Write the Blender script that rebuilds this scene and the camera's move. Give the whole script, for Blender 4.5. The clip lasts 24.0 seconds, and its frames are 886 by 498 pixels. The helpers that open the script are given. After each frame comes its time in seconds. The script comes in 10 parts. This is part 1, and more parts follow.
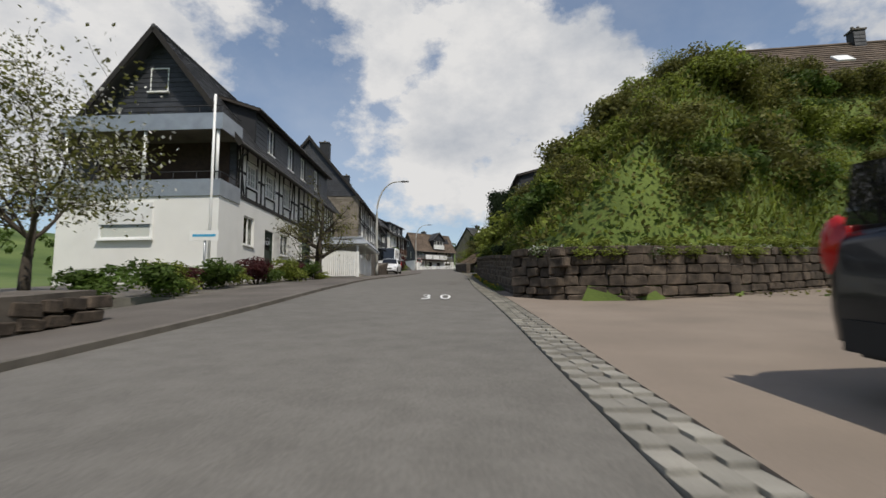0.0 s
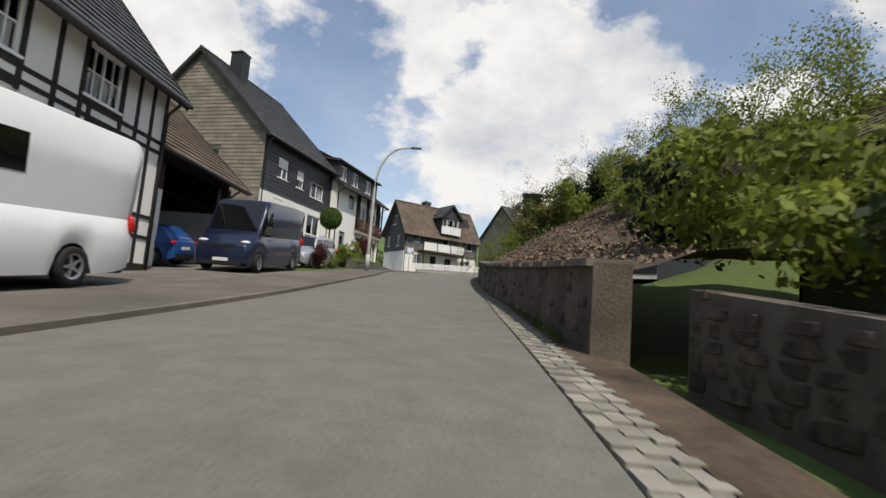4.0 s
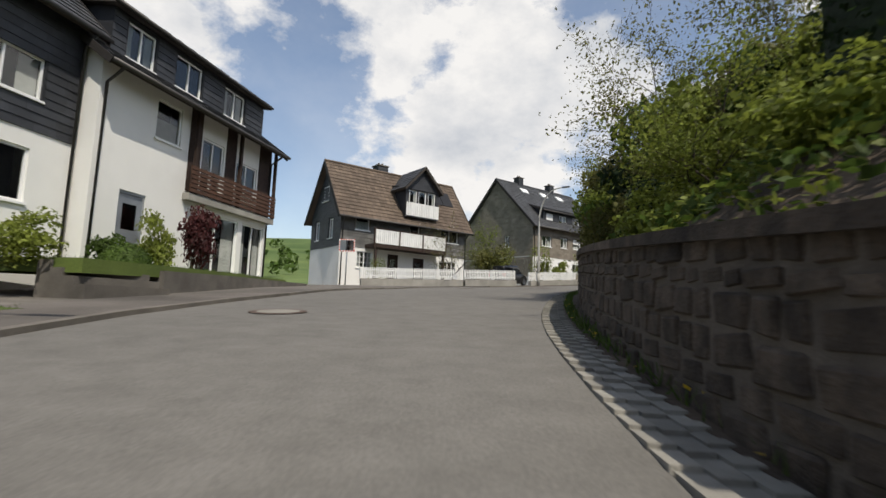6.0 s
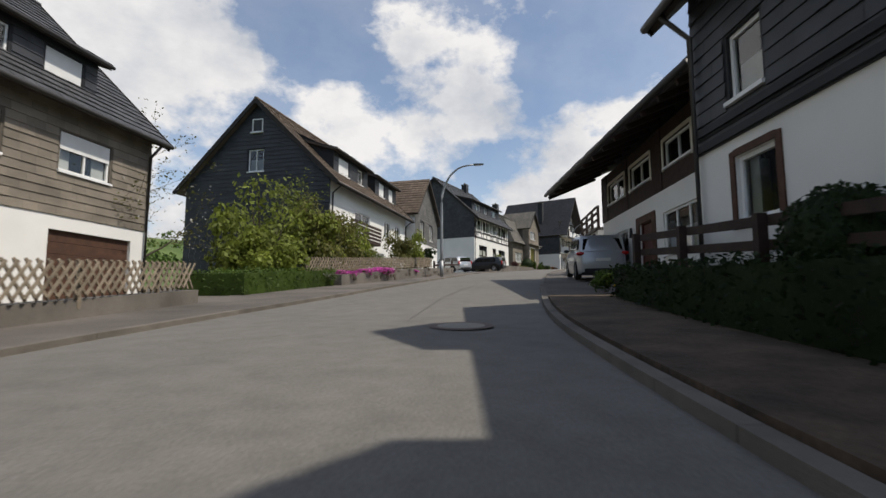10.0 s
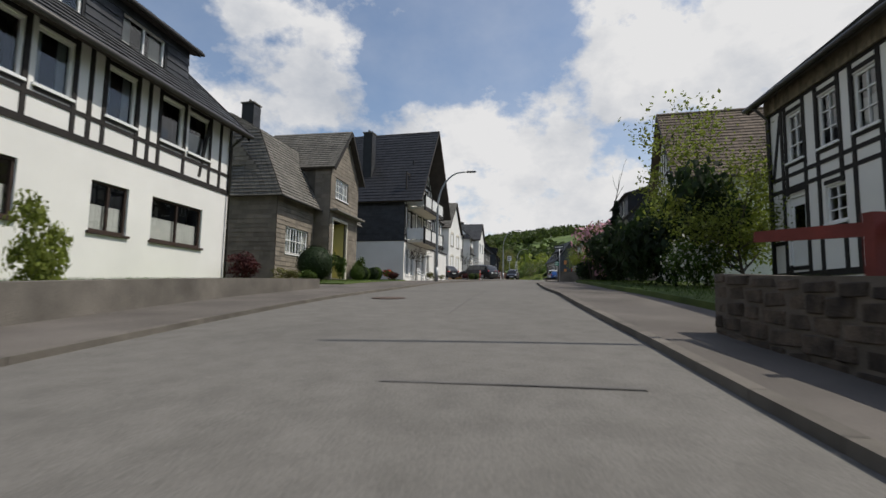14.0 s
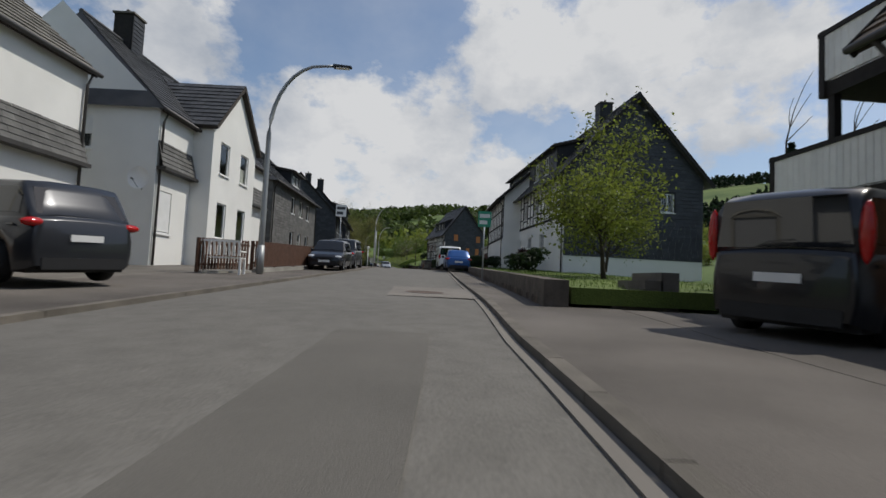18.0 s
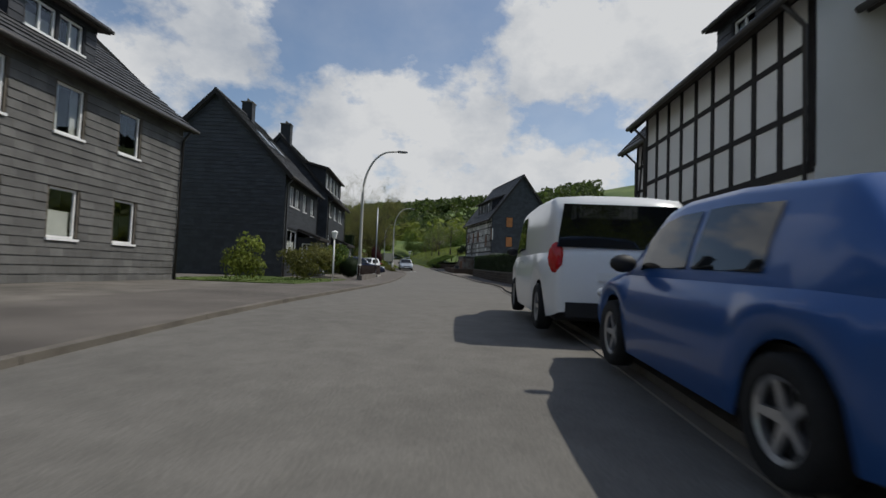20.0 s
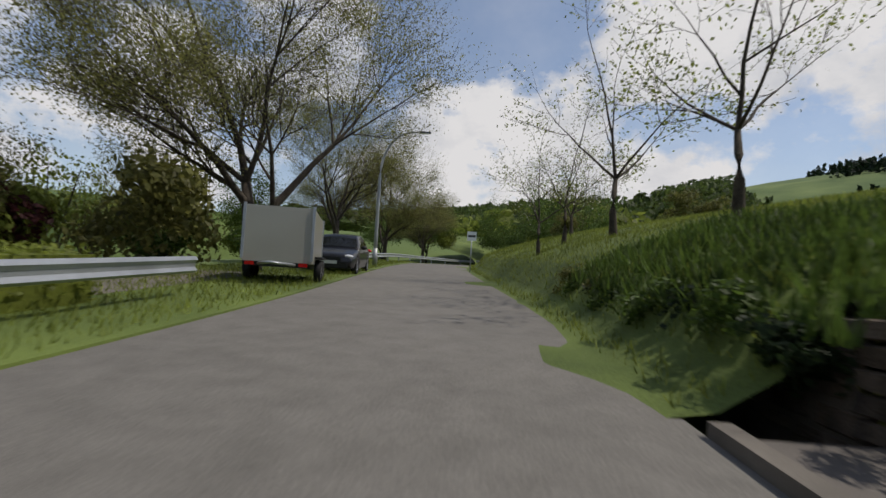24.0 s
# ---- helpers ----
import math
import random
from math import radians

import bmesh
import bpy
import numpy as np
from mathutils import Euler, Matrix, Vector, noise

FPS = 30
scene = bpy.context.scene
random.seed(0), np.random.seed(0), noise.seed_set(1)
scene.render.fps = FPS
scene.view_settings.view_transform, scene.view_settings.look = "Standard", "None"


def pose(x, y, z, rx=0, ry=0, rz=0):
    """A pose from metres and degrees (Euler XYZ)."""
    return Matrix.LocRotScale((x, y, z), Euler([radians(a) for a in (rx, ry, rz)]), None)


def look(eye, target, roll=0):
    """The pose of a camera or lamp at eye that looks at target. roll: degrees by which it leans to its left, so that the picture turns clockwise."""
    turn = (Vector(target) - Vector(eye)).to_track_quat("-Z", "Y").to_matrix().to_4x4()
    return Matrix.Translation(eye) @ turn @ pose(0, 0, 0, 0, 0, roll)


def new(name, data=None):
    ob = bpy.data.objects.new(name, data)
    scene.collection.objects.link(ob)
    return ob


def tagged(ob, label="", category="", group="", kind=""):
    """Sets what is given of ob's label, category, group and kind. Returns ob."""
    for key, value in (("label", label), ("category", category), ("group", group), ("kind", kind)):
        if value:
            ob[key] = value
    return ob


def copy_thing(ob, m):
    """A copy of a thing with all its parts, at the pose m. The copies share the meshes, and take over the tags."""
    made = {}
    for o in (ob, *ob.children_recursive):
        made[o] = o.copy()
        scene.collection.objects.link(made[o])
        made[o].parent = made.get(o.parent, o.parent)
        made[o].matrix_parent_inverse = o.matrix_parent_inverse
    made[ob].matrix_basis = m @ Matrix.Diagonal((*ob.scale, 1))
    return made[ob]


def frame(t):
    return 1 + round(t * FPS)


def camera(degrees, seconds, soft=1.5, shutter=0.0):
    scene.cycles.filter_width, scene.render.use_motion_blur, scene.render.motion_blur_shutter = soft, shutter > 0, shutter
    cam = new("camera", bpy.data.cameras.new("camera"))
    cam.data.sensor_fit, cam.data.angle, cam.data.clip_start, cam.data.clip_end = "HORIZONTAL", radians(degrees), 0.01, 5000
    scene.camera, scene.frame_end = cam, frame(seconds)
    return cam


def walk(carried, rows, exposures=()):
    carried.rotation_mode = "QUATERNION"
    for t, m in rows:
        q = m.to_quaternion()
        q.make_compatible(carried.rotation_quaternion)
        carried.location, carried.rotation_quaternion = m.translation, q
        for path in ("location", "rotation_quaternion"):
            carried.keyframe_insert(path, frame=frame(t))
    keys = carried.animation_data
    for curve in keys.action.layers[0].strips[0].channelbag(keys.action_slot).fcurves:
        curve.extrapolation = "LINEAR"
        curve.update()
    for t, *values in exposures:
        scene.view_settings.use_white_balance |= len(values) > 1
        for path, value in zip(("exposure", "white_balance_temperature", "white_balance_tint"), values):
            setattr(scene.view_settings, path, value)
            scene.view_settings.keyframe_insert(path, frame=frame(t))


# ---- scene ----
# the camera and its ride
cam = camera(82.88, 24.0, shutter=0.1)


def view(x, y, z, yaw, pitch, roll):
    a, b = radians(yaw), radians(pitch)
    way = Vector((-math.sin(a) * math.cos(b), math.cos(a) * math.cos(b), math.sin(b)))
    return look(Vector((x, y, z)), Vector((x, y, z)) + way, roll)


PATH = [
    (0.0, view(0.00, -0.14, -0.00, 6.94, 6.60, -0.60)),
    (0.5, view(-0.75, 7.23, 0.65, 7.31, 6.67, 1.89)),
    (1.0, view(-1.47, 13.85, 1.26, 8.24, 6.64, 3.13)),
    (1.5, view(-2.31, 19.65, 1.83, 9.76, 6.61, 3.05)),
    (2.0, view(-2.87, 25.82, 2.28, 4.87, 6.71, 1.40)),
    (2.5, view(-3.27, 31.25, 2.72, 9.78, 6.62, 4.45)),
    (4.5, view(-6.13, 58.90, 4.87, 9.56, 6.36, 4.46)),
    (5.0, view(-7.31, 65.58, 5.40, 9.31, 6.92, 2.54)),
    (5.5, view(-8.01, 71.31, 5.94, 7.36, 7.00, 2.02)),
    (6.0, view(-8.80, 77.40, 6.52, 6.78, 6.74, 2.07)),
    (6.5, view(-9.05, 82.73, 7.04, 4.98, 6.43, 2.10)),
    (7.0, view(-8.48, 88.03, 7.45, -6.11, 5.86, -0.63)),
    (7.5, view(-7.83, 93.21, 7.79, -3.76, 5.98, 2.15)),
    (8.0, view(-7.09, 98.79, 8.14, -4.90, 5.98, 2.81)),
    (8.5, view(-5.96, 104.07, 8.55, -14.27, 5.92, 0.21)),
    (9.0, view(-3.91, 109.17, 8.92, -23.09, 5.87, 0.18)),
    (9.5, view(-1.72, 113.36, 9.25, -27.66, 6.20, 1.15)),
    (10.0, view(1.30, 117.68, 9.69, -36.76, 6.31, -0.16)),
    (10.5, view(4.32, 121.48, 10.07, -36.51, 6.10, 2.26)),
    (11.0, view(7.54, 125.30, 10.45, -37.65, 6.10, 2.70)),
    (11.5, view(11.18, 128.94, 10.90, -43.36, 6.03, 1.34)),
    (13.5, view(32.33, 146.20, 13.39, -57.12, 5.69, -1.93)),
    (14.0, view(38.58, 150.11, 13.92, -55.52, 5.64, 1.02)),
    (14.5, view(44.56, 153.75, 14.40, -60.95, 5.56, -0.58)),
    (15.0, view(50.78, 156.90, 14.87, -59.67, 5.25, 1.09)),
    (15.5, view(56.90, 159.67, 15.26, -64.84, 4.79, 0.22)),
    (16.0, view(63.46, 162.57, 15.66, -65.14, 4.61, 0.97)),
    (16.5, view(69.63, 165.13, 15.90, -62.66, 4.53, 2.94)),
    (17.0, view(76.22, 168.21, 16.22, -67.45, 4.57, -0.36)),
    (17.5, view(82.47, 170.27, 16.55, -69.47, 4.29, 0.48)),
    (18.0, view(89.62, 172.45, 16.87, -69.53, 3.58, 2.69)),
    (18.5, view(95.99, 174.76, 17.19, -65.99, 3.30, 3.31)),
    (20.5, view(127.02, 188.13, 18.56, -65.50, 2.48, 1.91)),
    (21.0, view(135.52, 191.70, 18.53, -67.11, 2.75, 1.63)),
    (21.5, view(143.41, 195.17, 18.55, -64.45, 2.63, 3.16)),
    (22.0, view(152.02, 199.38, 18.62, -62.19, 2.74, 2.66)),
    (22.5, view(159.88, 203.46, 18.76, -60.05, 2.88, 2.37)),
    (23.0, view(167.87, 207.91, 18.95, -56.65, 3.21, 2.08)),
    (23.5, view(175.12, 212.48, 19.25, -56.30, 3.57, 0.95)),
    (24.0, view(183.02, 217.55, 19.79, -54.50, 3.20, 3.24)),
]
EXPOSURES = [(0.0, -0.05, 6550, 10), (1.0, 0.22, 6550, 10), (2.5, 0.25, 6600, 10), (5.0, 0.25, 6650, 10), (8.0, 0.22, 6600, 10), (10.5, 0.17, 6600, 11), (13.0, 0.0, 6450, 10), (16.0, 0.02, 6450, 11), (17.5, -0.2, 6350, 10), (21.0, -0.26, 6300, 9), (22.0, -0.1, 6300, 9), (23.0, 0.03, 6450, 11), (24.0, -0.1, 6500, 12)]
walk(cam, PATH, EXPOSURES)

# sky, clouds and sun
SUN_AZ, SUN_EL = math.atan2(0.57, -0.82), radians(56)
world = bpy.data.worlds.new("sky")
scene.world = world
world.use_nodes = True
wn, wl = world.node_tree.nodes, world.node_tree.links
wn.clear()
w_out = wn.new("ShaderNodeOutputWorld")
w_bg = wn.new("ShaderNodeBackground")
w_bg.inputs["Strength"].default_value = 0.1
w_sky = wn.new("ShaderNodeTexSky")
w_sky.sky_type, w_sky.sun_disc = "NISHITA", False
w_sky.sun_elevation, w_sky.sun_rotation = SUN_EL, SUN_AZ
w_sky.air_density, w_sky.dust_density = 1.0, 1.0
w_sky.ozone_density = 2.0
w_co = wn.new("ShaderNodeTexCoord")
w_map = wn.new("ShaderNodeMapping")
w_map.inputs["Scale"].default_value = (1.0, 1.0, 1.5)
wl.new(w_co.outputs["Generated"], w_map.inputs["Vector"])


def w_noise(scale, detail, rough):
    n = wn.new("ShaderNodeTexNoise")
    n.inputs["Scale"].default_value, n.inputs["Detail"].default_value, n.inputs["Roughness"].default_value = scale, detail, rough
    wl.new(w_map.outputs["Vector"], n.inputs["Vector"])
    return n.outputs["Fac"]


def w_math(op, a, b):
    n = wn.new("ShaderNodeMath")
    n.operation = op
    for socket, v in zip(n.inputs, (a, b)):
        if isinstance(v, (int, float)):
            socket.default_value = v
        else:
            wl.new(v, socket)
    return n.outputs[0]


# heaps of cumulus: azimuth from +y to the right, height and half width in degrees
CLOUDS = [(-3, 22, 9, 1.0), (3, 26, 7, 0.95), (-12, 29, 7, 0.8), (2, 13, 12, 0.8), (-8, 18, 8, 0.8), (9, 25, 7, 0.8), (26, 15, 8, 0.85), (32, 28, 5, 0.7), (40, 23, 6, 0.8), (33, 19, 5, 0.7),
          (55, 13, 10, 0.75), (59, 18, 6, 0.8), (68, 17, 7, 0.95), (78, 24, 8, 1.05), (87, 25, 8, 1.05), (97, 20, 9, 0.9), (72, 9, 12, 0.8), (14, 10, 7, 0.7), (-38, 24, 9, 0.9), (-60, 18, 14, 0.9)]
heap = 0.0
for az, el, wide, power in CLOUDS:
    a, e = radians(az), radians(el)
    d = wn.new("ShaderNodeVectorMath")
    d.operation = "DISTANCE"
    wl.new(w_co.outputs["Generated"], d.inputs[0])
    d.inputs[1].default_value = (math.sin(a) * math.cos(e), math.cos(a) * math.cos(e), math.sin(e))
    near = w_math("SUBTRACT", 1.0, w_math("DIVIDE", d.outputs["Value"], radians(wide) * 1.5))
    heap = w_math("MAXIMUM", heap, w_math("MULTIPLY", near, power))
puff = w_math("ADD", w_math("MULTIPLY", w_noise(5.5, 9, 0.6), 1.05), w_math("MULTIPLY", heap, 0.44))
haze = w_noise(2.2, 6, 0.6)
w_ramp = wn.new("ShaderNodeValToRGB")
w_ramp.color_ramp.elements[0].position, w_ramp.color_ramp.elements[1].position = 0.6, 0.74
wl.new(puff, w_ramp.inputs["Fac"])
w_veil = wn.new("ShaderNodeValToRGB")
w_veil.color_ramp.elements[0].position, w_veil.color_ramp.elements[1].position = 0.25, 0.8
wl.new(haze, w_veil.inputs["Fac"])
cover = w_math("MAXIMUM", w_ramp.outputs["Color"], w_math("MULTIPLY", w_veil.outputs["Color"], 0.36))
w_tone = wn.new("ShaderNodeValToRGB")
w_tone.color_ramp.elements[0].position, w_tone.color_ramp.elements[0].color = 0.30, (4.7, 5.0, 5.5, 1)
w_tone.color_ramp.elements[1].position, w_tone.color_ramp.elements[1].color = 0.56, (7.7, 7.65, 7.6, 1)
wl.new(w_noise(4.0, 7, 0.6), w_tone.inputs["Fac"])
w_mix = wn.new("ShaderNodeMixRGB")
wl.new(cover, w_mix.inputs["Fac"])
w_gain = wn.new("ShaderNodeMixRGB")
w_gain.blend_type = "MULTIPLY"
w_gain.inputs["Fac"].default_value = 1.0
w_gain.inputs["Color2"].default_value = (1.3, 1.28, 1.24, 1)
wl.new(w_sky.outputs["Color"], w_gain.inputs["Color1"])
wl.new(w_gain.outputs["Color"], w_mix.inputs["Color1"])
wl.new(w_tone.outputs["Color"], w_mix.inputs["Color2"])
wl.new(w_mix.outputs["Color"], w_bg.inputs["Color"])
wl.new(w_bg.outputs["Background"], w_out.inputs["Surface"])

sun = new("sun", bpy.data.lights.new("sun", "SUN"))
sun.data.energy, sun.data.angle, sun.data.color = 3.4, radians(0.6), (1.0, 0.94, 0.84)
sun.matrix_world = look((math.sin(SUN_AZ) * 50, math.cos(SUN_AZ) * 50, 60), (math.sin(SUN_AZ) * 50 - math.sin(SUN_AZ), math.cos(SUN_AZ) * 50 - math.cos(SUN_AZ), 60 - math.tan(SUN_EL)))
scene.view_settings.exposure = 0.0

# materials
MATS = {}


def material(name, color, rough=0.85, var=0.25, scale=1.2, bump=0.25, bscale=60.0, metal=0.0, spec=0.4, color2=None, random_by="", vary=0.25, coat=0.0, stain=0.0, grain=None):
    """Two scales of noise in colour, a fine relief, and optionally a tone of its own for each piece."""
    m = bpy.data.materials.new(name)
    m.use_nodes = True
    nt = m.node_tree
    n, l = nt.nodes, nt.links
    p = n["Principled BSDF"]
    geo = n.new("ShaderNodeNewGeometry")
    big, fine = n.new("ShaderNodeTexNoise"), n.new("ShaderNodeTexNoise")
    big.inputs["Scale"].default_value, big.inputs["Detail"].default_value = scale, 6
    fine.inputs["Scale"].default_value, fine.inputs["Detail"].default_value = bscale, 4
    l.new(geo.outputs["Position"], big.inputs["Vector"])
    l.new(geo.outputs["Position"], fine.inputs["Vector"])
    ramp = n.new("ShaderNodeValToRGB")
    c2 = color2 or tuple(min(1, c * (1 + var)) for c in color)
    ramp.color_ramp.elements[0].position, ramp.color_ramp.elements[1].position = 0.3, 0.7
    ramp.color_ramp.elements[0].color = (*[c * (1 - var) for c in color], 1)
    ramp.color_ramp.elements[1].color = (*c2, 1)
    l.new(big.outputs["Fac"], ramp.inputs["Fac"])
    mix = n.new("ShaderNodeMixRGB")
    mix.blend_type = "MULTIPLY"
    mix.inputs["Fac"].default_value = 1.0
    tone = n.new("ShaderNodeMapRange")
    tone.inputs["From Min"].default_value, tone.inputs["From Max"].default_value = 0.25, 0.75
    tone.inputs["To Min"].default_value, tone.inputs["To Max"].default_value = 1 - (grain or var) * 0.7, 1 + (grain or var) * 0.5
    l.new(fine.outputs["Fac"], tone.inputs["Value"])
    l.new(ramp.outputs["Color"], mix.inputs["Color1"])
    l.new(tone.outputs["Result"], mix.inputs["Color2"])
    last = mix.outputs["Color"]
    if stain:
        st = n.new("ShaderNodeTexNoise")
        st.inputs["Scale"].default_value, st.inputs["Detail"].default_value = 0.35, 8
        l.new(geo.outputs["Position"], st.inputs["Vector"])
        sr = n.new("ShaderNodeMapRange")
        sr.inputs["From Min"].default_value, sr.inputs["From Max"].default_value = 0.45, 0.7
        sr.inputs["To Min"].default_value, sr.inputs["To Max"].default_value = 1.0, 1 - stain
        l.new(st.outputs["Fac"], sr.inputs["Value"])
        mx = n.new("ShaderNodeMixRGB")
        mx.blend_type = "MULTIPLY"
        mx.inputs["Fac"].default_value = 1.0
        l.new(last, mx.inputs["Color1"])
        l.new(sr.outputs["Result"], mx.inputs["Color2"])
        last = mx.outputs["Color"]
    if random_by:
        if random_by == "island":
            src = geo.outputs["Random Per Island"]
        else:
            src = n.new("ShaderNodeObjectInfo").outputs["Random"]
        rr = n.new("ShaderNodeMapRange")
        rr.inputs["To Min"].default_value, rr.inputs["To Max"].default_value = 1 - vary, 1 + vary
        l.new(src, rr.inputs["Value"])
        mx = n.new("ShaderNodeMixRGB")
        mx.blend_type = "MULTIPLY"
        mx.inputs["Fac"].default_value = 1.0
        l.new(last, mx.inputs["Color1"])
        l.new(rr.outputs["Result"], mx.inputs["Color2"])
        last = mx.outputs["Color"]
    l.new(last, p.inputs["Base Color"])
    p.inputs["Roughness"].default_value, p.inputs["Metallic"].default_value = rough, metal
    p.inputs["Specular IOR Level"].default_value = spec
    p.inputs["Coat Weight"].default_value = coat
    p.inputs["Coat Roughness"].default_value = 0.06
    if bump:
        b = n.new("ShaderNodeBump")
        b.inputs["Strength"].default_value, b.inputs["Distance"].default_value = bump, 0.02
        l.new(fine.outputs["Fac"], b.inputs["Height"])
        l.new(b.outputs["Normal"], p.inputs["Normal"])
    MATS[name] = m
    return m


def glass_material(name, tint, rough=0.02):
    """A pane: clear, with the gloss of its surface."""
    m = bpy.data.materials.new(name)
    m.use_nodes = True
    n, l = m.node_tree.nodes, m.node_tree.links
    n.clear()
    out, mix = n.new("ShaderNodeOutputMaterial"), n.new("ShaderNodeMixShader")
    clear, gloss, fres = n.new("ShaderNodeBsdfTransparent"), n.new("ShaderNodeBsdfGlossy"), n.new("ShaderNodeFresnel")
    clear.inputs["Color"].default_value = (*tint, 1)
    gloss.inputs["Roughness"].default_value = rough
    fres.inputs["IOR"].default_value = 1.9
    l.new(fres.outputs["Fac"], mix.inputs["Fac"])
    l.new(clear.outputs["BSDF"], mix.inputs[1])
    l.new(gloss.outputs["BSDF"], mix.inputs[2])
    l.new(mix.outputs["Shader"], out.inputs["Surface"])
    return m


asphalt = material("asphalt", (0.142, 0.133, 0.117), 0.9, 0.09, 3.0, 0.3, 42, color2=(0.166, 0.156, 0.138), stain=0.12, grain=0.32)
asphalt_patch = material("asphalt_patch", (0.138, 0.128, 0.112), 0.9, 0.15, 0.6, 0.5, 120, grain=0.3)
concrete_patch = material("concrete_patch", (0.19, 0.172, 0.15), 0.9, 0.12, 0.6, 0.3, 120)
crack_fill = material("crack_fill", (0.115, 0.108, 0.098), 0.7, 0.2, 2, 0.2, 90)
pavement_mat = material("pavement", (0.115, 0.1, 0.086), 0.92, 0.2, 0.5, 0.4, 90, color2=(0.16, 0.142, 0.124), stain=0.3, grain=0.35)
brick_paving = material("brick_paving", (0.24, 0.195, 0.155), 0.92, 0.15, 0.7, 0.3, 70, random_by="object", vary=0.12)
concrete_drive = material("concrete_drive", (0.27, 0.25, 0.21), 0.9, 0.15, 0.5, 0.3, 80, stain=0.25)
sett_mat = material("setts", (0.26, 0.245, 0.21), 0.9, 0.2, 3, 0.4, 80, random_by="object", vary=0.2)
sett_joined = material("setts_joined", (0.26, 0.245, 0.21), 0.9, 0.2, 3, 0.4, 80, random_by="island", vary=0.2)
kerb_mat = material("kerb", (0.135, 0.12, 0.1), 0.9, 0.25, 2, 0.4, 90, random_by="object", vary=0.14)
line_white = material("road_paint", (0.72, 0.72, 0.7), 0.8, 0.12, 4, 0.2, 90)
stone_mat = material("wall_stone", (0.058, 0.045, 0.034), 0.95, 0.45, 5.0, 0.9, 45, color2=(0.115, 0.088, 0.065), random_by="object", vary=0.35)
stone_joined = material("wall_stone_joined", (0.058, 0.045, 0.034), 0.95, 0.45, 5.0, 0.9, 45, color2=(0.115, 0.088, 0.065), random_by="island", vary=0.35)
mortar = material("mortar", (0.11, 0.093, 0.075), 0.95, 0.3, 3, 0.5, 60)
render_wall = material("old_render", (0.085, 0.068, 0.053), 0.95, 0.45, 1.2, 0.6, 30, color2=(0.16, 0.13, 0.1), stain=0.3)
concrete = material("concrete", (0.3, 0.285, 0.25), 0.9, 0.18, 1.5, 0.3, 70, stain=0.2)
concrete_dark = material("concrete_dark", (0.15, 0.135, 0.115), 0.92, 0.3, 1.2, 0.4, 60, stain=0.3)
plaster = material("white_plaster", (0.76, 0.75, 0.71), 0.9, 0.04, 0.8, 0.15, 90, stain=0.06)
plaster_grey = material("grey_plaster", (0.33, 0.34, 0.35), 0.9, 0.06, 0.8, 0.15, 90, stain=0.1)
plaster_cream = material("cream_plaster", (0.66, 0.62, 0.52), 0.9, 0.05, 0.8, 0.15, 90, stain=0.08)
slate = material("dark_slate", (0.03, 0.032, 0.037), 0.55, 0.2, 2.5, 0.35, 50, spec=0.5, random_by="island", vary=0.28)
slate_grey = material("grey_slate", (0.115, 0.112, 0.105), 0.7, 0.2, 2.0, 0.35, 50, random_by="island", vary=0.2)
shingle = material("brown_shingle", (0.2, 0.172, 0.135), 0.85, 0.2, 1.2, 0.35, 50, random_by="island", vary=0.16)
slate_wall = material("slate_backing", (0.02, 0.021, 0.024), 0.7, 0.2, 2, 0.2, 50)
shingle_wall = material("shingle_backing", (0.11, 0.095, 0.075), 0.9, 0.2, 2, 0.2, 50)
roof_slate = material("roof_slate", (0.062, 0.063, 0.066), 0.6, 0.2, 1.5, 0.3, 50, random_by="island", vary=0.22)
roof_brown = material("roof_brown", (0.115, 0.085, 0.062), 0.85, 0.25, 0.8, 0.35, 50, random_by="island", vary=0.22)
roof_black = material("roof_black", (0.028, 0.028, 0.03), 0.42, 0.2, 1.0, 0.25, 50, random_by="island", vary=0.2)
roof_grey = material("roof_grey", (0.15, 0.14, 0.12), 0.8, 0.2, 1.0, 0.3, 50, random_by="island", vary=0.18)
under_roof = material("under_roof", (0.05, 0.042, 0.036), 0.9, 0.2, 2, 0.2, 50)
timber_black = material("black_timber", (0.02, 0.017, 0.015), 0.8, 0.3, 6, 0.35, 60)
rail_red = material("red_brown_paint", (0.16, 0.028, 0.02), 0.7, 0.25, 3, 0.2, 60)
timber_brown = material("brown_timber", (0.075, 0.035, 0.02), 0.75, 0.3, 6, 0.35, 60)
timber_dark = material("dark_boards", (0.035, 0.02, 0.014), 0.8, 0.3, 5, 0.35, 60)
timber_grey = material("weathered_wood", (0.22, 0.18, 0.13), 0.9, 0.3, 5, 0.4, 60, random_by="object", vary=0.2)
rust_board = material("boarded_window", (0.42, 0.17, 0.06), 0.85, 0.15, 3, 0.2, 60)
rust_board_dark = material("boarded_window_dark", (0.2, 0.09, 0.05), 0.85, 0.15, 3, 0.2, 60)
white_paint = material("white_paint", (0.8, 0.8, 0.78), 0.5, 0.04, 2, 0.05, 60)
white_wood = material("white_wood", (0.76, 0.76, 0.73), 0.7, 0.06, 3, 0.15, 60, random_by="object", vary=0.05)
green_door = material("green_door", (0.02, 0.035, 0.022), 0.6, 0.2, 4, 0.15, 60)
green_light = material("green_lozenge", (0.12, 0.16, 0.1), 0.7, 0.1, 4, 0.1, 60)
brown_door = material("brown_door", (0.075, 0.022, 0.014), 0.5, 0.15, 3, 0.1, 60)
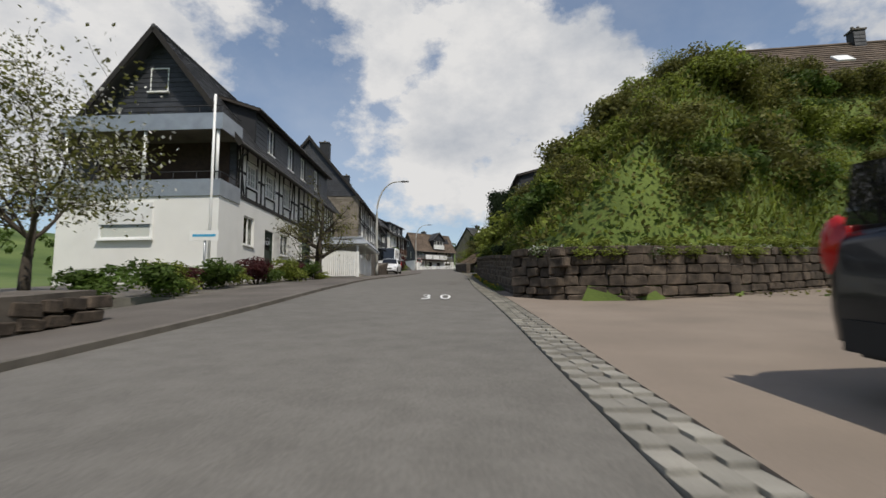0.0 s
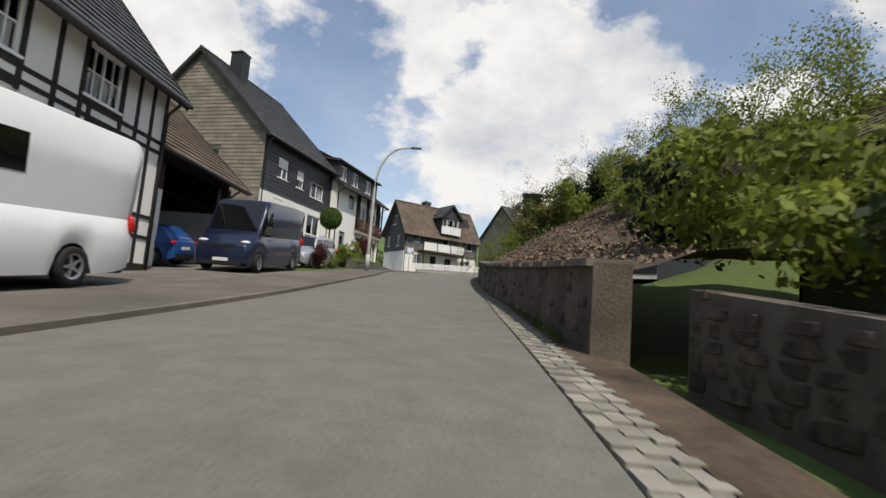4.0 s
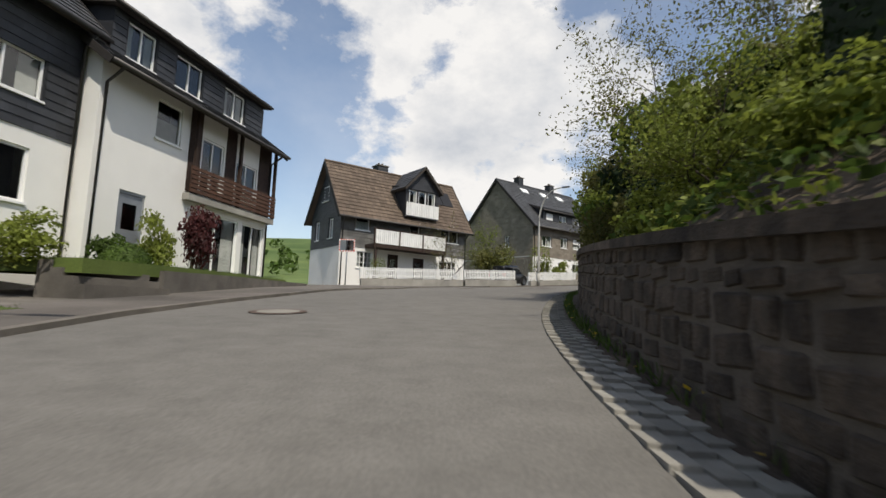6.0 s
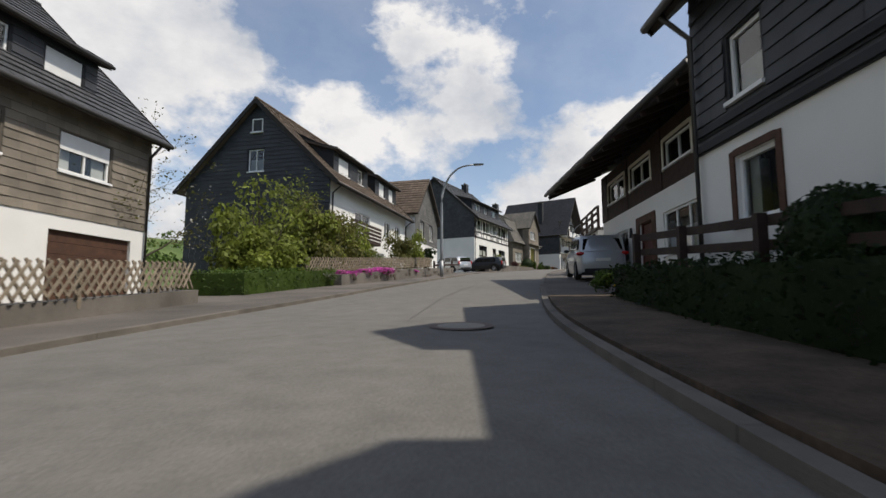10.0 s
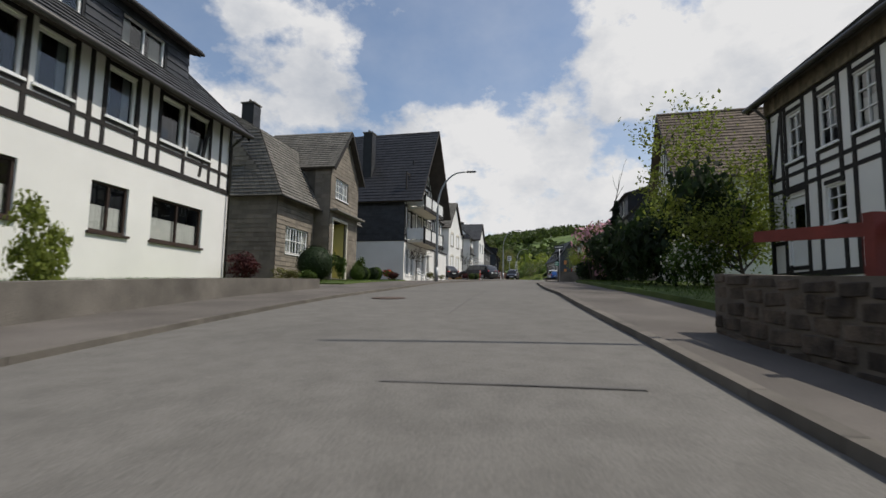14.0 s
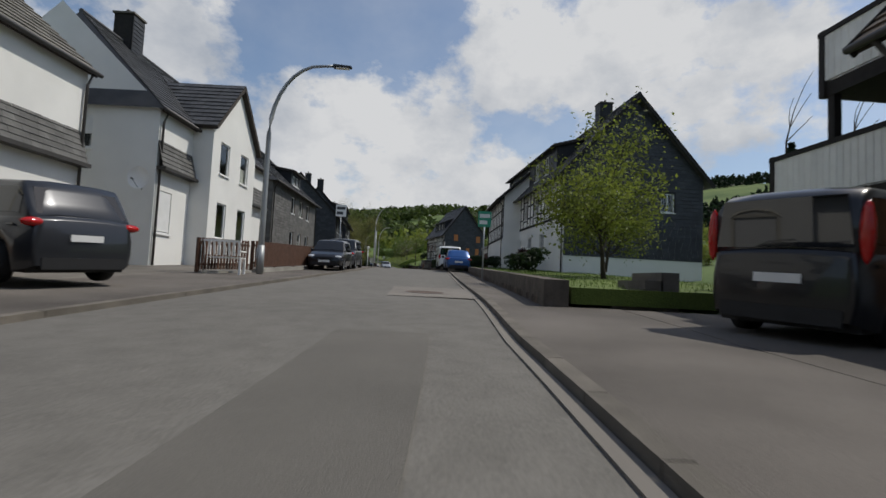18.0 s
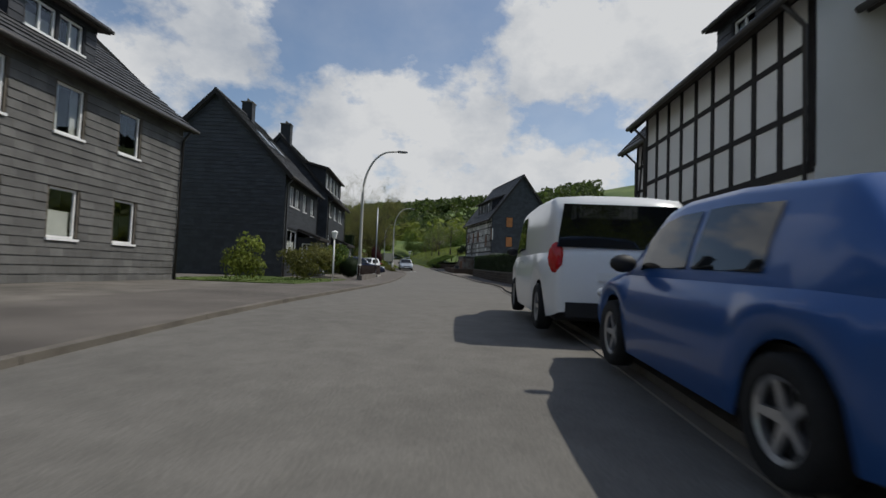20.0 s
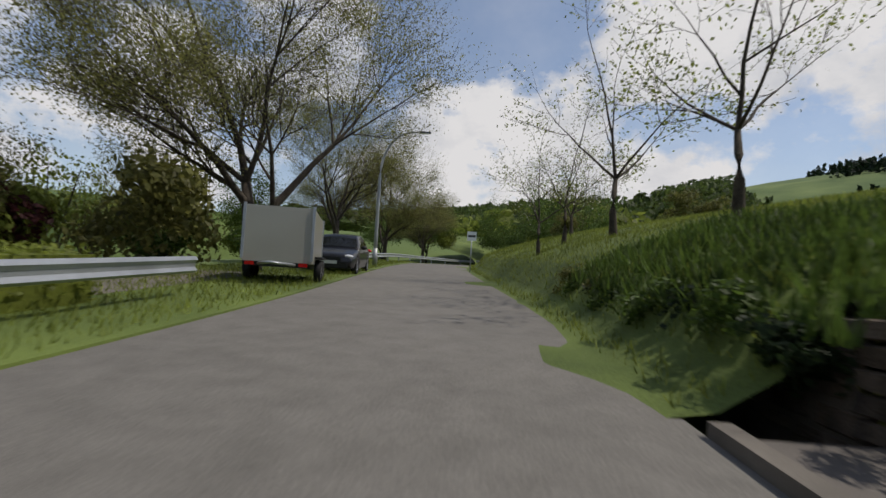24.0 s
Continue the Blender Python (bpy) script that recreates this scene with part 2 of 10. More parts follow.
orange_door = material("orange_garage", (0.36, 0.17, 0.06), 0.6, 0.12, 3, 0.1, 60)
curtain_mat = material("curtain", (0.62, 0.62, 0.6), 0.95, 0.1, 3, 0.1, 60)
blind_mat = material("roller_blind", (0.7, 0.7, 0.68), 0.7, 0.05, 3, 0.1, 60)
# near-black colour that stands in for the shade of unlit rooms
shade_black = material("painted_room_shade", (0.02, 0.02, 0.02), 0.95, 0.1, 3, 0.0, 60)
pane_mat = glass_material("window_glass", (0.75, 0.8, 0.8))
car_glass = glass_material("car_glass", (0.22, 0.25, 0.26))
zinc = material("zinc", (0.36, 0.38, 0.4), 0.45, 0.12, 2, 0.1, 50, metal=0.7)
zinc_dark = material("dark_gutter", (0.07, 0.065, 0.06), 0.5, 0.15, 2, 0.1, 50, metal=0.4)
pole_mat = material("pole_concrete", (0.42, 0.41, 0.37), 0.8, 0.1, 1.5, 0.15, 60)
pole_steel = material("pole_steel", (0.32, 0.33, 0.33), 0.5, 0.1, 1.5, 0.1, 60, metal=0.6)
lamp_head_mat = material("lamp_head", (0.06, 0.065, 0.07), 0.5, 0.1, 3, 0.05, 60)
iron = material("black_iron", (0.018, 0.018, 0.02), 0.55, 0.2, 4, 0.1, 60, metal=0.3)
cast_iron = material("cast_iron", (0.12, 0.085, 0.065), 0.7, 0.3, 6, 0.4, 60, metal=0.4)
grass_mat = material("grass", (0.075, 0.115, 0.02), 0.95, 0.35, 0.35, 0.6, 30, color2=(0.13, 0.175, 0.035))
meadow = material("meadow", (0.06, 0.115, 0.018), 0.95, 0.3, 0.02, 0.5, 2.5, color2=(0.13, 0.175, 0.045))
soil = material("leafy_soil", (0.06, 0.043, 0.03), 0.95, 0.45, 1.5, 0.9, 18, color2=(0.12, 0.085, 0.055))
litter = material("dry_litter", (0.16, 0.115, 0.075), 0.95, 0.45, 2.5, 0.9, 16, color2=(0.27, 0.205, 0.14), random_by="island", vary=0.3)
bark = material("bark", (0.06, 0.048, 0.036), 0.95, 0.35, 5, 0.8, 30)
red_plaster = material("worn_brick_render", (0.23, 0.12, 0.085), 0.95, 0.5, 1.6, 0.6, 25, color2=(0.3, 0.27, 0.23))


def leaf_material(name, color, var=0.35):
    m = material(name, color, 0.6, var, 0.8, 0.0, 20, spec=0.3, random_by="island", vary=0.4)
    n, l = m.node_tree.nodes, m.node_tree.links
    p, out = n["Principled BSDF"], n["Material Output"]
    back, mix = n.new("ShaderNodeBsdfTranslucent"), n.new("ShaderNodeMixShader")
    mix.inputs["Fac"].default_value = 0.48
    src = p.inputs["Base Color"].links[0].from_socket
    l.new(src, back.inputs["Color"])
    l.new(p.outputs["BSDF"], mix.inputs[1])
    l.new(back.outputs["BSDF"], mix.inputs[2])
    l.new(mix.outputs["Shader"], out.inputs["Surface"])
    return m


leaf_spring = leaf_material("spring_leaves", (0.185, 0.22, 0.038))
leaf_green = leaf_material("green_leaves", (0.075, 0.12, 0.022))
leaf_linden = leaf_material("linden_leaves", (0.2, 0.2, 0.06))
leaf_deep = leaf_material("evergreen_leaves", (0.022, 0.04, 0.012))
leaf_olive = leaf_material("olive_leaves", (0.135, 0.135, 0.036))
leaf_copper = leaf_material("copper_leaves", (0.075, 0.022, 0.022))
leaf_wood = leaf_material("woodland_leaves", (0.07, 0.1, 0.025))
leaf_fir = leaf_material("fir_needles", (0.016, 0.03, 0.014))
petal_white = leaf_material("white_petals", (0.7, 0.68, 0.62))
petal_pink = leaf_material("pink_petals", (0.6, 0.09, 0.42))
petal_rose = leaf_material("rose_petals", (0.6, 0.33, 0.4))
petal_yellow = leaf_material("yellow_petals", (0.75, 0.5, 0.03))
petal_red = leaf_material("red_petals", (0.5, 0.03, 0.03))

# the plan: the road's line, in metres, one node every 7.5 m, the lower and the upper street
LOWER = [(3.75, -35.59, -4.21), (2.97, -28.17, -3.51), (2.18, -20.71, -2.81), (1.39, -13.25, -2.10), (0.60, -5.79, -1.40), (-0.19, 1.67, -0.70),
        (-0.95, 9.13, -0.02), (-1.87, 16.57, 0.69), (-2.70, 24.02, 1.31), (-3.34, 31.49, 1.89), (-4.06, 38.95, 2.45), (-4.84, 46.41, 3.03),
        (-5.61, 53.87, 3.60), (-6.56, 61.32, 4.19), (-7.69, 68.73, 4.85), (-8.61, 76.17, 5.57), (-8.89, 83.66, 6.25), (-8.09, 91.13, 6.81),
        (-7.05, 98.55, 7.29), (-5.21, 105.80, 7.83), (-2.05, 112.59, 8.35), (2.21, 118.75, 8.94), (6.94, 124.56, 9.52), (12.29, 129.77, 10.17),
        (18.05, 134.56, 10.82), (23.87, 139.31, 11.47), (29.69, 144.05, 12.11), (35.84, 148.39, 12.66), (42.24, 152.35, 13.25)]
UPPER = [(48.86, 155.91, 13.82), (55.66, 159.08, 14.28), (62.50, 162.12, 14.73), (69.38, 165.10, 15.06), (76.25, 168.10, 15.38), (83.34, 170.52, 15.74),
        (90.48, 172.80, 16.07), (97.49, 175.44, 16.41), (104.39, 178.39, 16.71), (111.28, 181.36, 17.01), (118.17, 184.32, 17.31), (125.06, 187.28, 17.61),
        (131.97, 190.21, 17.70), (138.85, 193.17, 17.69), (145.67, 196.28, 17.72), (152.39, 199.62, 17.78), (159.05, 203.05, 17.90), (165.63, 206.66, 18.05),
        (172.05, 210.55, 18.27), (178.37, 214.57, 18.62), (184.72, 218.58, 18.89), (190.98, 222.73, 19.26), (197.02, 227.12, 19.64), (203.05, 231.56, 20.01),
        (209.25, 235.82, 20.39), (215.80, 239.81, 20.76), (222.93, 243.44, 20.99), (230.49, 246.61, 21.22), (239.49, 249.29, 21.45)]
NODE = np.array(LOWER + UPPER)


def spline(u):
    """A smooth curve through the nodes."""
    i = np.clip(np.floor(u).astype(int), 0, len(NODE) - 2)
    f = (u - i)[:, None]
    p0, p1, p2, p3 = (NODE[np.clip(i + k, 0, len(NODE) - 1)] for k in (-1, 0, 1, 2))
    return 0.5 * (2 * p1 + (p2 - p0) * f + (2 * p0 - 5 * p1 + 4 * p2 - p3) * f**2 + (3 * p1 - p0 - 3 * p2 + p3) * f**3)


RS = np.arange(-36.0, 399.0, 1.0)
RL = spline((RS + 36) / 7.5)
RT = np.gradient(RL[:, :2], axis=0)
RT /= np.linalg.norm(RT, axis=1)[:, None]


def at(s, d, h=0.0):
    """The place s metres along the road, d to the right of its line, h above it."""
    x, y, z = (np.interp(s, RS, RL[:, k]) for k in range(3))
    tx, ty = np.interp(s, RS, RT[:, 0]), np.interp(s, RS, RT[:, 1])
    n = math.hypot(tx, ty)
    return Vector((x + ty / n * d, y - tx / n * d, z + h))


def along(s):
    """The angle of the road's way from +x, in radians."""
    return math.atan2(np.interp(s, RS, RT[:, 1]), np.interp(s, RS, RT[:, 0]))


def spot(s, d, h=0.0, turn=0.0, scale=1.0):
    """A pose on the plan; turn: degrees to the left from the road's way."""
    return Matrix.Translation(at(s, d, h)) @ Matrix.Rotation(along(s) + radians(turn), 4, "Z") @ Matrix.Scale(scale, 4)


def mesh(name, verts, faces, mat, parent=None, label="", smooth=False):
    me = bpy.data.meshes.new(name)
    me.from_pydata([tuple(v) for v in verts], [], faces)
    if mat:
        me.materials.append(mat)
    if smooth:
        me.polygons.foreach_set("use_smooth", [True] * len(me.polygons))
    ob = new(name, me)
    ob.parent = parent
    if label:
        ob["label"] = label
    return ob


UNIT = {}


def cube_mesh(mat):
    """One cube of unit size with slightly broken edges, for each material."""
    if mat.name not in UNIT:
        bm = bmesh.new()
        bmesh.ops.create_cube(bm, size=1.0)
        me = bpy.data.meshes.new("block_" + mat.name)
        bm.to_mesh(me)
        bm.free()
        me.materials.append(mat)
        UNIT[mat.name] = me
    return UNIT[mat.name]


def block(name, parent, mat, m, lo, hi, label=""):
    """A block from corner lo to corner hi in the frame m of its parent."""
    ob = new(name, cube_mesh(mat))
    ob.parent = parent
    c = [(a + b) / 2 for a, b in zip(lo, hi)]
    ob.matrix_local = m @ Matrix.Translation(c) @ Matrix.Diagonal((*[max(1e-4, abs(b - a)) for a, b in zip(lo, hi)], 1))
    if label:
        ob["label"] = label
    return ob


ID = Matrix.Identity(4)


def tube(points, radii, sides=8, closed=True):
    """Verts and faces of a tapered tube along points."""
    vs, fs = [], []
    pts = [Vector(p) for p in points]
    for i, p in enumerate(pts):
        way = (pts[min(i + 1, len(pts) - 1)] - pts[max(i - 1, 0)]).normalized()
        a = way.orthogonal().normalized() if abs(way.z) > 0.999 else way.cross(Vector((0, 0, 1))).normalized()
        b = way.cross(a)
        for k in range(sides):
            w = 2 * math.pi * k / sides
            vs.append(p + (a * math.cos(w) + b * math.sin(w)) * radii[i])
    for i in range(len(pts) - 1):
        for k in range(sides):
            j = (k + 1) % sides
            fs.append((i * sides + k, i * sides + j, (i + 1) * sides + j, (i + 1) * sides + k))
    if closed:
        fs.append(tuple(range(sides - 1, -1, -1)))
        fs.append(tuple((len(pts) - 1) * sides + k for k in range(sides)))
    return vs, fs


def ribbon(name, s0, s1, left, right, h, mat, label="", category="", step=1.5, across=4, thick=0.0, kind="structure", crown=0.0):
    """A strip of ground between two lines beside the road; left, right: metres or pairs (s, d)."""
    def off(v, s):
        return np.interp(s, [p[0] for p in v], [p[1] for p in v]) if isinstance(v, list) else v
    n = max(2, int((s1 - s0) / step) + 1)
    vs, fs = [], []
    for s in np.linspace(s0, s1, n):
        a, b = off(left, s), off(right, s)
        hh = off(h, s)
        for k in range(across + 1):
            f = k / across
            vs.append(at(s, a + (b - a) * f, hh + crown * 4 * f * (1 - f)))
    w = across + 1
    for i in range(n - 1):
        for k in range(across):
            fs.append((i * w + k, i * w + k + 1, (i + 1) * w + k + 1, (i + 1) * w + k))
    if thick:
        m = len(vs)
        vs += [v - Vector((0, 0, thick)) for v in vs]
        for i in range(n - 1):
            fs.append((i * w, (i + 1) * w, m + (i + 1) * w, m + i * w))
            fs.append(((i + 1) * w + across, i * w + across, m + i * w + across, m + (i + 1) * w + across))
        for k in range(across):
            fs.append((k + 1, k, m + k, m + k + 1))
            fs.append(((n - 1) * w + k, (n - 1) * w + k + 1, m + (n - 1) * w + k + 1, m + (n - 1) * w + k))
    ob = mesh(name, vs, fs, mat)
    return tagged(ob, label, category, "", kind)


# the land: one sheet to the horizon
def land_height(x, y):
    near = np.full(x.shape, 1e9)
    idx = np.zeros(x.shape, int)
    for k in range(0, len(RS), 3):
        d2 = (x - RL[k, 0]) ** 2 + (y - RL[k, 1]) ** 2
        m = d2 < near
        near[m], idx[m] = d2[m], k
    dist = np.sqrt(near)
    side = (x - RL[idx, 0]) * RT[idx, 1] - (y - RL[idx, 1]) * RT[idx, 0]
    z = RL[idx, 2] - 0.35
    s = RS[idx]
    right, left = np.clip(side, 0, None), np.clip(-side, 0, None)
    bank = np.interp(s, [-40, 5, 20, 110, 125, 160, 230, 250, 330, 400], [0.1, 0.5, 0.5, 0.42, 0.12, 0.12, 0.08, 0.1, 0.16, 0.2])
    z = z + np.clip(right - 9, 0, 45) * bank * np.clip((right - 9) / 12, 0, 1)
    fall = np.interp(s, [-40, 60, 100, 130, 180, 320, 340, 400], [0.0, 0.0, 0.12, 0.03, 0.0, 0.0, 0.05, 0.08])
    z = z - np.clip(left - 16, 0, 60) * fall
    far = np.clip((dist - 90) / 700, 0, 1)
    far = far * far * (3 - 2 * far)
    roll = np.array([noise.noise((float(a) / 420, float(b) / 420, 3.1)) for a, b in zip(x.ravel(), y.ravel())]).reshape(x.shape)
    bearing = np.degrees(np.arctan2(x - 90, y - 150))
    high = np.interp(bearing, [-180, -120, -60, -20, 20, 50, 66, 80, 100, 130, 180], [70, 70, 85, 95, 80, 95, 125, 140, 175, 165, 90])
    z = z * (1 - far) + far * (12 + high * (1 + 0.28 * roll))
    return z + np.clip((dist - 14) / 20, 0, 1) * np.array([noise.noise((float(a) / 17, float(b) / 17, 0)) for a, b in zip(x.ravel(), y.ravel())]).reshape(x.shape) * 0.5


def spaced(a, b, step, reach, grow=1.22):
    core = list(np.arange(a, b, step))
    lo, hi, w = [], [], step
    x, y = a, b
    while x > a - reach:
        w *= grow
        x -= w
        y += w
        lo.append(x)
        hi.append(y)
    return np.array(lo[::-1] + core + hi)


gx, gy = spaced(-70, 280, 4.0, 2600), spaced(-60, 300, 4.0, 2600)
XX, YY = np.meshgrid(gx, gy)
ZZ = land_height(XX, YY)
land_vs = list(zip(XX.ravel().tolist(), YY.ravel().tolist(), ZZ.ravel().tolist()))
nx = len(gx)
land_fs = [(j * nx + i, j * nx + i + 1, (j + 1) * nx + i + 1, (j + 1) * nx + i) for j in range(len(gy) - 1) for i in range(nx - 1)]
tagged(mesh("ground", land_vs, land_fs, meadow, smooth=True), "green meadow land with hills round the village", "ground", "", "structure")

# road edges: pairs of distance along and offset
LEFT = [(-36, -3.7), (5, -3.7), (18, -3.78), (25, -4.1), (36, -4.0), (64, -3.6), (76, -3.65), (82, -4.6), (86, -5.6), (91, -6.5), (97, -7.6), (104, -6.1), (110, -4.75), (116, -4.85), (125, -4.4), (134, -3.9), (142, -4.15), (165, -4.1), (175, -4.15), (187, -3.95), (192, -3.9), (196, -3.95), (204, -4.1), (218, -4.1), (232, -4.2), (240, -4.0), (271, -3.4), (284, -3.6), (300, -3.6), (314, -3.15), (320, -3.3), (399, -3.3)]
RIGHT = [(-36, 0.85), (6, 0.82), (16, 0.8), (22, 0.94), (27, 1.0), (39, 1.1), (52, 1.1), (62, 1.0), (69, 1.12), (76, 0.95), (80, 0.72), (86, 0.6), (90, 0.53), (95, 0.62), (101, 0.9), (109, 1.0), (116, 1.26), (127, 1.34), (133, 1.54), (135, 1.55), (139, 1.48), (149, 1.2), (160, 1.55), (172, 2.0), (176, 2.12), (186, 1.95), (190, 1.62), (198, 1.3), (205, 1.5), (216, 1.6), (221, 1.2), (227, 0.92), (231, 0.8), (243, 1.16), (258, 1.7), (270, 1.9), (278, 2.1), (283, 2.48), (289, 2.6), (296, 2.15), (303, 2.2), (314, 1.94), (320, 1.6), (327, 1.5), (334, 1.4), (345, 1.25), (399, 1.1)]


def shift(pairs, by):
    return [(s, d + by) for s, d in pairs]


ribbon("road", -36, 398, LEFT, RIGHT, 0.0, asphalt, "worn grey asphalt village road with cracks", "road", 1.5, 10, 0.3, crown=0.02)
ribbon("pavement_left", -36, 84, shift(LEFT, -2.6), shift(LEFT, -0.14), 0.055, pavement_mat, "grey paved footway with worn white marks", "pavement", 1.5, 3, 0.4)
ribbon("pavement_left", 108, 326, shift(LEFT, -3.4), shift(LEFT, -0.14), 0.055, pavement_mat, "grey paved footway beside the house fronts", "pavement", 1.5, 3, 0.4)
ribbon("pavement_left", 84, 97, shift(LEFT, -2.3), shift(LEFT, -0.14), 0.055, pavement_mat, "grey footway bending into the side street", "pavement", 1.0, 3, 0.4)
ribbon("side_street", 84, 108, -26, LEFT, -0.01, asphalt, "asphalt mouth of a side street", "road", 1.5, 8, 0.3)
ribbon("verge_right", 11, 104, shift(RIGHT, 0.4), 2.0, 0.02, soil, "strip of soil and weeds at the foot of a wall", "verge", 1.5, 3, 0.3)
ribbon("pavement_right", 112, 207, shift(RIGHT, 0.14), shift(RIGHT, 2.4), 0.064, pavement_mat, "grey asphalt footway with patches", "pavement", 1.5, 3, 0.4)
ribbon("junction", 206.6, 214.6, shift(RIGHT, -0.05), 22, 0.004, asphalt, "asphalt mouth of a side street between footways", "road", 1.0, 8, 0.3)
CORNER = [(215.0, 2.5), (215.2, 2.2), (215.6, 1.98), (216.3, 1.88), (217.6, float(np.interp(217.6, [p[0] for p in RIGHT], [p[1] for p in RIGHT])))]
ribbon("pavement_right", 215.0, 217.6, shift(CORNER, 0.14), 4.6, [(215, 0.015), (217.2, 0.064)], pavement_mat, "grey asphalt footway corner at the junction", "pavement", 0.2, 3, 0.4)
ribbon("junction", 214.3, 217.8, 0.8, 3.0, 0.002, asphalt, "asphalt corner of the junction", "road", 0.5, 4, 0.3)
ribbon("forecourt_right", 270.5, 283.2, shift(RIGHT, 2.38), 11.0, 0.058, pavement_mat, "grey paved strip before the hedge", "forecourt", 1.5, 3, 0.4)
ribbon("pavement_right", 217.6, 332.4, shift(RIGHT, 0.14), shift(RIGHT, 2.4), 0.064, pavement_mat, "grey asphalt footway with patches", "pavement", 1.5, 3, 0.4)
ribbon("forecourt", -20, 13.4, shift(RIGHT, 0.42), 14, 0.03, brick_paving, "sandy brick-paved forecourt", "pavement", 1.5, 6, 0.3)
ribbon("forecourt", 37, 52, shift(RIGHT, 0.45), 9, 0.05, asphalt_patch, "asphalt forecourt in front of a house", "pavement", 1.5, 4, 0.3)
ribbon("forecourt", 104, 112.4, shift(RIGHT, 0.45), 10, 0.04, brick_paving, "brick-paved yard entrance", "pavement", 1.5, 4, 0.3)
ribbon("verge_left", 326, 398, -9, LEFT, 0.03, grass_mat, "grass verge under a crash barrier", "verge", 1.5, 5, 0.3)
ribbon("yard_left", 12, 345, -16, shift([(s, d) for s, d in LEFT if s < 84 or s > 108], -2.5), 0.04, concrete_dark, "dark yards and beds before the houses", "yard", 2.5, 4, 0.4)

ribbon("forecourt", 131.5, 156, shift(RIGHT, 2.38), 9, 0.07, pavement_mat, "paved forecourt before the dark boarded house", "pavement", 1.5, 4, 0.3)
ribbon("drive", 227.6, 234.4, shift(RIGHT, 2.38), 12, 0.068, pavement_mat, "asphalt drive beside the garden steps", "pavement", 1.0, 4, 0.3)

# houses: parts common to all
def frame_left(depth):
    """The frame of the end wall at x = 0: across to the right, into the house, up."""
    return Matrix(((0, 1, 0, 0), (-1, 0, 0, depth), (0, 0, 1, 0), (0, 0, 0, 1)))


def frame_right(width):
    return Matrix(((0, -1, 0, width), (1, 0, 0, 0), (0, 0, 1, 0), (0, 0, 0, 1)))


def shifted(m, u=0.0, v=0.0, z=0.0):
    return m @ Matrix.Translation((u, v, z))


def top_line(outline, u):
    """Height of a wall's upper edge at u; outline: points of that edge from one end to the other."""
    return float(np.interp(u, [p[0] for p in outline], [p[1] for p in outline]))


def panel(name, parent, mat, m, z0, outline, openings, reveal=0.14, label=""):
    """A wall face from z0 up to its upper edge, with openings and their reveals."""
    us = sorted({round(p[0], 4) for p in outline} | {round(u, 4) for o in openings for u in (o[0], o[2]) if outline[0][0] < u < outline[-1][0]})
    vs, fs = [], []

    def quad(a, b, c, d):
        i = len(vs)
        vs.extend(m @ Vector(p) for p in (a, b, c, d))
        fs.append((i, i + 1, i + 2, i + 3))

    for a, b in zip(us, us[1:]):
        ta, tb = top_line(outline, a), top_line(outline, b)
        holes = sorted((o[1], o[3]) for o in openings if o[0] <= a + 1e-4 and o[2] >= b - 1e-4 and o[3] > z0 and o[1] < min(ta, tb))
        low = z0
        for h0, h1 in holes:
            if h0 > low + 1e-3:
                quad((a, 0, low), (b, 0, low), (b, 0, h0), (a, 0, h0))
            low = max(low, h1)
        if low < max(ta, tb) - 1e-3:
            quad((a, 0, low), (b, 0, low), (b, 0, max(tb, low)), (a, 0, max(ta, low)))
    for u0, h0, u1, h1 in [o[:4] for o in openings]:
        if h1 <= z0 or h0 >= top_line(outline, (u0 + u1) / 2):
            continue
        h0 = max(h0, z0)
        quad((u0, 0, h0), (u0, 0, h1), (u0, reveal, h1), (u0, reveal, h0))
        quad((u1, 0, h1), (u1, 0, h0), (u1, reveal, h0), (u1, reveal, h1))
        quad((u0, 0, h1), (u1, 0, h1), (u1, reveal, h1), (u0, reveal, h1))
        quad((u1, 0, h0), (u0, 0, h0), (u0, reveal, h0), (u1, reveal, h0))
    return mesh(name, vs, fs, mat, parent, label)


def courses(name, parent, mat, m, z0, outline, openings, row=0.24, long=0.5, out=0.035, label=""):
    """Overlapping rows of slates or shingles on a wall, each piece with its own lower edge."""
    rnd = random.Random(int(z0 * 100 + outline[-1][0] * 1000))
    vs, fs = [], []
    zt = max(p[1] for p in outline)
    z = z0
    while z < zt - 0.04:
        mid = z + row / 2
        us = np.linspace(outline[0][0], outline[-1][0], 60)
        ok = [u for u in us if top_line(outline, u) >= mid]
        if not ok:
            break
        spans = [(min(ok), max(ok))]
        for o in openings:
            if o[1] - 0.06 < mid < o[3] + 0.06:
                cut = []
                for a, b in spans:
                    if o[0] - 0.07 > a:
                        cut.append((a, min(b, o[0] - 0.07)))
                    if o[2] + 0.07 < b:
                        cut.append((max(a, o[2] + 0.07), b))
                spans = cut
        for a, b in spans:
            u = a
            while u < b - 0.03:
                w = min(long * rnd.uniform(0.75, 1.25), b - u)
                if b - u - w < 0.12:
                    w = b - u
                e = out * rnd.uniform(0.75, 1.15)
                i = len(vs)
                hi = z + row + 0.02
                for p in ((u, -e, z), (u + w - 0.006, -e, z), (u + w - 0.006, -0.008, hi), (u, -0.008, hi), (u, 0.0, z), (u + w - 0.006, 0.0, z)):
                    vs.append(m @ Vector(p))
                fs += [(i, i + 1, i + 2, i + 3), (i + 4, i + 5, i + 1, i)]
                u += w
        z += row
    ob = mesh(name, vs, fs, mat, parent, label)
    ob["kind"] = "stuff"
    return ob


WINDOWS = {}


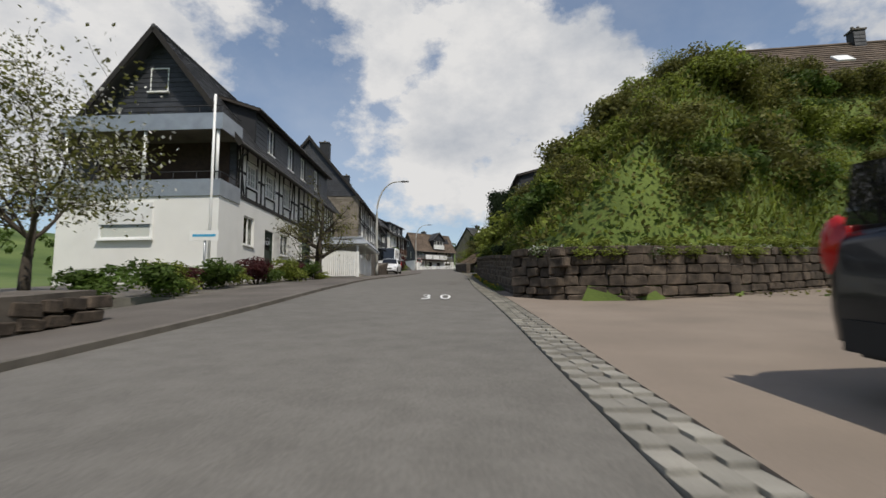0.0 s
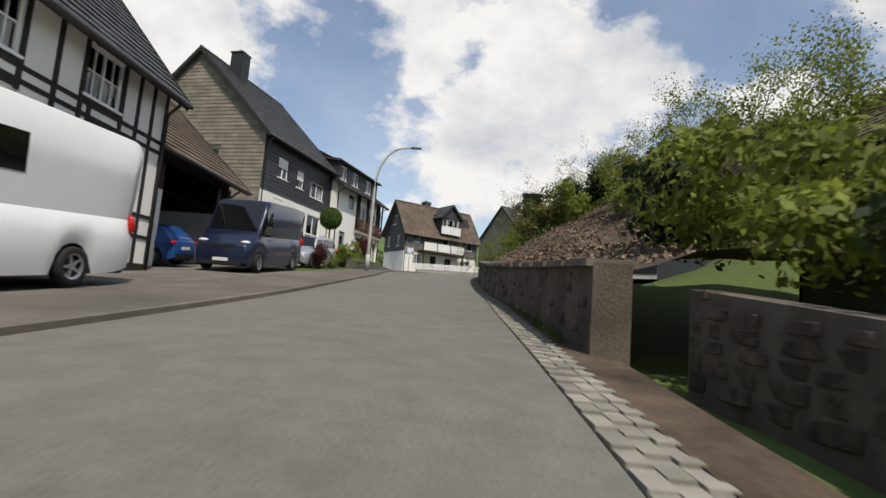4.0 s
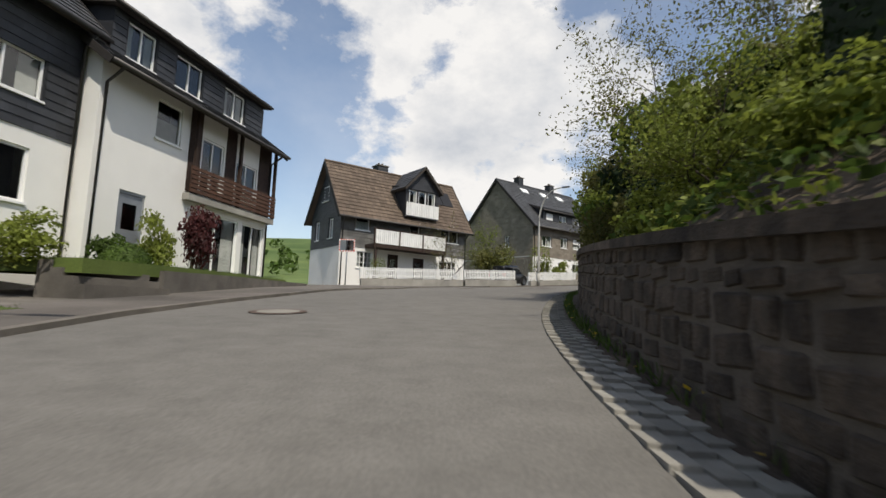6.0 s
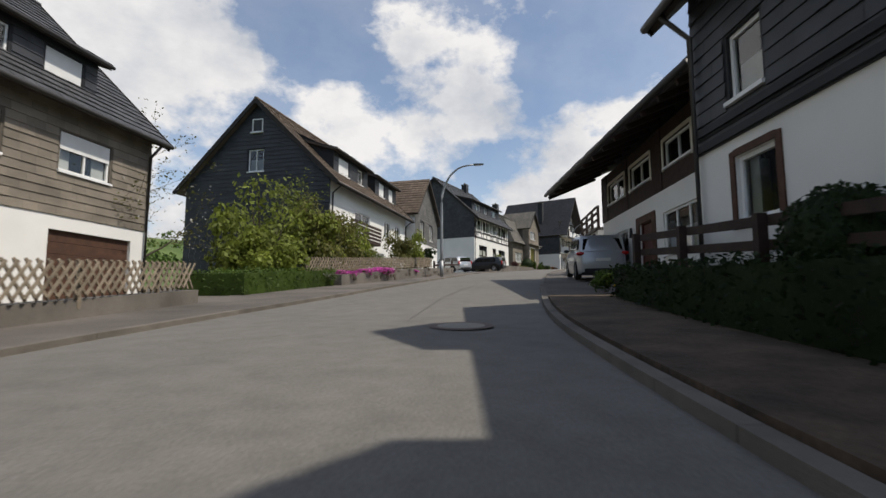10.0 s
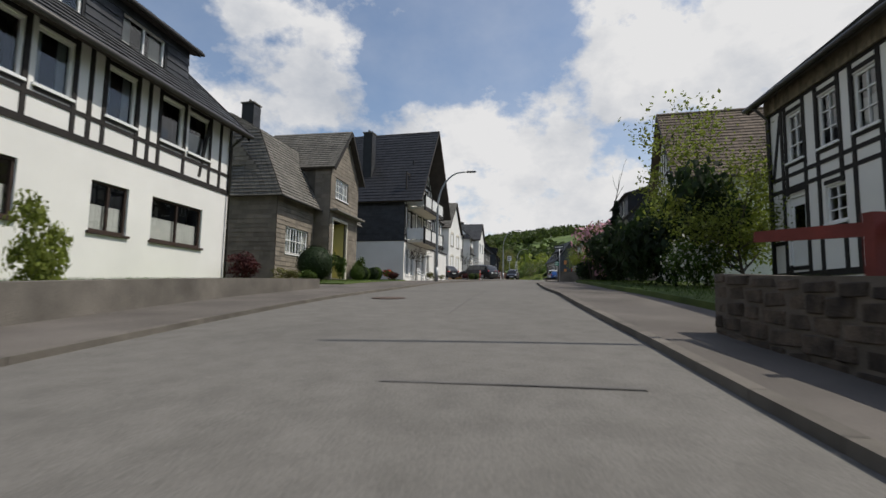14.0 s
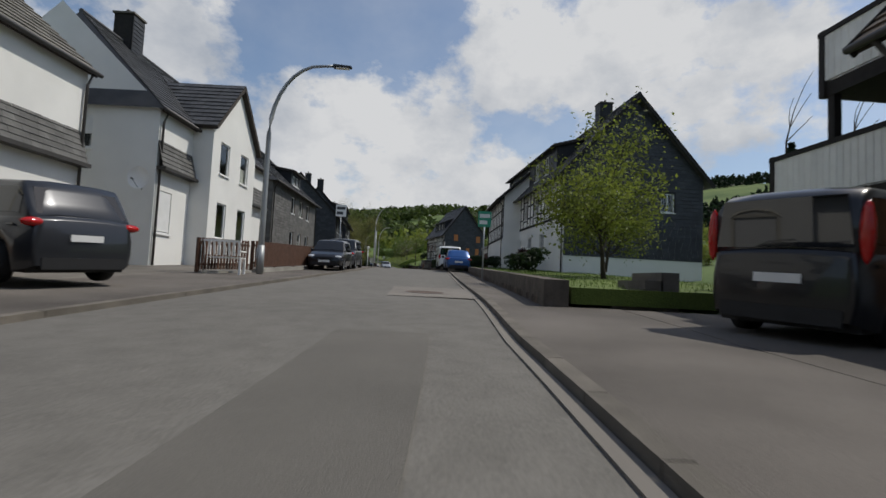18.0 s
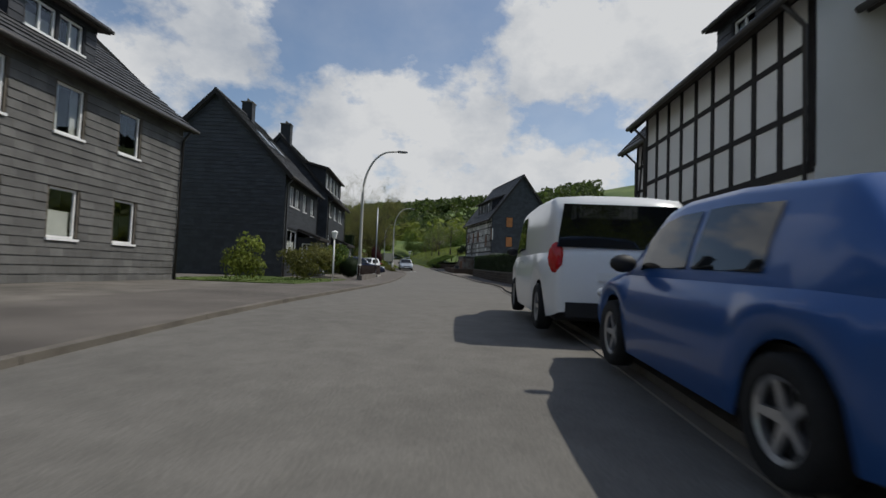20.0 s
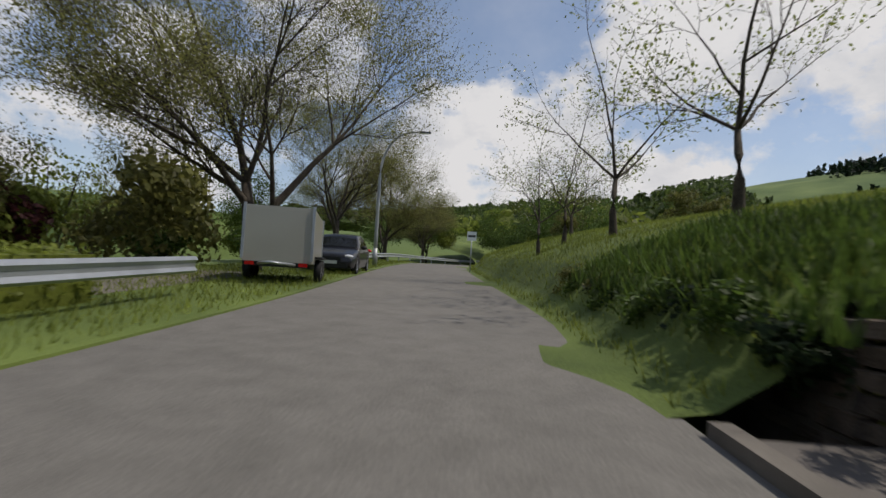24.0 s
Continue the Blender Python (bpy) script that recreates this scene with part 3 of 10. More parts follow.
def bars(rects, depth, y0=0.0):
    vs, fs = [], []
    for a, c, b, d in rects:
        i = len(vs)
        vs += [(a, y0, c), (b, y0, c), (b, y0, d), (a, y0, d), (a, y0 + depth, c), (b, y0 + depth, c), (b, y0 + depth, d), (a, y0 + depth, d)]
        fs += [(i, i + 1, i + 2, i + 3), (i, i + 4, i + 5, i + 1), (i + 1, i + 5, i + 6, i + 2), (i + 2, i + 6, i + 7, i + 3), (i + 3, i + 7, i + 4, i)]
    return vs, fs


def frame_mesh(w, h, cols, rows, mat, wide):
    key = (round(w, 2), round(h, 2), cols, rows, mat.name, wide)
    if key not in WINDOWS:
        cuts = sorted([(0, wide), (w - wide, w)] + [(w * k / cols - wide * 0.45, w * k / cols + wide * 0.45) for k in range(1, cols)] + ([(w * (k + 0.5) / cols - 0.016, w * (k + 0.5) / cols + 0.016) for k in range(cols)] if rows > 1 else []))
        rungs = sorted([(0, wide), (h - wide, h)] + [(h * k / rows - 0.016, h * k / rows + 0.016) for k in range(1, rows)])
        us, zs = [v for c in cuts for v in c], [v for c in rungs for v in c]
        nu, nz = len(us), len(zs)
        vs = [(u, y, z) for y in (0.0, 0.07) for z in zs for u in us]
        full = lambda a, b: 0 <= a < nu - 1 and 0 <= b < nz - 1 and (a % 2 == 0 or b % 2 == 0)
        fs = []
        for a in range(nu - 1):
            for b in range(nz - 1):
                if full(a, b):
                    i, q = b * nu + a, nu * nz
                    fs.append((i, i + 1, i + nu + 1, i + nu))
                    for da, db, e in ((-1, 0, (i, i + nu)), (1, 0, (i + nu + 1, i + 1)), (0, -1, (i + 1, i)), (0, 1, (i + nu, i + nu + 1))):
                        if not full(a + da, b + db):
                            fs.append((e[0], e[1], e[1] + q, e[0] + q))
        me = bpy.data.meshes.new("window_frame")
        me.from_pydata(vs, [], fs)
        me.materials.append(mat)
        pv = bpy.data.meshes.new("pane")
        pv.from_pydata([(wide * 0.5, 0.04, wide * 0.5), (w - wide * 0.5, 0.04, wide * 0.5), (w - wide * 0.5, 0.04, h - wide * 0.5), (wide * 0.5, 0.04, h - wide * 0.5)], [], [(0, 1, 2, 3)])
        pv.materials.append(pane_mat)
        WINDOWS[key] = (me, pv)
    return WINDOWS[key]


WRND = random.Random(5)


def window(parent, m, o, cols=2, rows=1, mat=None, inset=0.06, sill=True, blind=None, dress=None, wide=0.065, surround=None):
    """A window in the opening o of the wall frame m: frame, pane, sill, a black sheet for the shade indoors, and what
    hangs behind or before it.
    """
    mat = mat or white_paint
    u0, z0, u1, z1 = o[:4]
    fm, pm = frame_mesh(u1 - u0, z1 - z0, cols, rows, mat, wide)
    w = new("window", fm)
    w.parent = parent
    w.matrix_local = m @ Matrix.Translation((u0, inset, z0))
    p = new("pane", pm)
    p.parent = w
    p.visible_shadow = False
    if dress is None:
        dress = WRND.choice((0, 0, 1, 2))
    wd, h = u1 - u0, z1 - z0
    block("room", w, shade_black, ID, (-0.05, 0.5, -0.05), (wd + 0.05, 0.53, h + 0.05))
    if dress == 1:
        block("curtain", w, curtain_mat, ID, (0.04, 0.13, h * 0.02), (wd * 0.28, 0.16, h - 0.05))
        block("curtain", w, curtain_mat, ID, (wd * 0.72, 0.13, h * 0.02), (wd - 0.04, 0.16, h - 0.05))
    elif dress == 2:
        block("curtain", w, curtain_mat, ID, (0.04, 0.13, h * 0.05), (wd - 0.04, 0.15, h * 0.55), "white net curtain")
    if blind:
        block("roller_blind", w, blind_mat, ID, (0.02, -0.035, h * (1 - blind)), (wd - 0.02, -0.005, h - 0.01), "lowered pale roller blind")
    if sill:
        block("sill", w, mat if sill is True else sill, ID, (-0.06, -inset - 0.07, -0.07), (wd + 0.06, 0.02, -0.005))
    if surround:
        for a, b in (((-0.12, -inset - 0.03, -0.1), (-0.01, -inset + 0.03, h + 0.1)), ((wd + 0.01, -inset - 0.03, -0.1), (wd + 0.12, -inset + 0.03, h + 0.1)), ((-0.01, -inset - 0.03, h + 0.01), (wd + 0.01, -inset + 0.03, h + 0.12))):
            block("surround", w, surround, ID, a, b)
    return w


def door(parent, m, o, mat, panes=0, name="door", label=""):
    u0, z0, u1, z1 = o[:4]
    d = block(name, parent, mat, m, (u0, 0.1, z0), (u1, 0.15, z1), label)
    w, h = u1 - u0, z1 - z0
    loc = m @ Matrix.Translation((u0, 0, z0))
    for a, b in (((0, 0.05, 0), (0.08, 0.1, h)), ((w - 0.08, 0.05, 0), (w, 0.1, h)), ((0.08, 0.05, h - 0.09), (w - 0.08, 0.1, h))):
        block("door_frame", parent, mat, loc, a, b)
    if panes:
        pn = new("door_pane", cube_mesh(pane_mat))
        pn.parent = parent
        pn.matrix_local = loc @ Matrix.Translation((w / 2, 0.09, h * 0.66)) @ Matrix.Diagonal((w * 0.5, 0.01, h * 0.35, 1))
        pn.visible_shadow = False
    block("door_handle", parent, zinc, loc, (w - 0.2, 0.03, 1.0), (w - 0.1, 0.06, 1.03), "steel handle")
    return d


def garage_door(parent, m, o, mat, label="", slats=8):
    u0, z0, u1, z1 = o[:4]
    for k in range(slats):
        a = z0 + (z1 - z0) * k / slats
        block("garage_slat", parent, mat, m, (u0, 0.1, a + 0.008), (u1, 0.14, z0 + (z1 - z0) * (k + 1) / slats), label)


def beam(parent, m, a, b, wide, mat, out=0.03):
    """A timber in the wall from a to b, (u, z) each."""
    a, b = Vector((a[0], 0, a[1])), Vector((b[0], 0, b[1]))
    way = b - a
    ob = new("beam", cube_mesh(mat))
    ob.parent = parent
    ang = math.atan2(way.z, way.x)
    ob.matrix_local = m @ Matrix.Translation((a + b) / 2) @ Matrix.Rotation(-ang, 4, "Y") @ Matrix.Diagonal((way.length, out * 2, wide, 1))
    return ob


def timbers(parent, m, u0, u1, z0, z1, openings, step=0.95, rails=(), braces=(), mat=None, wide=0.15):
    """A timber frame on a plastered wall: plates, posts beside the openings, rails and braces."""
    mat = mat or timber_black
    beam(parent, m, (u0, z0), (u1, z0), wide * 1.3, mat, 0.035)
    beam(parent, m, (u0, z1), (u1, z1), wide * 1.1, mat, 0.032)
    posts = {u0 + wide / 2, u1 - wide / 2}
    for o in openings:
        if o[3] > z0 and o[1] < z1:
            posts |= {o[0] - wide / 2, o[2] + wide / 2}
    some = sorted(p for p in posts if u0 <= p <= u1)
    for a, b in zip(some, some[1:]):
        inside = any(o[0] - 0.3 < (a + b) / 2 < o[2] + 0.3 and o[1] < z1 and o[3] > z0 for o in openings)
        n = int((b - a) / step)
        if n and not (inside and b - a < 2.6):
            posts |= {a + (b - a) * k / (n + 1) for k in range(1, n + 1)}
    some = []
    for p in sorted(p for p in posts if u0 <= p <= u1):
        if not some or p - some[-1] > wide * 1.3:
            some.append(p)
    def holes_at(u):
        return sorted((o[1], o[3]) for o in openings if o[0] - 0.02 < u < o[2] + 0.02 and o[1] < z1 and o[3] > z0)
    for p in some:
        low = z0
        for a, b in holes_at(p) + [(z1, z1)]:
            if a - low > 0.1:
                beam(parent, m, (p, low), (p, a), wide, mat)
            low = max(low, b)
    for r in rails:
        edges = [u0] + some + [u1]
        for a, b in zip(edges, edges[1:]):
            mid = (a + b) / 2
            if b - a > 0.1 and not any(o[0] - 0.05 < mid < o[2] + 0.05 and o[1] - 0.03 < r < o[3] + 0.03 for o in openings):
                beam(parent, m, (a, r), (b, r), wide * 0.85, mat, 0.026)
    for o in openings:
        if o[3] > z0 and o[1] < z1:
            for r in (o[1] - 0.1, o[3] + 0.09):
                if z0 + 0.15 < r < z1 - 0.15:
                    beam(parent, m, (o[0], r), (o[2], r), wide * 0.85, mat, 0.027)
    for a, b, c, d in braces:
        beam(parent, m, (a, b), (c, d), wide, mat, 0.024)


def slope(parent, mat, e0, e1, r0, r1, name="roof", thick=0.16, row=0.34, wide=0.32, fine=True, label=""):
    """A roof slope from the eave e0-e1 up to the ridge r0-r1: a slab, and rows of overlapping tiles on it."""
    e0, e1, r0, r1 = (Vector(p) for p in (e0, e1, r0, r1))
    n = (e1 - e0).cross(r0 - e0).normalized()
    if n.z < 0:
        n = -n
    t = n * thick
    vs = [e0, e1, r1, r0, e0 - t, e1 - t, r1 - t, r0 - t]
    fs = [(0, 1, 2, 3), (7, 6, 5, 4), (0, 4, 5, 1), (1, 5, 6, 2), (2, 6, 7, 3), (3, 7, 4, 0)]
    ob = mesh(name, vs, fs, under_roof if fine else mat, parent, label)
    if fine:
        rnd = random.Random(int(e0.length * 100))
        up = ((r0 - e0).length + (r1 - e1).length) / 2
        k = max(2, int(up / row))
        tv, tf = [], []
        for j in range(k):
            a0, a1 = e0.lerp(r0, j / k), e1.lerp(r1, j / k)
            b0, b1 = e0.lerp(r0, (j + 1.06) / k), e1.lerp(r1, (j + 1.06) / k)
            c = max(2, int((a1 - a0).length / wide))
            for i in range(c):
                f0, f1 = i / c, (i + 1) / c - 0.012 / max(0.1, (a1 - a0).length / c) / c
                up_ = n * (0.05 * rnd.uniform(0.85, 1.2))
                q = len(tv)
                tv += [a0.lerp(a1, f0) + up_, a0.lerp(a1, f1) + up_, b0.lerp(b1, f1) + n * 0.012, b0.lerp(b1, f0) + n * 0.012, a0.lerp(a1, f0), a0.lerp(a1, f1)]
                tf += [(q, q + 1, q + 2, q + 3), (q + 4, q + 5, q + 1, q)]
        mesh("roof_tiles", tv, tf, mat, ob)["kind"] = "stuff"
    return ob


def pipe(name, parent, mat, points, r, label="", sides=8):
    vs, fs = tube(points, [r] * len(points), sides)
    return mesh(name, vs, fs, mat, parent, label, True)


def chimney(parent, x, y, z0, z1, w=0.6, mat=None, cap=True):
    c = block("chimney", parent, mat or slate_wall, ID, (x - w / 2, y - w / 2, z0), (x + w / 2, y + w / 2, z1))
    courses("slate_cladding", parent, slate, shifted(ID, x - w / 2, y - w / 2 - 0.01), z0, [(0, z1 - 0.1), (w, z1 - 0.1)], [], 0.2, 0.3)
    block("chimney_cap", parent, concrete_dark, ID, (x - w / 2 - 0.07, y - w / 2 - 0.07, z1), (x + w / 2 + 0.07, y + w / 2 + 0.07, z1 + 0.08))
    for k in (-0.15, 0.15):
        v, f = tube([(x + k, y, z1 + 0.08), (x + k, y, z1 + 0.32)], [0.09, 0.08], 8)
        mesh("chimney_pot", v, f, concrete_dark, parent)


def dormer(parent, x0, x1, yf, z0, z1, yb, zb, mat, clad, wins=(), roof=None, gabled=False, over=0.3, face=None):
    """A dormer: front with windows, cheeks and its own roof. wins: (u0, u1) or (u0, u1, blind share)."""
    w = x1 - x0
    m = shifted(ID, x0, yf)
    ops = [(a[0] - x0, z0 + 0.32, a[1] - x0, z1 - 0.22) for a in wins]
    zt = z1 + (w / 2 * 1.05 if gabled else 0)
    line = [(0, z1), (w / 2, zt), (w, z1)] if gabled else [(0, z1), (w, z1)]
    panel("dormer_front", parent, face or clad, m, z0, line, ops)
    if mat:
        courses("slate_cladding", parent, mat, m, z0, line, ops)
    for o, a in zip(ops, wins):
        window(parent, m, o, 2 if o[2] - o[0] > 0.9 else 1, blind=a[2] if len(a) > 2 else None)
    for x, s in ((x0, 1), (x1, -1)):
        mesh("dormer_cheek", [(x, yf, z0), (x, yf, z1), (x, yb, zb if not gabled else z1), (x, yb, z0 + (yb - yf) * 0.9)], [(0, 1, 2, 3) if s > 0 else (3, 2, 1, 0)], clad, parent)
    if gabled:
        c = (x0 + x1) / 2
        for xe in (x0 - over, x1 + over):
            ze = z1 - over * 1.05
            slope(parent, roof, (xe, yf - 0.35, ze + 0.12), (xe, yb, ze + 0.12), (c, yf - 0.35, zt + 0.12), (c, yb, zt + 0.12), "dormer_roof")
    else:
        slope(parent, roof, (x0 - 0.25, yf - over, z1 + 0.05), (x1 + 0.25, yf - over, z1 + 0.05), (x0 - 0.25, yb, zb + 0.08), (x1 + 0.25, yb, zb + 0.08), "dormer_roof", 0.14)
        pipe("dormer_gutter", parent, zinc_dark, [(x0 - 0.25, yf - over - 0.05, z1 - 0.02), (x1 + 0.25, yf - over - 0.05, z1 - 0.02)], 0.06)


class House:
    """A house on the plan. Its front runs from (s0, d0) to (s1, d1), seen from the street from its left end to its right end."""

    def __init__(self, label, s0, d0, s1, d1, depth, eave, ridge, base=-0.8, name="house", ref=None):
        a, b = at(s0, d0), at(s1, d1)
        self.w, self.depth, self.eave, self.ridge, self.base = (b.xy - a.xy).length, depth, eave, ridge, base
        z = at(ref if ref is not None else (s0 + s1) / 2, 0).z
        ob = new(name)
        ob.matrix_world = Matrix.Translation((a.x, a.y, z)) @ Matrix.Rotation(math.atan2(b.y - a.y, b.x - a.x), 4, "Z")
        self.ob = tagged(ob, label, "house")
        self.front, self.left, self.right = ID.copy(), frame_left(depth), frame_right(self.w)
        self.s0, self.s1 = s0, s1

    def u(self, s):
        """Metres along the front for a distance along the road."""
        return (s - self.s0) / (self.s1 - self.s0) * self.w

    def side_line(self, z1):
        return [(0, min(z1, self.eave)), (self.depth / 2, min(z1, self.ridge)), (self.depth, min(z1, self.eave))]

    def walls(self, split, low, high, front=(), left=(), right=(), clad_front=None, clad_left=None, clad_right=None, low2=None, courses_row=0.24, piece=0.5):
        """Walls below and above the height split, with openings by side."""
        ob = self.ob
        for m, ops, w, clad, sided in ((self.front, front, self.w, clad_front, False), (self.left, left, self.depth, clad_left, True), (self.right, right, self.depth, clad_right, True)):
            whole = self.side_line(99) if sided else [(0, self.eave), (w, self.eave)]
            if split > self.base:
                panel("wall", ob, low if not isinstance(low, dict) else low["side" if sided else "front"], m, self.base, [(0, split), (w, split)], ops)
            panel("upper_wall", ob, high if not clad else {slate: slate_wall, slate_grey: shingle_wall, shingle: shingle_wall}.get(clad, high), m, max(split, self.base), whole, ops)
            if clad:
                courses("cladding", ob, clad, m, max(split, self.base), whole, ops, courses_row, piece)["kind"] = "stuff"
        back = Matrix(((-1, 0, 0, self.w), (0, -1, 0, self.depth), (0, 0, 1, 0), (0, 0, 0, 1)))
        panel("wall", ob, high, back, self.base, [(0, self.eave), (self.w, self.eave)], [])

    def roof(self, mat, over=0.45, verge=0.35, fine=True, gutter=True, trim=None, hip=0.0):
        ob, w, d = self.ob, self.w, self.depth
        k = (self.ridge - self.eave) / (d / 2)
        ze = self.eave - over * k + 0.1
        zr = self.ridge + 0.1
        h = hip
        slope(ob, mat, (-verge, -over, ze), (w + verge, -over, ze), (-verge + h, d / 2, zr), (w + verge - h, d / 2, zr), fine=fine)
        slope(ob, mat, (w + verge, d + over, ze), (-verge, d + over, ze), (w + verge - h, d / 2, zr), (-verge + h, d / 2, zr), fine=False)
        if h:
            for x, s in ((-verge, 1), (w + verge, -1)):
                mesh("hip", [(x, -over, ze), (x, d + over, ze), (x + s * h, d / 2, zr)], [(0, 1, 2)], mat, ob)
        else:
            trim = trim or timber_black
            for x in (-verge, w + verge):
                for y0 in (-over, d + over):
                    a, b = Vector((x, y0, ze - 0.08)), Vector((x, d / 2, zr - 0.08))
                    way = b - a
                    t = new("bargeboard", cube_mesh(trim))
                    t.parent = ob
                    t.matrix_local = Matrix.Translation((a + b) / 2) @ way.to_track_quat("X", "Z").to_matrix().to_4x4() @ Matrix.Diagonal((way.length, 0.05, 0.24, 1))
        v, f = tube([(-verge + h, d / 2, zr + 0.03), (w + verge - h, d / 2, zr + 0.03)], [0.11, 0.11], 6)
        mesh("ridge_cap", v, f, mat, ob)
        if gutter:
            pipe("gutter", ob, zinc_dark, [(-verge, -over - 0.06, ze - 0.05), (w + verge, -over - 0.06, ze - 0.05)], 0.075)
            for x in (0.12, w - 0.12):
                pipe("downpipe", ob, zinc_dark, [(x, -over - 0.02, ze - 0.08), (x, -0.1, ze - 0.5), (x, -0.09, 0)], 0.05)

# houses on the left of the street, in the order of the ride
def row_of(h, s_list, z0, z1, half=0.5):
    return [(h.u(s) - half, z0, h.u(s) + half, z1) for s in s_list]


# a timbered house with a balcony gable and a barn gate
h = House("large timbered house with white ground floor and slate gable", 22.2, -9.75, 39.6, -9.6, 7.7, 6.3, 11.3, base=-2.0, ref=30)
low = [(1.0, 1.3, 2.2, 2.7), (5.9, 1.3, 7.2, 2.5)]
up = [(1.2, 4.2, 2.3, 5.3), (3.5, 4.2, 4.7, 5.4), (6.2, 4.2, 7.2, 5.4), (13.2, 3.7, 14.7, 5.3)]
dl = [(3.6, 0.4, 4.8, 2.4), (9.1, 0.2, 12.5, 3.7)]
gate_windows = [(9.2 + 0.86 * k, 4.1, 9.85 + 0.86 * k, 4.9) for k in range(4)]
h.walls(3.45, plaster, plaster, front=low + up + dl + gate_windows, clad_left=slate, clad_right=slate, left=[(1.6, 1.4, 4.3, 3.0)])
for o in low:
    window(h.ob, h.front, o, 2, sill=plaster)
for o in up[:3]:
    window(h.ob, h.front, o, 2, 3, surround=white_paint)
window(h.ob, h.front, up[3], 2, 2, blind=0.45)
for o in gate_windows:
    window(h.ob, h.front, o, 1, 2, sill=False)
timbers(h.ob, h.front, 0, 8.9, 3.5, 6.2, low + up + gate_windows, 0.9, (4.7,), ((0.2, 6.1, 0.9, 3.6), (7.4, 3.6, 7.9, 6.1)))
timbers(h.ob, h.front, 12.8, h.w, 3.4, 6.2, low + up + gate_windows, 0.8, (4.3,), ((16.2, 3.5, 16.9, 5.6),))
timbers(h.ob, h.front, 8.9, 12.8, 3.75, 6.2, gate_windows, 0.8, ())
door(h.ob, h.front, dl[0], green_door, 1, label="dark green panelled front door")
gt = dl[1]
for k in range(2):
    a = gt[0] + 1.7 * k
    block("gate_leaf", h.ob, green_door, h.front, (a + 0.02, 0.08, 0.2), (a + 1.68, 0.13, 3.6), "dark green barn gate leaf")
    for j in range(7):
        s = 1 if k == 0 else -1
        beam(h.ob, shifted(h.front, 0, 0.06), (a + 0.85 - s * 0.7, 0.4 + j * 0.42), (a + 0.85 + s * 0.7, 0.8 + j * 0.42), 0.05, green_light, 0.03)
    window(h.ob, shifted(h.front, 0, -0.02), (a + (0.15 if k == 0 else 0.95), 1.2, a + (0.75 if k == 0 else 1.55), 2.5), 1, 4, sill=False)
window(h.ob, h.left, (1.6, 1.4, 4.3, 3.0), 1, mat=white_paint, blind=0.95)
window(h.ob, shifted(h.left, 0, -0.09), (3.4, 8.5, 4.3, 9.7), 1, sill=white_paint)
h.roof(roof_slate, 0.55, 0.75)
dormer(h.ob, 2.6, 16.4, 0.25, 6.5, 8.5, 3.2, 9.6, slate, slate_wall, ((4.2, 5.2), (7.4, 8.4), (9.9, 10.8), (13.0, 13.9)), roof_slate)
# balconies across its gable
bal = h.ob
for z, deep in ((3.3, 1.9), (6.2, 1.9)):
    block("balcony_floor", bal, concrete_dark, ID, (-deep, -0.2, z - 0.25), (-0.01, 6.9, z))
    block("balcony_apron", bal, zinc, ID, (-deep - 0.06, -0.25, z - 0.3), (-deep, 6.95, z + 0.42), "grey zinc balcony apron")
    block("balcony_apron", bal, zinc, ID, (-deep, -0.25, z - 0.3), (-0.01, -0.19, z + 0.42))
    pipe("balcony_rail", bal, iron, [(-deep, 6.9, z + 0.75), (-deep, -0.2, z + 0.75), (-0.1, -0.2, z + 0.75)], 0.025)
    for y in np.linspace(-0.2, 6.9, 8):
        pipe("rail_post", bal, iron, [(-deep, y, z), (-deep, y, z + 0.75)], 0.018)
for y in (0.0, 3.2, 6.7):
    pipe("balcony_post", bal, white_paint, [(-1.8, y, 3.3), (-1.8, y, 6.0)], 0.07)
block("annex", bal, plaster, ID, (-1.9, -0.2, -2.0), (-0.01, 6.8, 3.0), "white ground floor under the balcony")
window(bal, shifted(Matrix(((0, 1, 0, -1.9), (-1, 0, 0, 6.8), (0, 0, 1, 0), (0, 0, 0, 1))), 0, -0.11), (1.9, 1.2, 4.2, 2.75), 1, blind=0.6, wide=0.09)
block("balcony_back", bal, timber_dark, ID, (-0.06, 0.3, 3.4), (-0.045, 6.5, 6.1))

# slate and shingle gable, timbered front
h = House("timbered house with shingled gable and slate top", 46.0, -8.7, 66.5, -9.0, 9.4, 7.4, 13.1, base=-1.5, ref=46)
ops = [(1.2 + 3.1 * k, 5.7, 2.5 + 3.1 * k, 7.0) for k in range(6)] + [(1.3, 3.4, 3.2, 5.0), (5.0, 3.3, 6.2, 4.7), (14.0, 3.6, 15.0, 5.0), (17.0, 3.6, 18.0, 5.0)]
shop = (8.6, 1.2, 12.0, 4.2)
h.walls(1.7, concrete_dark, plaster, front=ops + [shop], clad_left=shingle, clad_right=shingle, left=[(1.6, 5.2, 2.6, 6.4), (5.2, 5.2, 6.1, 6.4)], courses_row=0.22)
courses("slate_cladding", h.ob, slate, shifted(h.left, 0, -0.045), 7.5, h.side_line(99), [], 0.22, 0.45)["kind"] = "stuff"
for o in ops:
    window(h.ob, h.front, o, 2, 2)
window(h.ob, h.front, shop, 3, mat=timber_brown, dress=0)
for o in [(1.6, 5.2, 2.6, 6.4), (5.2, 5.2, 6.1, 6.4)]:
    window(h.ob, h.left, o, 2)
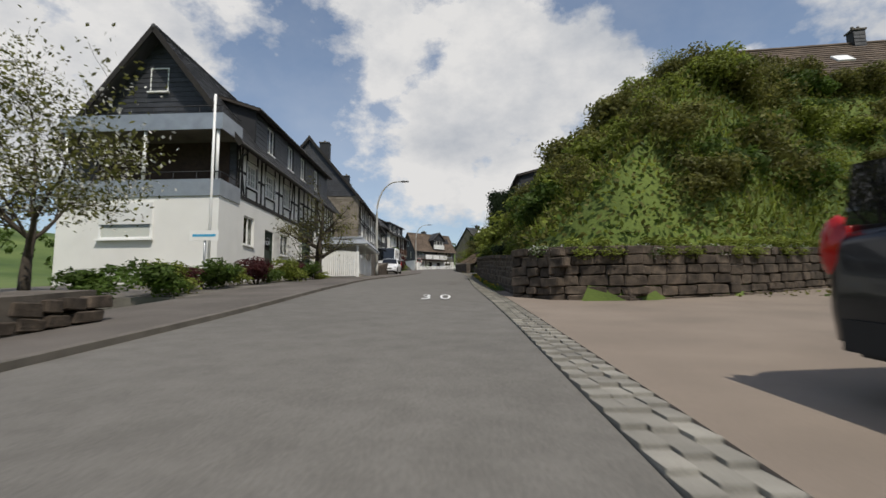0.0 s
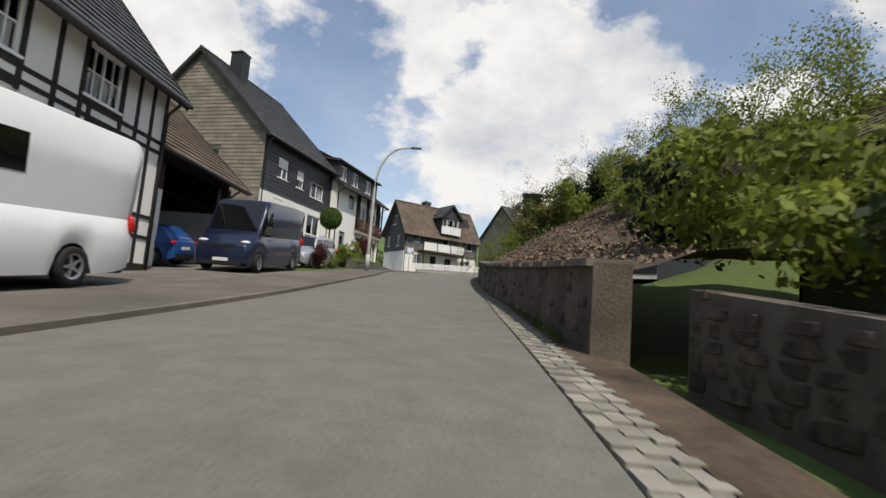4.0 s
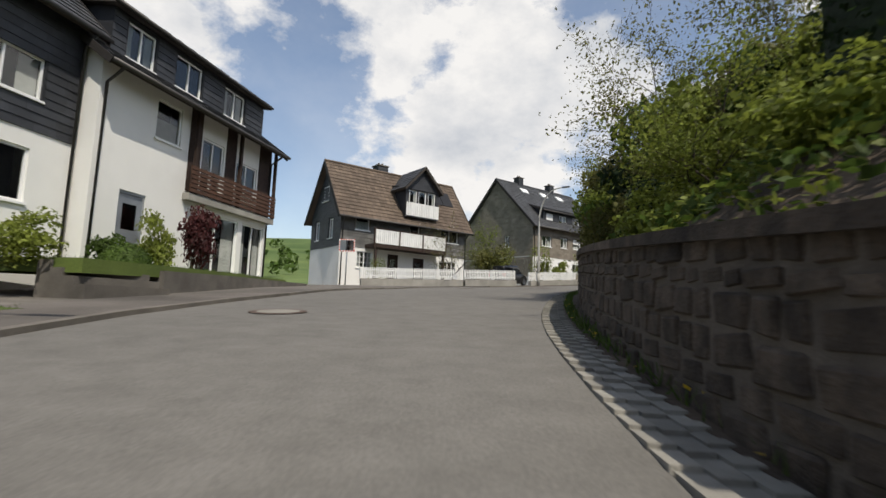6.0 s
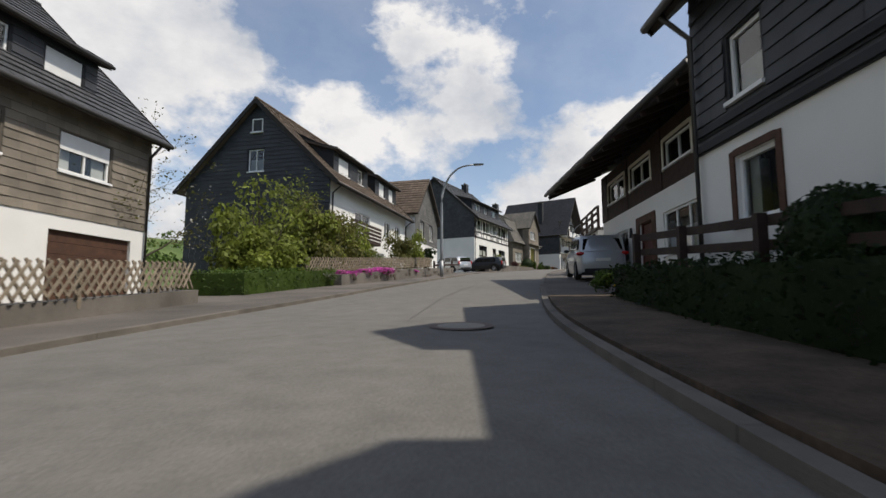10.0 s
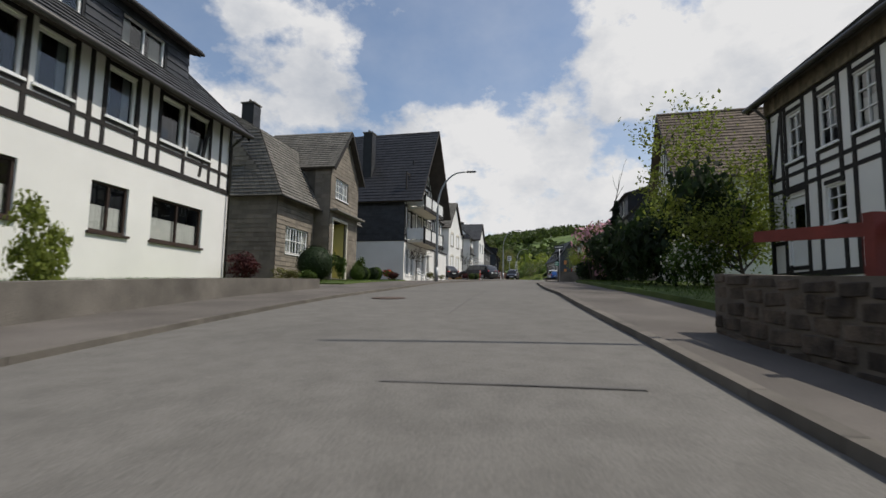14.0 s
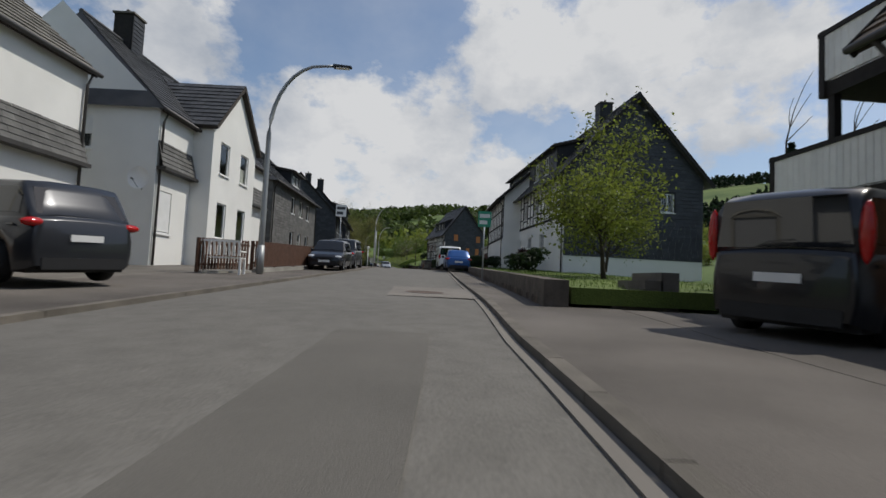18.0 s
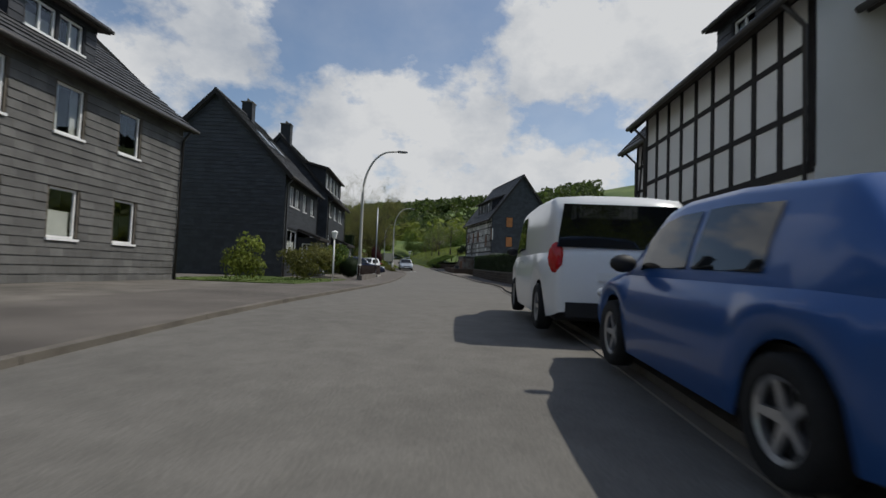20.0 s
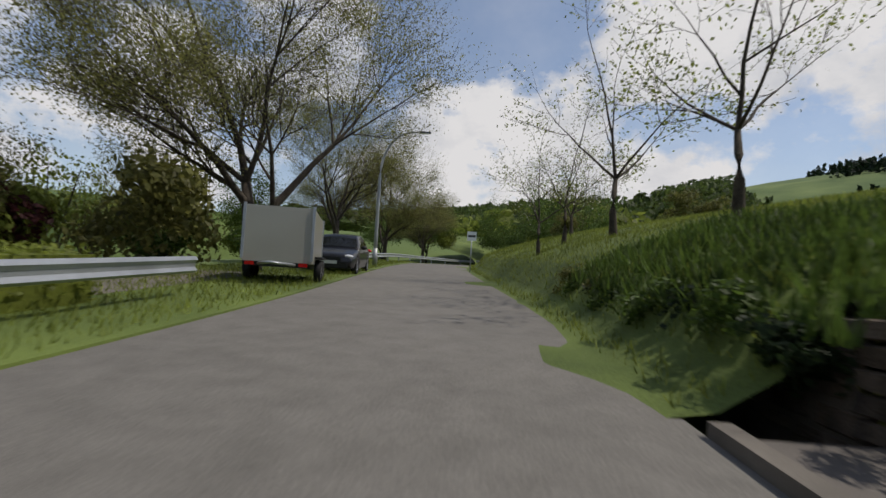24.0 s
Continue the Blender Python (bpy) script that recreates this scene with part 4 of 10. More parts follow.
timbers(h.ob, h.front, 0, h.w, 1.75, 7.3, ops + [shop], 0.85, (2.6, 3.2, 5.2, 5.5), ((0.2, 5.3, 0.8, 7.2), (4.0, 5.3, 4.5, 7.2), (0.2, 1.9, 0.8, 4.9)), wide=0.13)
h.roof(roof_slate, 0.5, 0.3)
chimney(h.ob, 5.2, 4.4, 11.5, 14.3, 0.95)
chimney(h.ob, 16.0, 4.0, 11.5, 13.6, 0.7)

# a dark barn with an open bay
h = House("half-timbered barn with dark boarded open bay", 66.6, -10.2, 73.4, -10.2, 9.0, 4.3, 8.6, base=-0.6)
h.walls(2.6, plaster, timber_dark, front=[(2.2, -0.5, 6.4, 3.6)], clad_left=None)
for k in range(18):
    block("board", h.ob, timber_dark, h.front, (0.38 * k, -0.03, 3.62), (0.38 * k + 0.36, -0.005, 4.3))
timbers(h.ob, h.left, 0.1, 8.9, 2.7, 4.2, [], 1.2, (3.4,))
h.roof(roof_brown, 0.6, 0.8)
block("bay_post", h.ob, timber_dark, ID, (6.35, -0.35, 0.3), (6.6, -0.1, 3.6))
block("post_foot", h.ob, concrete, ID, (6.25, -0.45, -0.4), (6.7, 0.0, 0.35))

# shingle gable, slate front over white
h = House("house with brown shingle gable and slate front over white", 81.6, -13.4, 89.2, -13.3, 11.4, 8.6, 14.3, base=-0.5, ref=84)
ops = [(h.u(83.0), 5.9, h.u(83.0) + 1.25, 7.3), (h.u(85.0), 5.8, h.u(85.0) + 0.95, 7.1), (h.u(86.6), 5.6, h.u(88.3), 6.8)]
lo = [(h.u(82.8), 3.0, h.u(83.8), 4.4), (h.u(84.7), 2.8, h.u(85.4), 4.2), (h.u(86.6), 2.7, h.u(88.2), 4.2)]
h.walls(4.7, plaster, slate_wall, front=ops + lo, clad_front=slate, clad_left=shingle, left=[(7.2, 6.1, 8.0, 7.4)], courses_row=0.26, piece=0.6)
courses("gable_shingles", h.ob, shingle, h.left, 0.6, [(0, 4.7), (11.4, 4.7)], [], 0.26, 0.6)["kind"] = "stuff"
for o, b in zip(ops + lo, (0.5, 0.55, None, 0.8, 0.8, None)):
    window(h.ob, h.front, o, 2 if o[2] - o[0] > 1.1 else 1, blind=b)
window(h.ob, h.left, (7.2, 6.1, 8.0, 7.4), 1)
h.roof(roof_slate, 0.5, 0.35)
chimney(h.ob, 3.2, 5.2, 12.2, 15.6, 0.95)

# the same row: white bay, dormers and a timber balcony
h = House("white house with slate dormers and brown balcony", 89.3, -12.7, 98.0, -12.9, 9.5, 7.0, 10.4, base=-0.3, ref=93)
ops = [(h.u(91.4), 5.1, h.u(92.5), 6.5)]
lo = [(h.u(90.3), 0.6, h.u(91.3), 3.0), (h.u(93.4), 0.7, h.u(96.0), 3.0), (h.u(96.3), 0.7, h.u(97.8), 3.0)]
bal = [(h.u(93.6), 3.9, h.u(94.8), 5.9), (h.u(95.6), 4.2, h.u(97.0), 5.6)]
h.walls(3.3, plaster, plaster, front=ops + lo + bal)
# flat dark panels on the wall stand for the shade of a balcony recess
block("balcony_recess", h.ob, timber_dark, ID, (h.u(92.9), -0.03, 3.6), (h.u(93.5), -0.008, 6.9))
block("balcony_recess", h.ob, timber_dark, ID, (h.u(94.9), -0.03, 3.6), (h.u(95.5), -0.008, 6.9))
block("balcony_recess", h.ob, timber_dark, ID, (h.u(97.1), -0.03, 3.6), (h.w, -0.008, 6.9))
window(h.ob, h.front, ops[0], 1)
for o in lo[1:]:
    window(h.ob, h.front, o, 2, mat=white_paint, dress=1)
door(h.ob, h.front, lo[0], zinc, 1, label="grey glazed front door")
for o in bal:
    window(h.ob, h.front, o, 2, dress=0)
block("balcony_floor", h.ob, concrete, ID, (h.u(92.8), -0.3, 3.25), (h.w + 0.1, -0.01, 3.5), "white balcony slab")
for k in range(6):
    block("balcony_board", h.ob, timber_brown, ID, (h.u(92.8), -0.34, 3.55 + 0.17 * k), (h.w + 0.1, -0.3, 3.68 + 0.17 * k))
for x in (h.u(93.0), h.u(95.5), h.w):
    block("balcony_post", h.ob, timber_dark, ID, (x, -0.28, 3.5), (x + 0.12, -0.16, 6.9))
h.roof(roof_slate, 0.7, 0.35)
dormer(h.ob, 0.6, h.w - 0.2, 0.5, 7.2, 9.0, 4.7, 9.6, slate, slate_wall, ((1.2, 2.4), (3.4, 4.8), (6.2, 7.6)), roof_slate)

# the house at the bend, with the white picket fence
h = House("slate-clad house with brown roof, white ground floor and gabled dormer", 106.1, -15.3, 113.8, -11.1, 5.2, 5.4, 9.1, base=-1.2, ref=106)
W = h.w
ops = [(1.1, 4.0, 2.2, 5.15), (5.6, 3.4, 6.5, 4.9), (W - 2.55, 3.9, W - 0.8, 5.0)]
lo = [(1.3, 1.35, 2.5, 2.5), (3.8, 0.4, 4.7, 2.5), (6.0, 0.35, 7.0, 2.4), (W - 2.6, 1.2, W - 0.9, 2.4)]
h.walls(2.75, plaster, shingle_wall, front=ops + lo, clad_front=slate_grey, clad_left=slate, left=[(0.8, 3.4, 1.5, 4.8), (3.2, 3.4, 3.9, 4.8)], clad_right=slate_grey)
for o in ops:
    window(h.ob, h.front, o, 2 if o[2] - o[0] > 1.5 else 1)
for o in (lo[0], lo[3]):
    window(h.ob, h.front, o, 2, 3)
for o in (lo[1], lo[2]):
    door(h.ob, h.front, o, timber_dark, 1)
for o in [(0.8, 3.4, 1.5, 4.8), (3.2, 3.4, 3.9, 4.8)]:
    window(h.ob, h.left, o, 1)
window(h.ob, shifted(h.left, 0, -0.08), (2.1, 6.2, 2.9, 7.3), 1)
h.roof(roof_brown, 0.5, 0.4)
dormer(h.ob, 4.9, 7.9, -0.35, 5.4, 7.7, 2.9, 7.7, slate, slate_wall, ((5.2, 5.9), (6.05, 6.75), (6.9, 7.6)), roof_slate, True)
for k in range(18):
    block("parapet_slat", h.ob, white_wood, ID, (4.92 + 0.165 * k, -0.5, 5.5), (5.055 + 0.165 * k, -0.46, 6.5))
block("balcony_floor", h.ob, timber_dark, ID, (1.9, -1.3, 2.75), (8.1, -0.01, 3.0))
block("balcony_rail", h.ob, timber_dark, ID, (1.9, -1.34, 4.0), (8.1, -1.26, 4.08))
for k in range(39):
    block("balcony_slat", h.ob, white_wood, ID, (1.93 + 0.158 * k, -1.33, 3.02), (2.065 + 0.158 * k, -1.3, 4.0))
for x in (1.9, 3.9, 5.9, 8.0):
    block("balcony_post", h.ob, timber_dark, ID, (x, -1.36, 2.7), (x + 0.1, -1.26, 4.1))
for x in (2.1, 7.9):
    block("support_post", h.ob, timber_dark, ID, (x, -1.2, -0.6), (x + 0.16, -1.04, 2.75))
for k in range(2):
    block("solar_panel", h.ob, iron, Matrix.Translation((8.9 + 1.05 * k, 1.5, 7.72)) @ Matrix.Rotation(math.atan(3.7 / 2.6), 4, "X"), (-0.5, -0.8, 0), (0.5, 0.8, 0.04), "dark solar panel")
chimney(h.ob, 4.6, 3.2, 7.9, 9.8, 0.9)

# a long shingled house with slate dormer
h = House("grey shingled house with slate gable and long dormer", 124.1, -12.1, 134.8, -11.4, 10.8, 6.1, 11.4, base=-0.6, ref=128)
ops = [(1.27, 3.8, 2.77, 4.9), (4.26, 3.9, 5.3, 4.97), (6.33, 3.95, 7.6, 5.0), (9.2, 3.95, 10.9, 5.05)]
lo = [(1.2, 0.9, 2.6, 2.2), (3.9, 0.6, 5.0, 2.3), (6.2, 0.6, 7.4, 2.3)]
gd = (9.06, -0.3, 11.9, 2.3)
h.walls(2.7, plaster, shingle_wall, front=ops + lo + [gd], clad_front=shingle, clad_left=shingle, clad_right=shingle, left=[(6.7, 3.8, 7.4, 5.0)])
courses("gable_shingles", h.ob, shingle, h.left, 0.2, [(0, 2.7), (10.8, 2.7)], [], 0.24, 0.5)["kind"] = "stuff"
for o, b in zip(ops + lo, (None, None, 0.5, 0.45, None, None, None)):
    window(h.ob, h.front, o, 2, blind=b)
window(h.ob, h.left, (6.7, 3.8, 7.4, 5.0), 1)
garage_door(h.ob, h.front, gd, timber_brown, "dark brown sectional garage door")
h.roof(roof_slate, 0.5, 0.3)
dormer(h.ob, 2.0, 10.7, 0.5, 6.1, 7.7, 3.6, 9.0, slate, slate_wall, ((2.5, 3.6, 0.95), (4.6, 5.8), (6.8, 8.0), (9.0, 10.2, 0.95)), roof_slate)
for x in (3.2, 6.4, 9.2):
    block("skylight", h.ob, white_paint, Matrix.Translation((x, 4.4, 10.55)) @ Matrix.Rotation(radians(44), 4, "X"), (-0.5, -0.4, 0), (0.5, 0.4, 0.1), "white roof window")
for x in (3.5, 8.8):
    chimney(h.ob, x, 5.6, 10.8, 12.3, 0.75)

# dark slate gable with white front
h = House("house with black slate gable, white front and brown roof", 145.0, -10.0, 157.8, -10.0, 9.3, 5.8, 10.4, base=-0.8, ref=146)
ops = [(h.u(148.3), 3.0, h.u(150.6), 4.4), (h.u(153.2), 3.4, h.u(154.4), 4.6), (h.u(155.4), 3.4, h.u(156.6), 4.6)]
lo = [(h.u(152.0), 0.2, h.u(153.2), 2.2), (h.u(154.0), 0.7, h.u(155.0), 2.0), (h.u(156.0), 0.7, h.u(157.0), 2.0)]
h.walls(2.6, plaster, plaster, front=ops + lo, clad_left=slate, clad_right=slate, left=[(4.1, 6.3, 5.1, 7.6)])
courses("slate_cladding", h.ob, slate, h.left, -0.2, [(0, 2.6), (9.3, 2.6)], [], 0.24, 0.4)["kind"] = "stuff"
for o in ops + lo:
    window(h.ob, h.front, o, 2)
window(h.ob, h.left, (4.1, 6.3, 5.1, 7.6), 2)
window(h.ob, shifted(h.left, 0, -0.1), (4.3, 8.6, 5.0, 9.4), 1)
block("balcony_floor", h.ob, timber_dark, ID, (0.1, -1.2, 2.3), (4.6, -0.01, 2.5))
for k in range(4):
    block("balcony_board", h.ob, timber_dark, ID, (0.1, -1.24, 2.55 + 0.22 * k), (4.6, -1.2, 2.7 + 0.22 * k))
h.roof(roof_brown, 0.6, 0.35)
dormer(h.ob, 1.5, 6.6, 0.6, 6.2, 7.7, 4.6, 9.0, slate, slate_wall, ((2.2, 3.6, 0.95), (5.0, 5.8)), roof_slate)
dormer(h.ob, 8.0, 12.4, 0.6, 6.2, 7.7, 4.6, 9.0, slate, slate_wall, ((8.8, 9.8, 0.95), (10.8, 11.7, 0.95)), roof_slate)

# small slate gable between
h = House("narrow house with slate gable to the street", 159.0, -9.6, 165.0, -9.9, 8.0, 5.2, 8.4, base=-0.8, ref=160)
m = h.front
lo = [(1.0, 0.8, 2.0, 2.1), (3.4, 0.8, 4.6, 2.1)]
up = [(1.4, 3.2, 2.3, 4.5), (4.0, 3.2, 4.9, 4.5)]
line = [(0, 5.2), (3.0, 8.4), (h.w, 5.2)]
panel("wall", h.ob, plaster, m, -0.8, [(0, 2.7), (h.w, 2.7)], lo)
panel("upper_wall", h.ob, slate_wall, m, 2.7, line, up)
courses("cladding", h.ob, slate_grey, m, 2.7, line, up)["kind"] = "stuff"
for o in lo + up:
    window(h.ob, m, o, 1)
for fr in (h.left, h.right):
    panel("wall", h.ob, plaster, fr, -0.8, [(0, 5.2), (8.0, 5.2)], [])
for x in (-0.35, h.w + 0.35):
    slope(h.ob, roof_brown, (x, -0.35, 4.95), (x, 8.2, 4.95), (3.0, -0.35, 8.55), (3.0, 8.2, 8.55))

# white and timbered front with slate gable
h = House("slate-gabled house with timbered upper floor over white", 175.3, -9.8, 185.8, -9.55, 10.5, 6.4, 11.2, base=-0.7, ref=180)
up = [(h.u(a), 4.65, h.u(b), 5.95) for a, b in ((176.3, 177.2), (177.8, 178.7), (178.95, 179.8), (180.7, 181.6), (182.5, 183.4), (183.65, 184.6))]
lo = [(h.u(176.6), 1.7, h.u(178.8), 2.95), (h.u(180.5), 1.7, h.u(181.6), 2.95), (h.u(182.4), 1.7, h.u(184.5), 2.95)]
h.walls(3.75, plaster, plaster, front=up + lo, clad_left=slate, clad_right=slate)
for o in up:
    window(h.ob, h.front, o, 1)
for o in lo:
    window(h.ob, h.front, o, 2, mat=timber_dark, dress=2)
timbers(h.ob, h.front, 0, h.w, 3.8, 6.35, up, 0.8, (4.4,), ((0.2, 6.2, 0.7, 4.0), (9.6, 4.0, 10.1, 6.2)), wide=0.12)
h.roof(roof_slate, 0.6, 0.25)
dormer(h.ob, 0.9, 9.7, 0.7, 6.6, 8.3, 4.2, 9.4, slate, slate_wall, ((1.7, 3.4), (4.5, 5.6), (6.9, 8.6)), roof_slate)
chimney(h.ob, 8.7, 5.2, 10.4, 12.2, 0.7)

# shingled villa with a gabled porch bay
h = House("grey shingled villa with hipped slate roof and yellow porch", 193.4, -11.9, 204.5, -11.9, 9.5, 4.6, 10.0, base=-0.5, ref=196)
lo = [(h.u(194.4), 1.5, h.u(197.0), 2.95), (h.u(202.9), 1.4, h.u(204.0), 3.0)]
h.walls(-0.4, shingle_wall, shingle_wall, front=lo, clad_front=shingle, clad_left=shingle, clad_right=shingle, left=[(6.6, 4.9, 7.5, 6.1)])
window(h.ob, h.front, lo[0], 4, 2, wide=0.08)
window(h.ob, h.front, lo[1], 1, 3)
window(h.ob, h.left, (6.6, 4.9, 7.5, 6.1), 2, 3)
# steep lower slope of the mansard, then the flatter upper one
for e0, e1, r0, r1 in (((-0.35, -0.45, 4.35), (h.w + 0.35, -0.45, 4.35), (0.6, 1.6, 8.2), (h.w - 0.6, 1.6, 8.2)),
                       ((0.6, 1.6, 8.2), (h.w - 0.6, 1.6, 8.2), (2.4, 4.75, 10.0), (h.w - 2.4, 4.75, 10.0)),
                       ((-0.35, 9.95, 4.35), (-0.35, -0.45, 4.35), (0.6, 7.9, 8.2), (0.6, 1.6, 8.2)),
                       ((0.6, 7.9, 8.2), (0.6, 1.6, 8.2), (2.4, 4.76, 10.0), (2.4, 4.74, 10.0)),
                       ((h.w + 0.35, -0.45, 4.35), (h.w + 0.35, 9.95, 4.35), (h.w - 0.6, 1.6, 8.2), (h.w - 0.6, 7.9, 8.2)),
                       ((h.w - 0.6, 1.6, 8.2), (h.w - 0.6, 7.9, 8.2), (h.w - 2.4, 4.74, 10.0), (h.w - 2.4, 4.76, 10.0)),
                       ((h.w + 0.35, 9.95, 4.35), (-0.35, 9.95, 4.35), (h.w - 0.6, 7.9, 8.2), (0.6, 7.9, 8.2)),
                       ((h.w - 0.6, 7.9, 8.2), (0.6, 7.9, 8.2), (h.w - 2.4, 4.75, 10.0), (2.4, 4.75, 10.0))):
    slope(h.ob, roof_grey, e0, e1, r0, r1, thick=0.1, row=0.22, wide=0.26)
pipe("gutter", h.ob, zinc_dark, [(-0.35, -0.52, 4.32), (h.u(197.7), -0.52, 4.32)], 0.075)
chimney(h.ob, 4.6, 4.75, 9.4, 11.3, 0.8)
bay = shifted(ID, h.u(197.7), -1.0)
BW = h.u(202.3) - h.u(197.7)
pl = [(0, 7.2), (BW / 2, 9.8), (BW, 7.2)]
po = [(0.55, 0.3, 2.65, 3.85)]
pw = [(0.75, 5.3, 2.75, 6.55)]
panel("bay_front", h.ob, shingle_wall, bay, -0.5, pl, po + pw)
courses("bay_shingles", h.ob, shingle, bay, -0.4, pl, po + pw)["kind"] = "stuff"
window(h.ob, bay, pw[0], 3, 3)
for fr in (frame_left(1.0), frame_right(BW)):
    panel("bay_side", h.ob, shingle_wall, bay @ fr, -0.5, [(0, 7.2), (1.0, 7.2)], [])
    courses("bay_shingles", h.ob, shingle, bay @ fr, -0.4, [(0, 7.2), (1.0, 7.2)], [])["kind"] = "stuff"
for x in (0.0, BW):
    fr = bay @ (frame_left(4.0) if x == 0 else frame_right(BW))
    panel("bay_cheek", h.ob, shingle_wall, fr @ Matrix.Translation((0 if x == 0 else 1.0, 0, 0)), 4.3, [(0, 7.2), (3.0, 7.2)], [])
for xe in (-0.3, BW + 0.3):
    b0 = bay.translation
    slope(h.ob, roof_grey, (b0.x + xe, b0.y - 0.35, 6.95), (b0.x + xe, b0.y + 5.2, 6.95), (b0.x + BW / 2, b0.y - 0.35, 9.95), (b0.x + BW / 2, b0.y + 5.2, 9.95), row=0.22, wide=0.26)
    way = Vector((BW / 2 - xe, 0, 3.0))
    bb = block("bargeboard", h.ob, timber_black, Matrix.Translation((b0.x + xe, b0.y - 0.38, 6.83)) @ way.to_track_quat("X", "Z").to_matrix().to_4x4(), (0, -0.03, -0.1), (way.length, 0.03, 0.1))
ym = material("yellow_plaster", (0.62, 0.55, 0.22), 0.9, 0.05, 1, 0.1, 60)
block("porch_niche", h.ob, ym, bay, (0.5, 0.9, 0.2), (2.7, 0.94, 3.9), "pale yellow porch wall")
block("porch_niche", h.ob, ym, bay, (2.66, 0.06, 0.2), (2.7, 0.9, 3.9))
block("porch_niche", h.ob, ym, bay, (0.5, 0.06, 0.2), (0.54, 0.9, 3.9))
block("porch_door", h.ob, timber_brown, bay, (0.9, 0.84, 0.3), (1.95, 0.9, 2.5), "brown panelled porch door")
block("letter_box", h.ob, iron, bay, (2.58, 0.35, 1.5), (2.66, 0.65, 1.85))
for a, b in (((0.4, -0.06, 0.1), (0.55, 0.06, 4.0)), ((2.65, -0.06, 0.1), (2.8, 0.06, 4.0)), ((0.4, -0.07, 3.85), (2.8, 0.065, 4.02))):
    block("porch_frame", h.ob, plaster_cream, bay, a, b)
block("porch_step", h.ob, concrete, bay, (0.3, -0.6, -0.3), (2.9, 0.0, 0.25))
block("canopy", h.ob, roof_grey, bay, (-0.1, -0.55, 4.35), (BW + 0.1, -0.02, 4.45))

# gable to the street with two balconies
h = House("house with black tiled roof, timbered gable and white balconies", 209.2, -9.4, 217.6, -9.4, 12.0, 7.0, 13.8, base=-0.6, ref=210)
m = h.front
W = h.w
line = [(0, 7.0), (W / 2, 13.6), (W, 7.0)]
lo = [(0.6, 0.5, 1.4, 2.7), (1.9, 0.5, 2.7, 2.7), (3.6, 1.0, 4.5, 2.6), (5.1, 0.5, 5.9, 2.7), (6.7, 0.5, 7.6, 2.7)]
up = [(0.8, 4.0, 1.6, 5.8), (2.0, 4.0, 2.8, 5.8), (3.7, 3.7, 4.6, 5.8), (5.4, 4.0, 6.3, 5.8), (6.9, 4.0, 7.8, 5.8), (1.8, 7.0, 2.6, 8.5), (3.4, 6.6, 5.0, 8.7), (5.8, 7.0, 6.6, 8.5)]
panel("wall", h.ob, plaster, m, -0.6, [(0, 3.25), (W, 3.25)], lo)
panel("upper_wall", h.ob, plaster, m, 3.25, line, up)
for o in lo + up:
    window(h.ob, m, o, 1, 4 if o[1] < 1 else 3)
timbers(h.ob, m, 0, W, 3.3, 6.2, up, 0.9, (3.8,), ((0.15, 6.1, 0.5, 3.5),), wide=0.16)
timbers(h.ob, m, 0.2, W - 0.2, 6.3, 9.0, up, 0.9, (), wide=0.16)
timbers(h.ob, m, 2.0, W - 2.0, 9.1, 10.4, [], 1.0, (), ((2.0, 9.1, W / 2, 12.0), (W - 2.0, 9.1, W / 2, 12.0)), wide=0.16)
panel("wall", h.ob, plaster, h.left, -0.6, [(0, 3.25), (12.0, 3.25)], [])
panel("upper_wall", h.ob, slate_wall, h.left, 3.25, [(0, 7.0), (12.0, 7.0)], [])
panel("wall", h.ob, plaster, h.right, -0.6, [(0, 7.0), (12.0, 7.0)], [])
courses("cladding", h.ob, slate, h.left, 3.25, [(0, 7.0), (12.0, 7.0)], [])["kind"] = "stuff"
for x in (-0.5, W + 0.5):
    slope(h.ob, roof_black, (x, -1.6, 6.5), (x, 12.2, 6.5), (W / 2, -1.6, 13.9), (W / 2, 12.2, 13.9), row=0.36, wide=0.3)
chimney(h.ob, 1.6, 4.0, 8.5, 13.0, 0.8)
for z in (3.4, 6.2):
    a, b = 0.7, 6.7
    block("balcony_slab", h.ob, plaster_cream, ID, (a, -1.5, z - 0.18), (b, -0.01, z), "pale balcony slab")
    block("balcony_edge", h.ob, timber_black, ID, (a, -1.56, z - 0.28), (b, -1.5, z + 0.06))
    block("balcony_edge", h.ob, timber_black, ID, (a, -1.56, z + 0.98), (b, -1.48, z + 1.06))
    for k in range(int((b - a) / 0.14)):
        block("balcony_slat", h.ob, white_wood, ID, (a + 0.14 * k + 0.01, -1.54, z + 0.06), (a + 0.14 * k + 0.125, -1.51, z + 0.98))
    for x in (a, b):
        block("balcony_side", h.ob, white_wood, ID, (x - 0.02, -1.48, z + 0.06), (x + 0.02, -0.02, z + 0.98))
    for x in np.linspace(a, b, 4):
        block("balcony_post", h.ob, timber_black, ID, (x - 0.07, -1.6, z - 0.3), (x + 0.07, -1.46, z + 1.1))
h2 = House("low white garage annex beside the balcony house", 217.7, -9.0, 220.8, -9.1, 6.0, 2.8, 2.9, base=-0.6, name="annex", ref=218)
for fr, w in ((h2.front, h2.w), (h2.left, 6.0), (h2.right, 6.0)):
    panel("wall", h2.ob, plaster, fr, -0.6, [(0, 2.8), (w, 2.8)], [])
block("roof", h2.ob, zinc_dark, ID, (-0.05, -0.08, 2.8), (h2.w + 0.08, 6.1, 2.92))
tagged(h2.ob, category="garage")

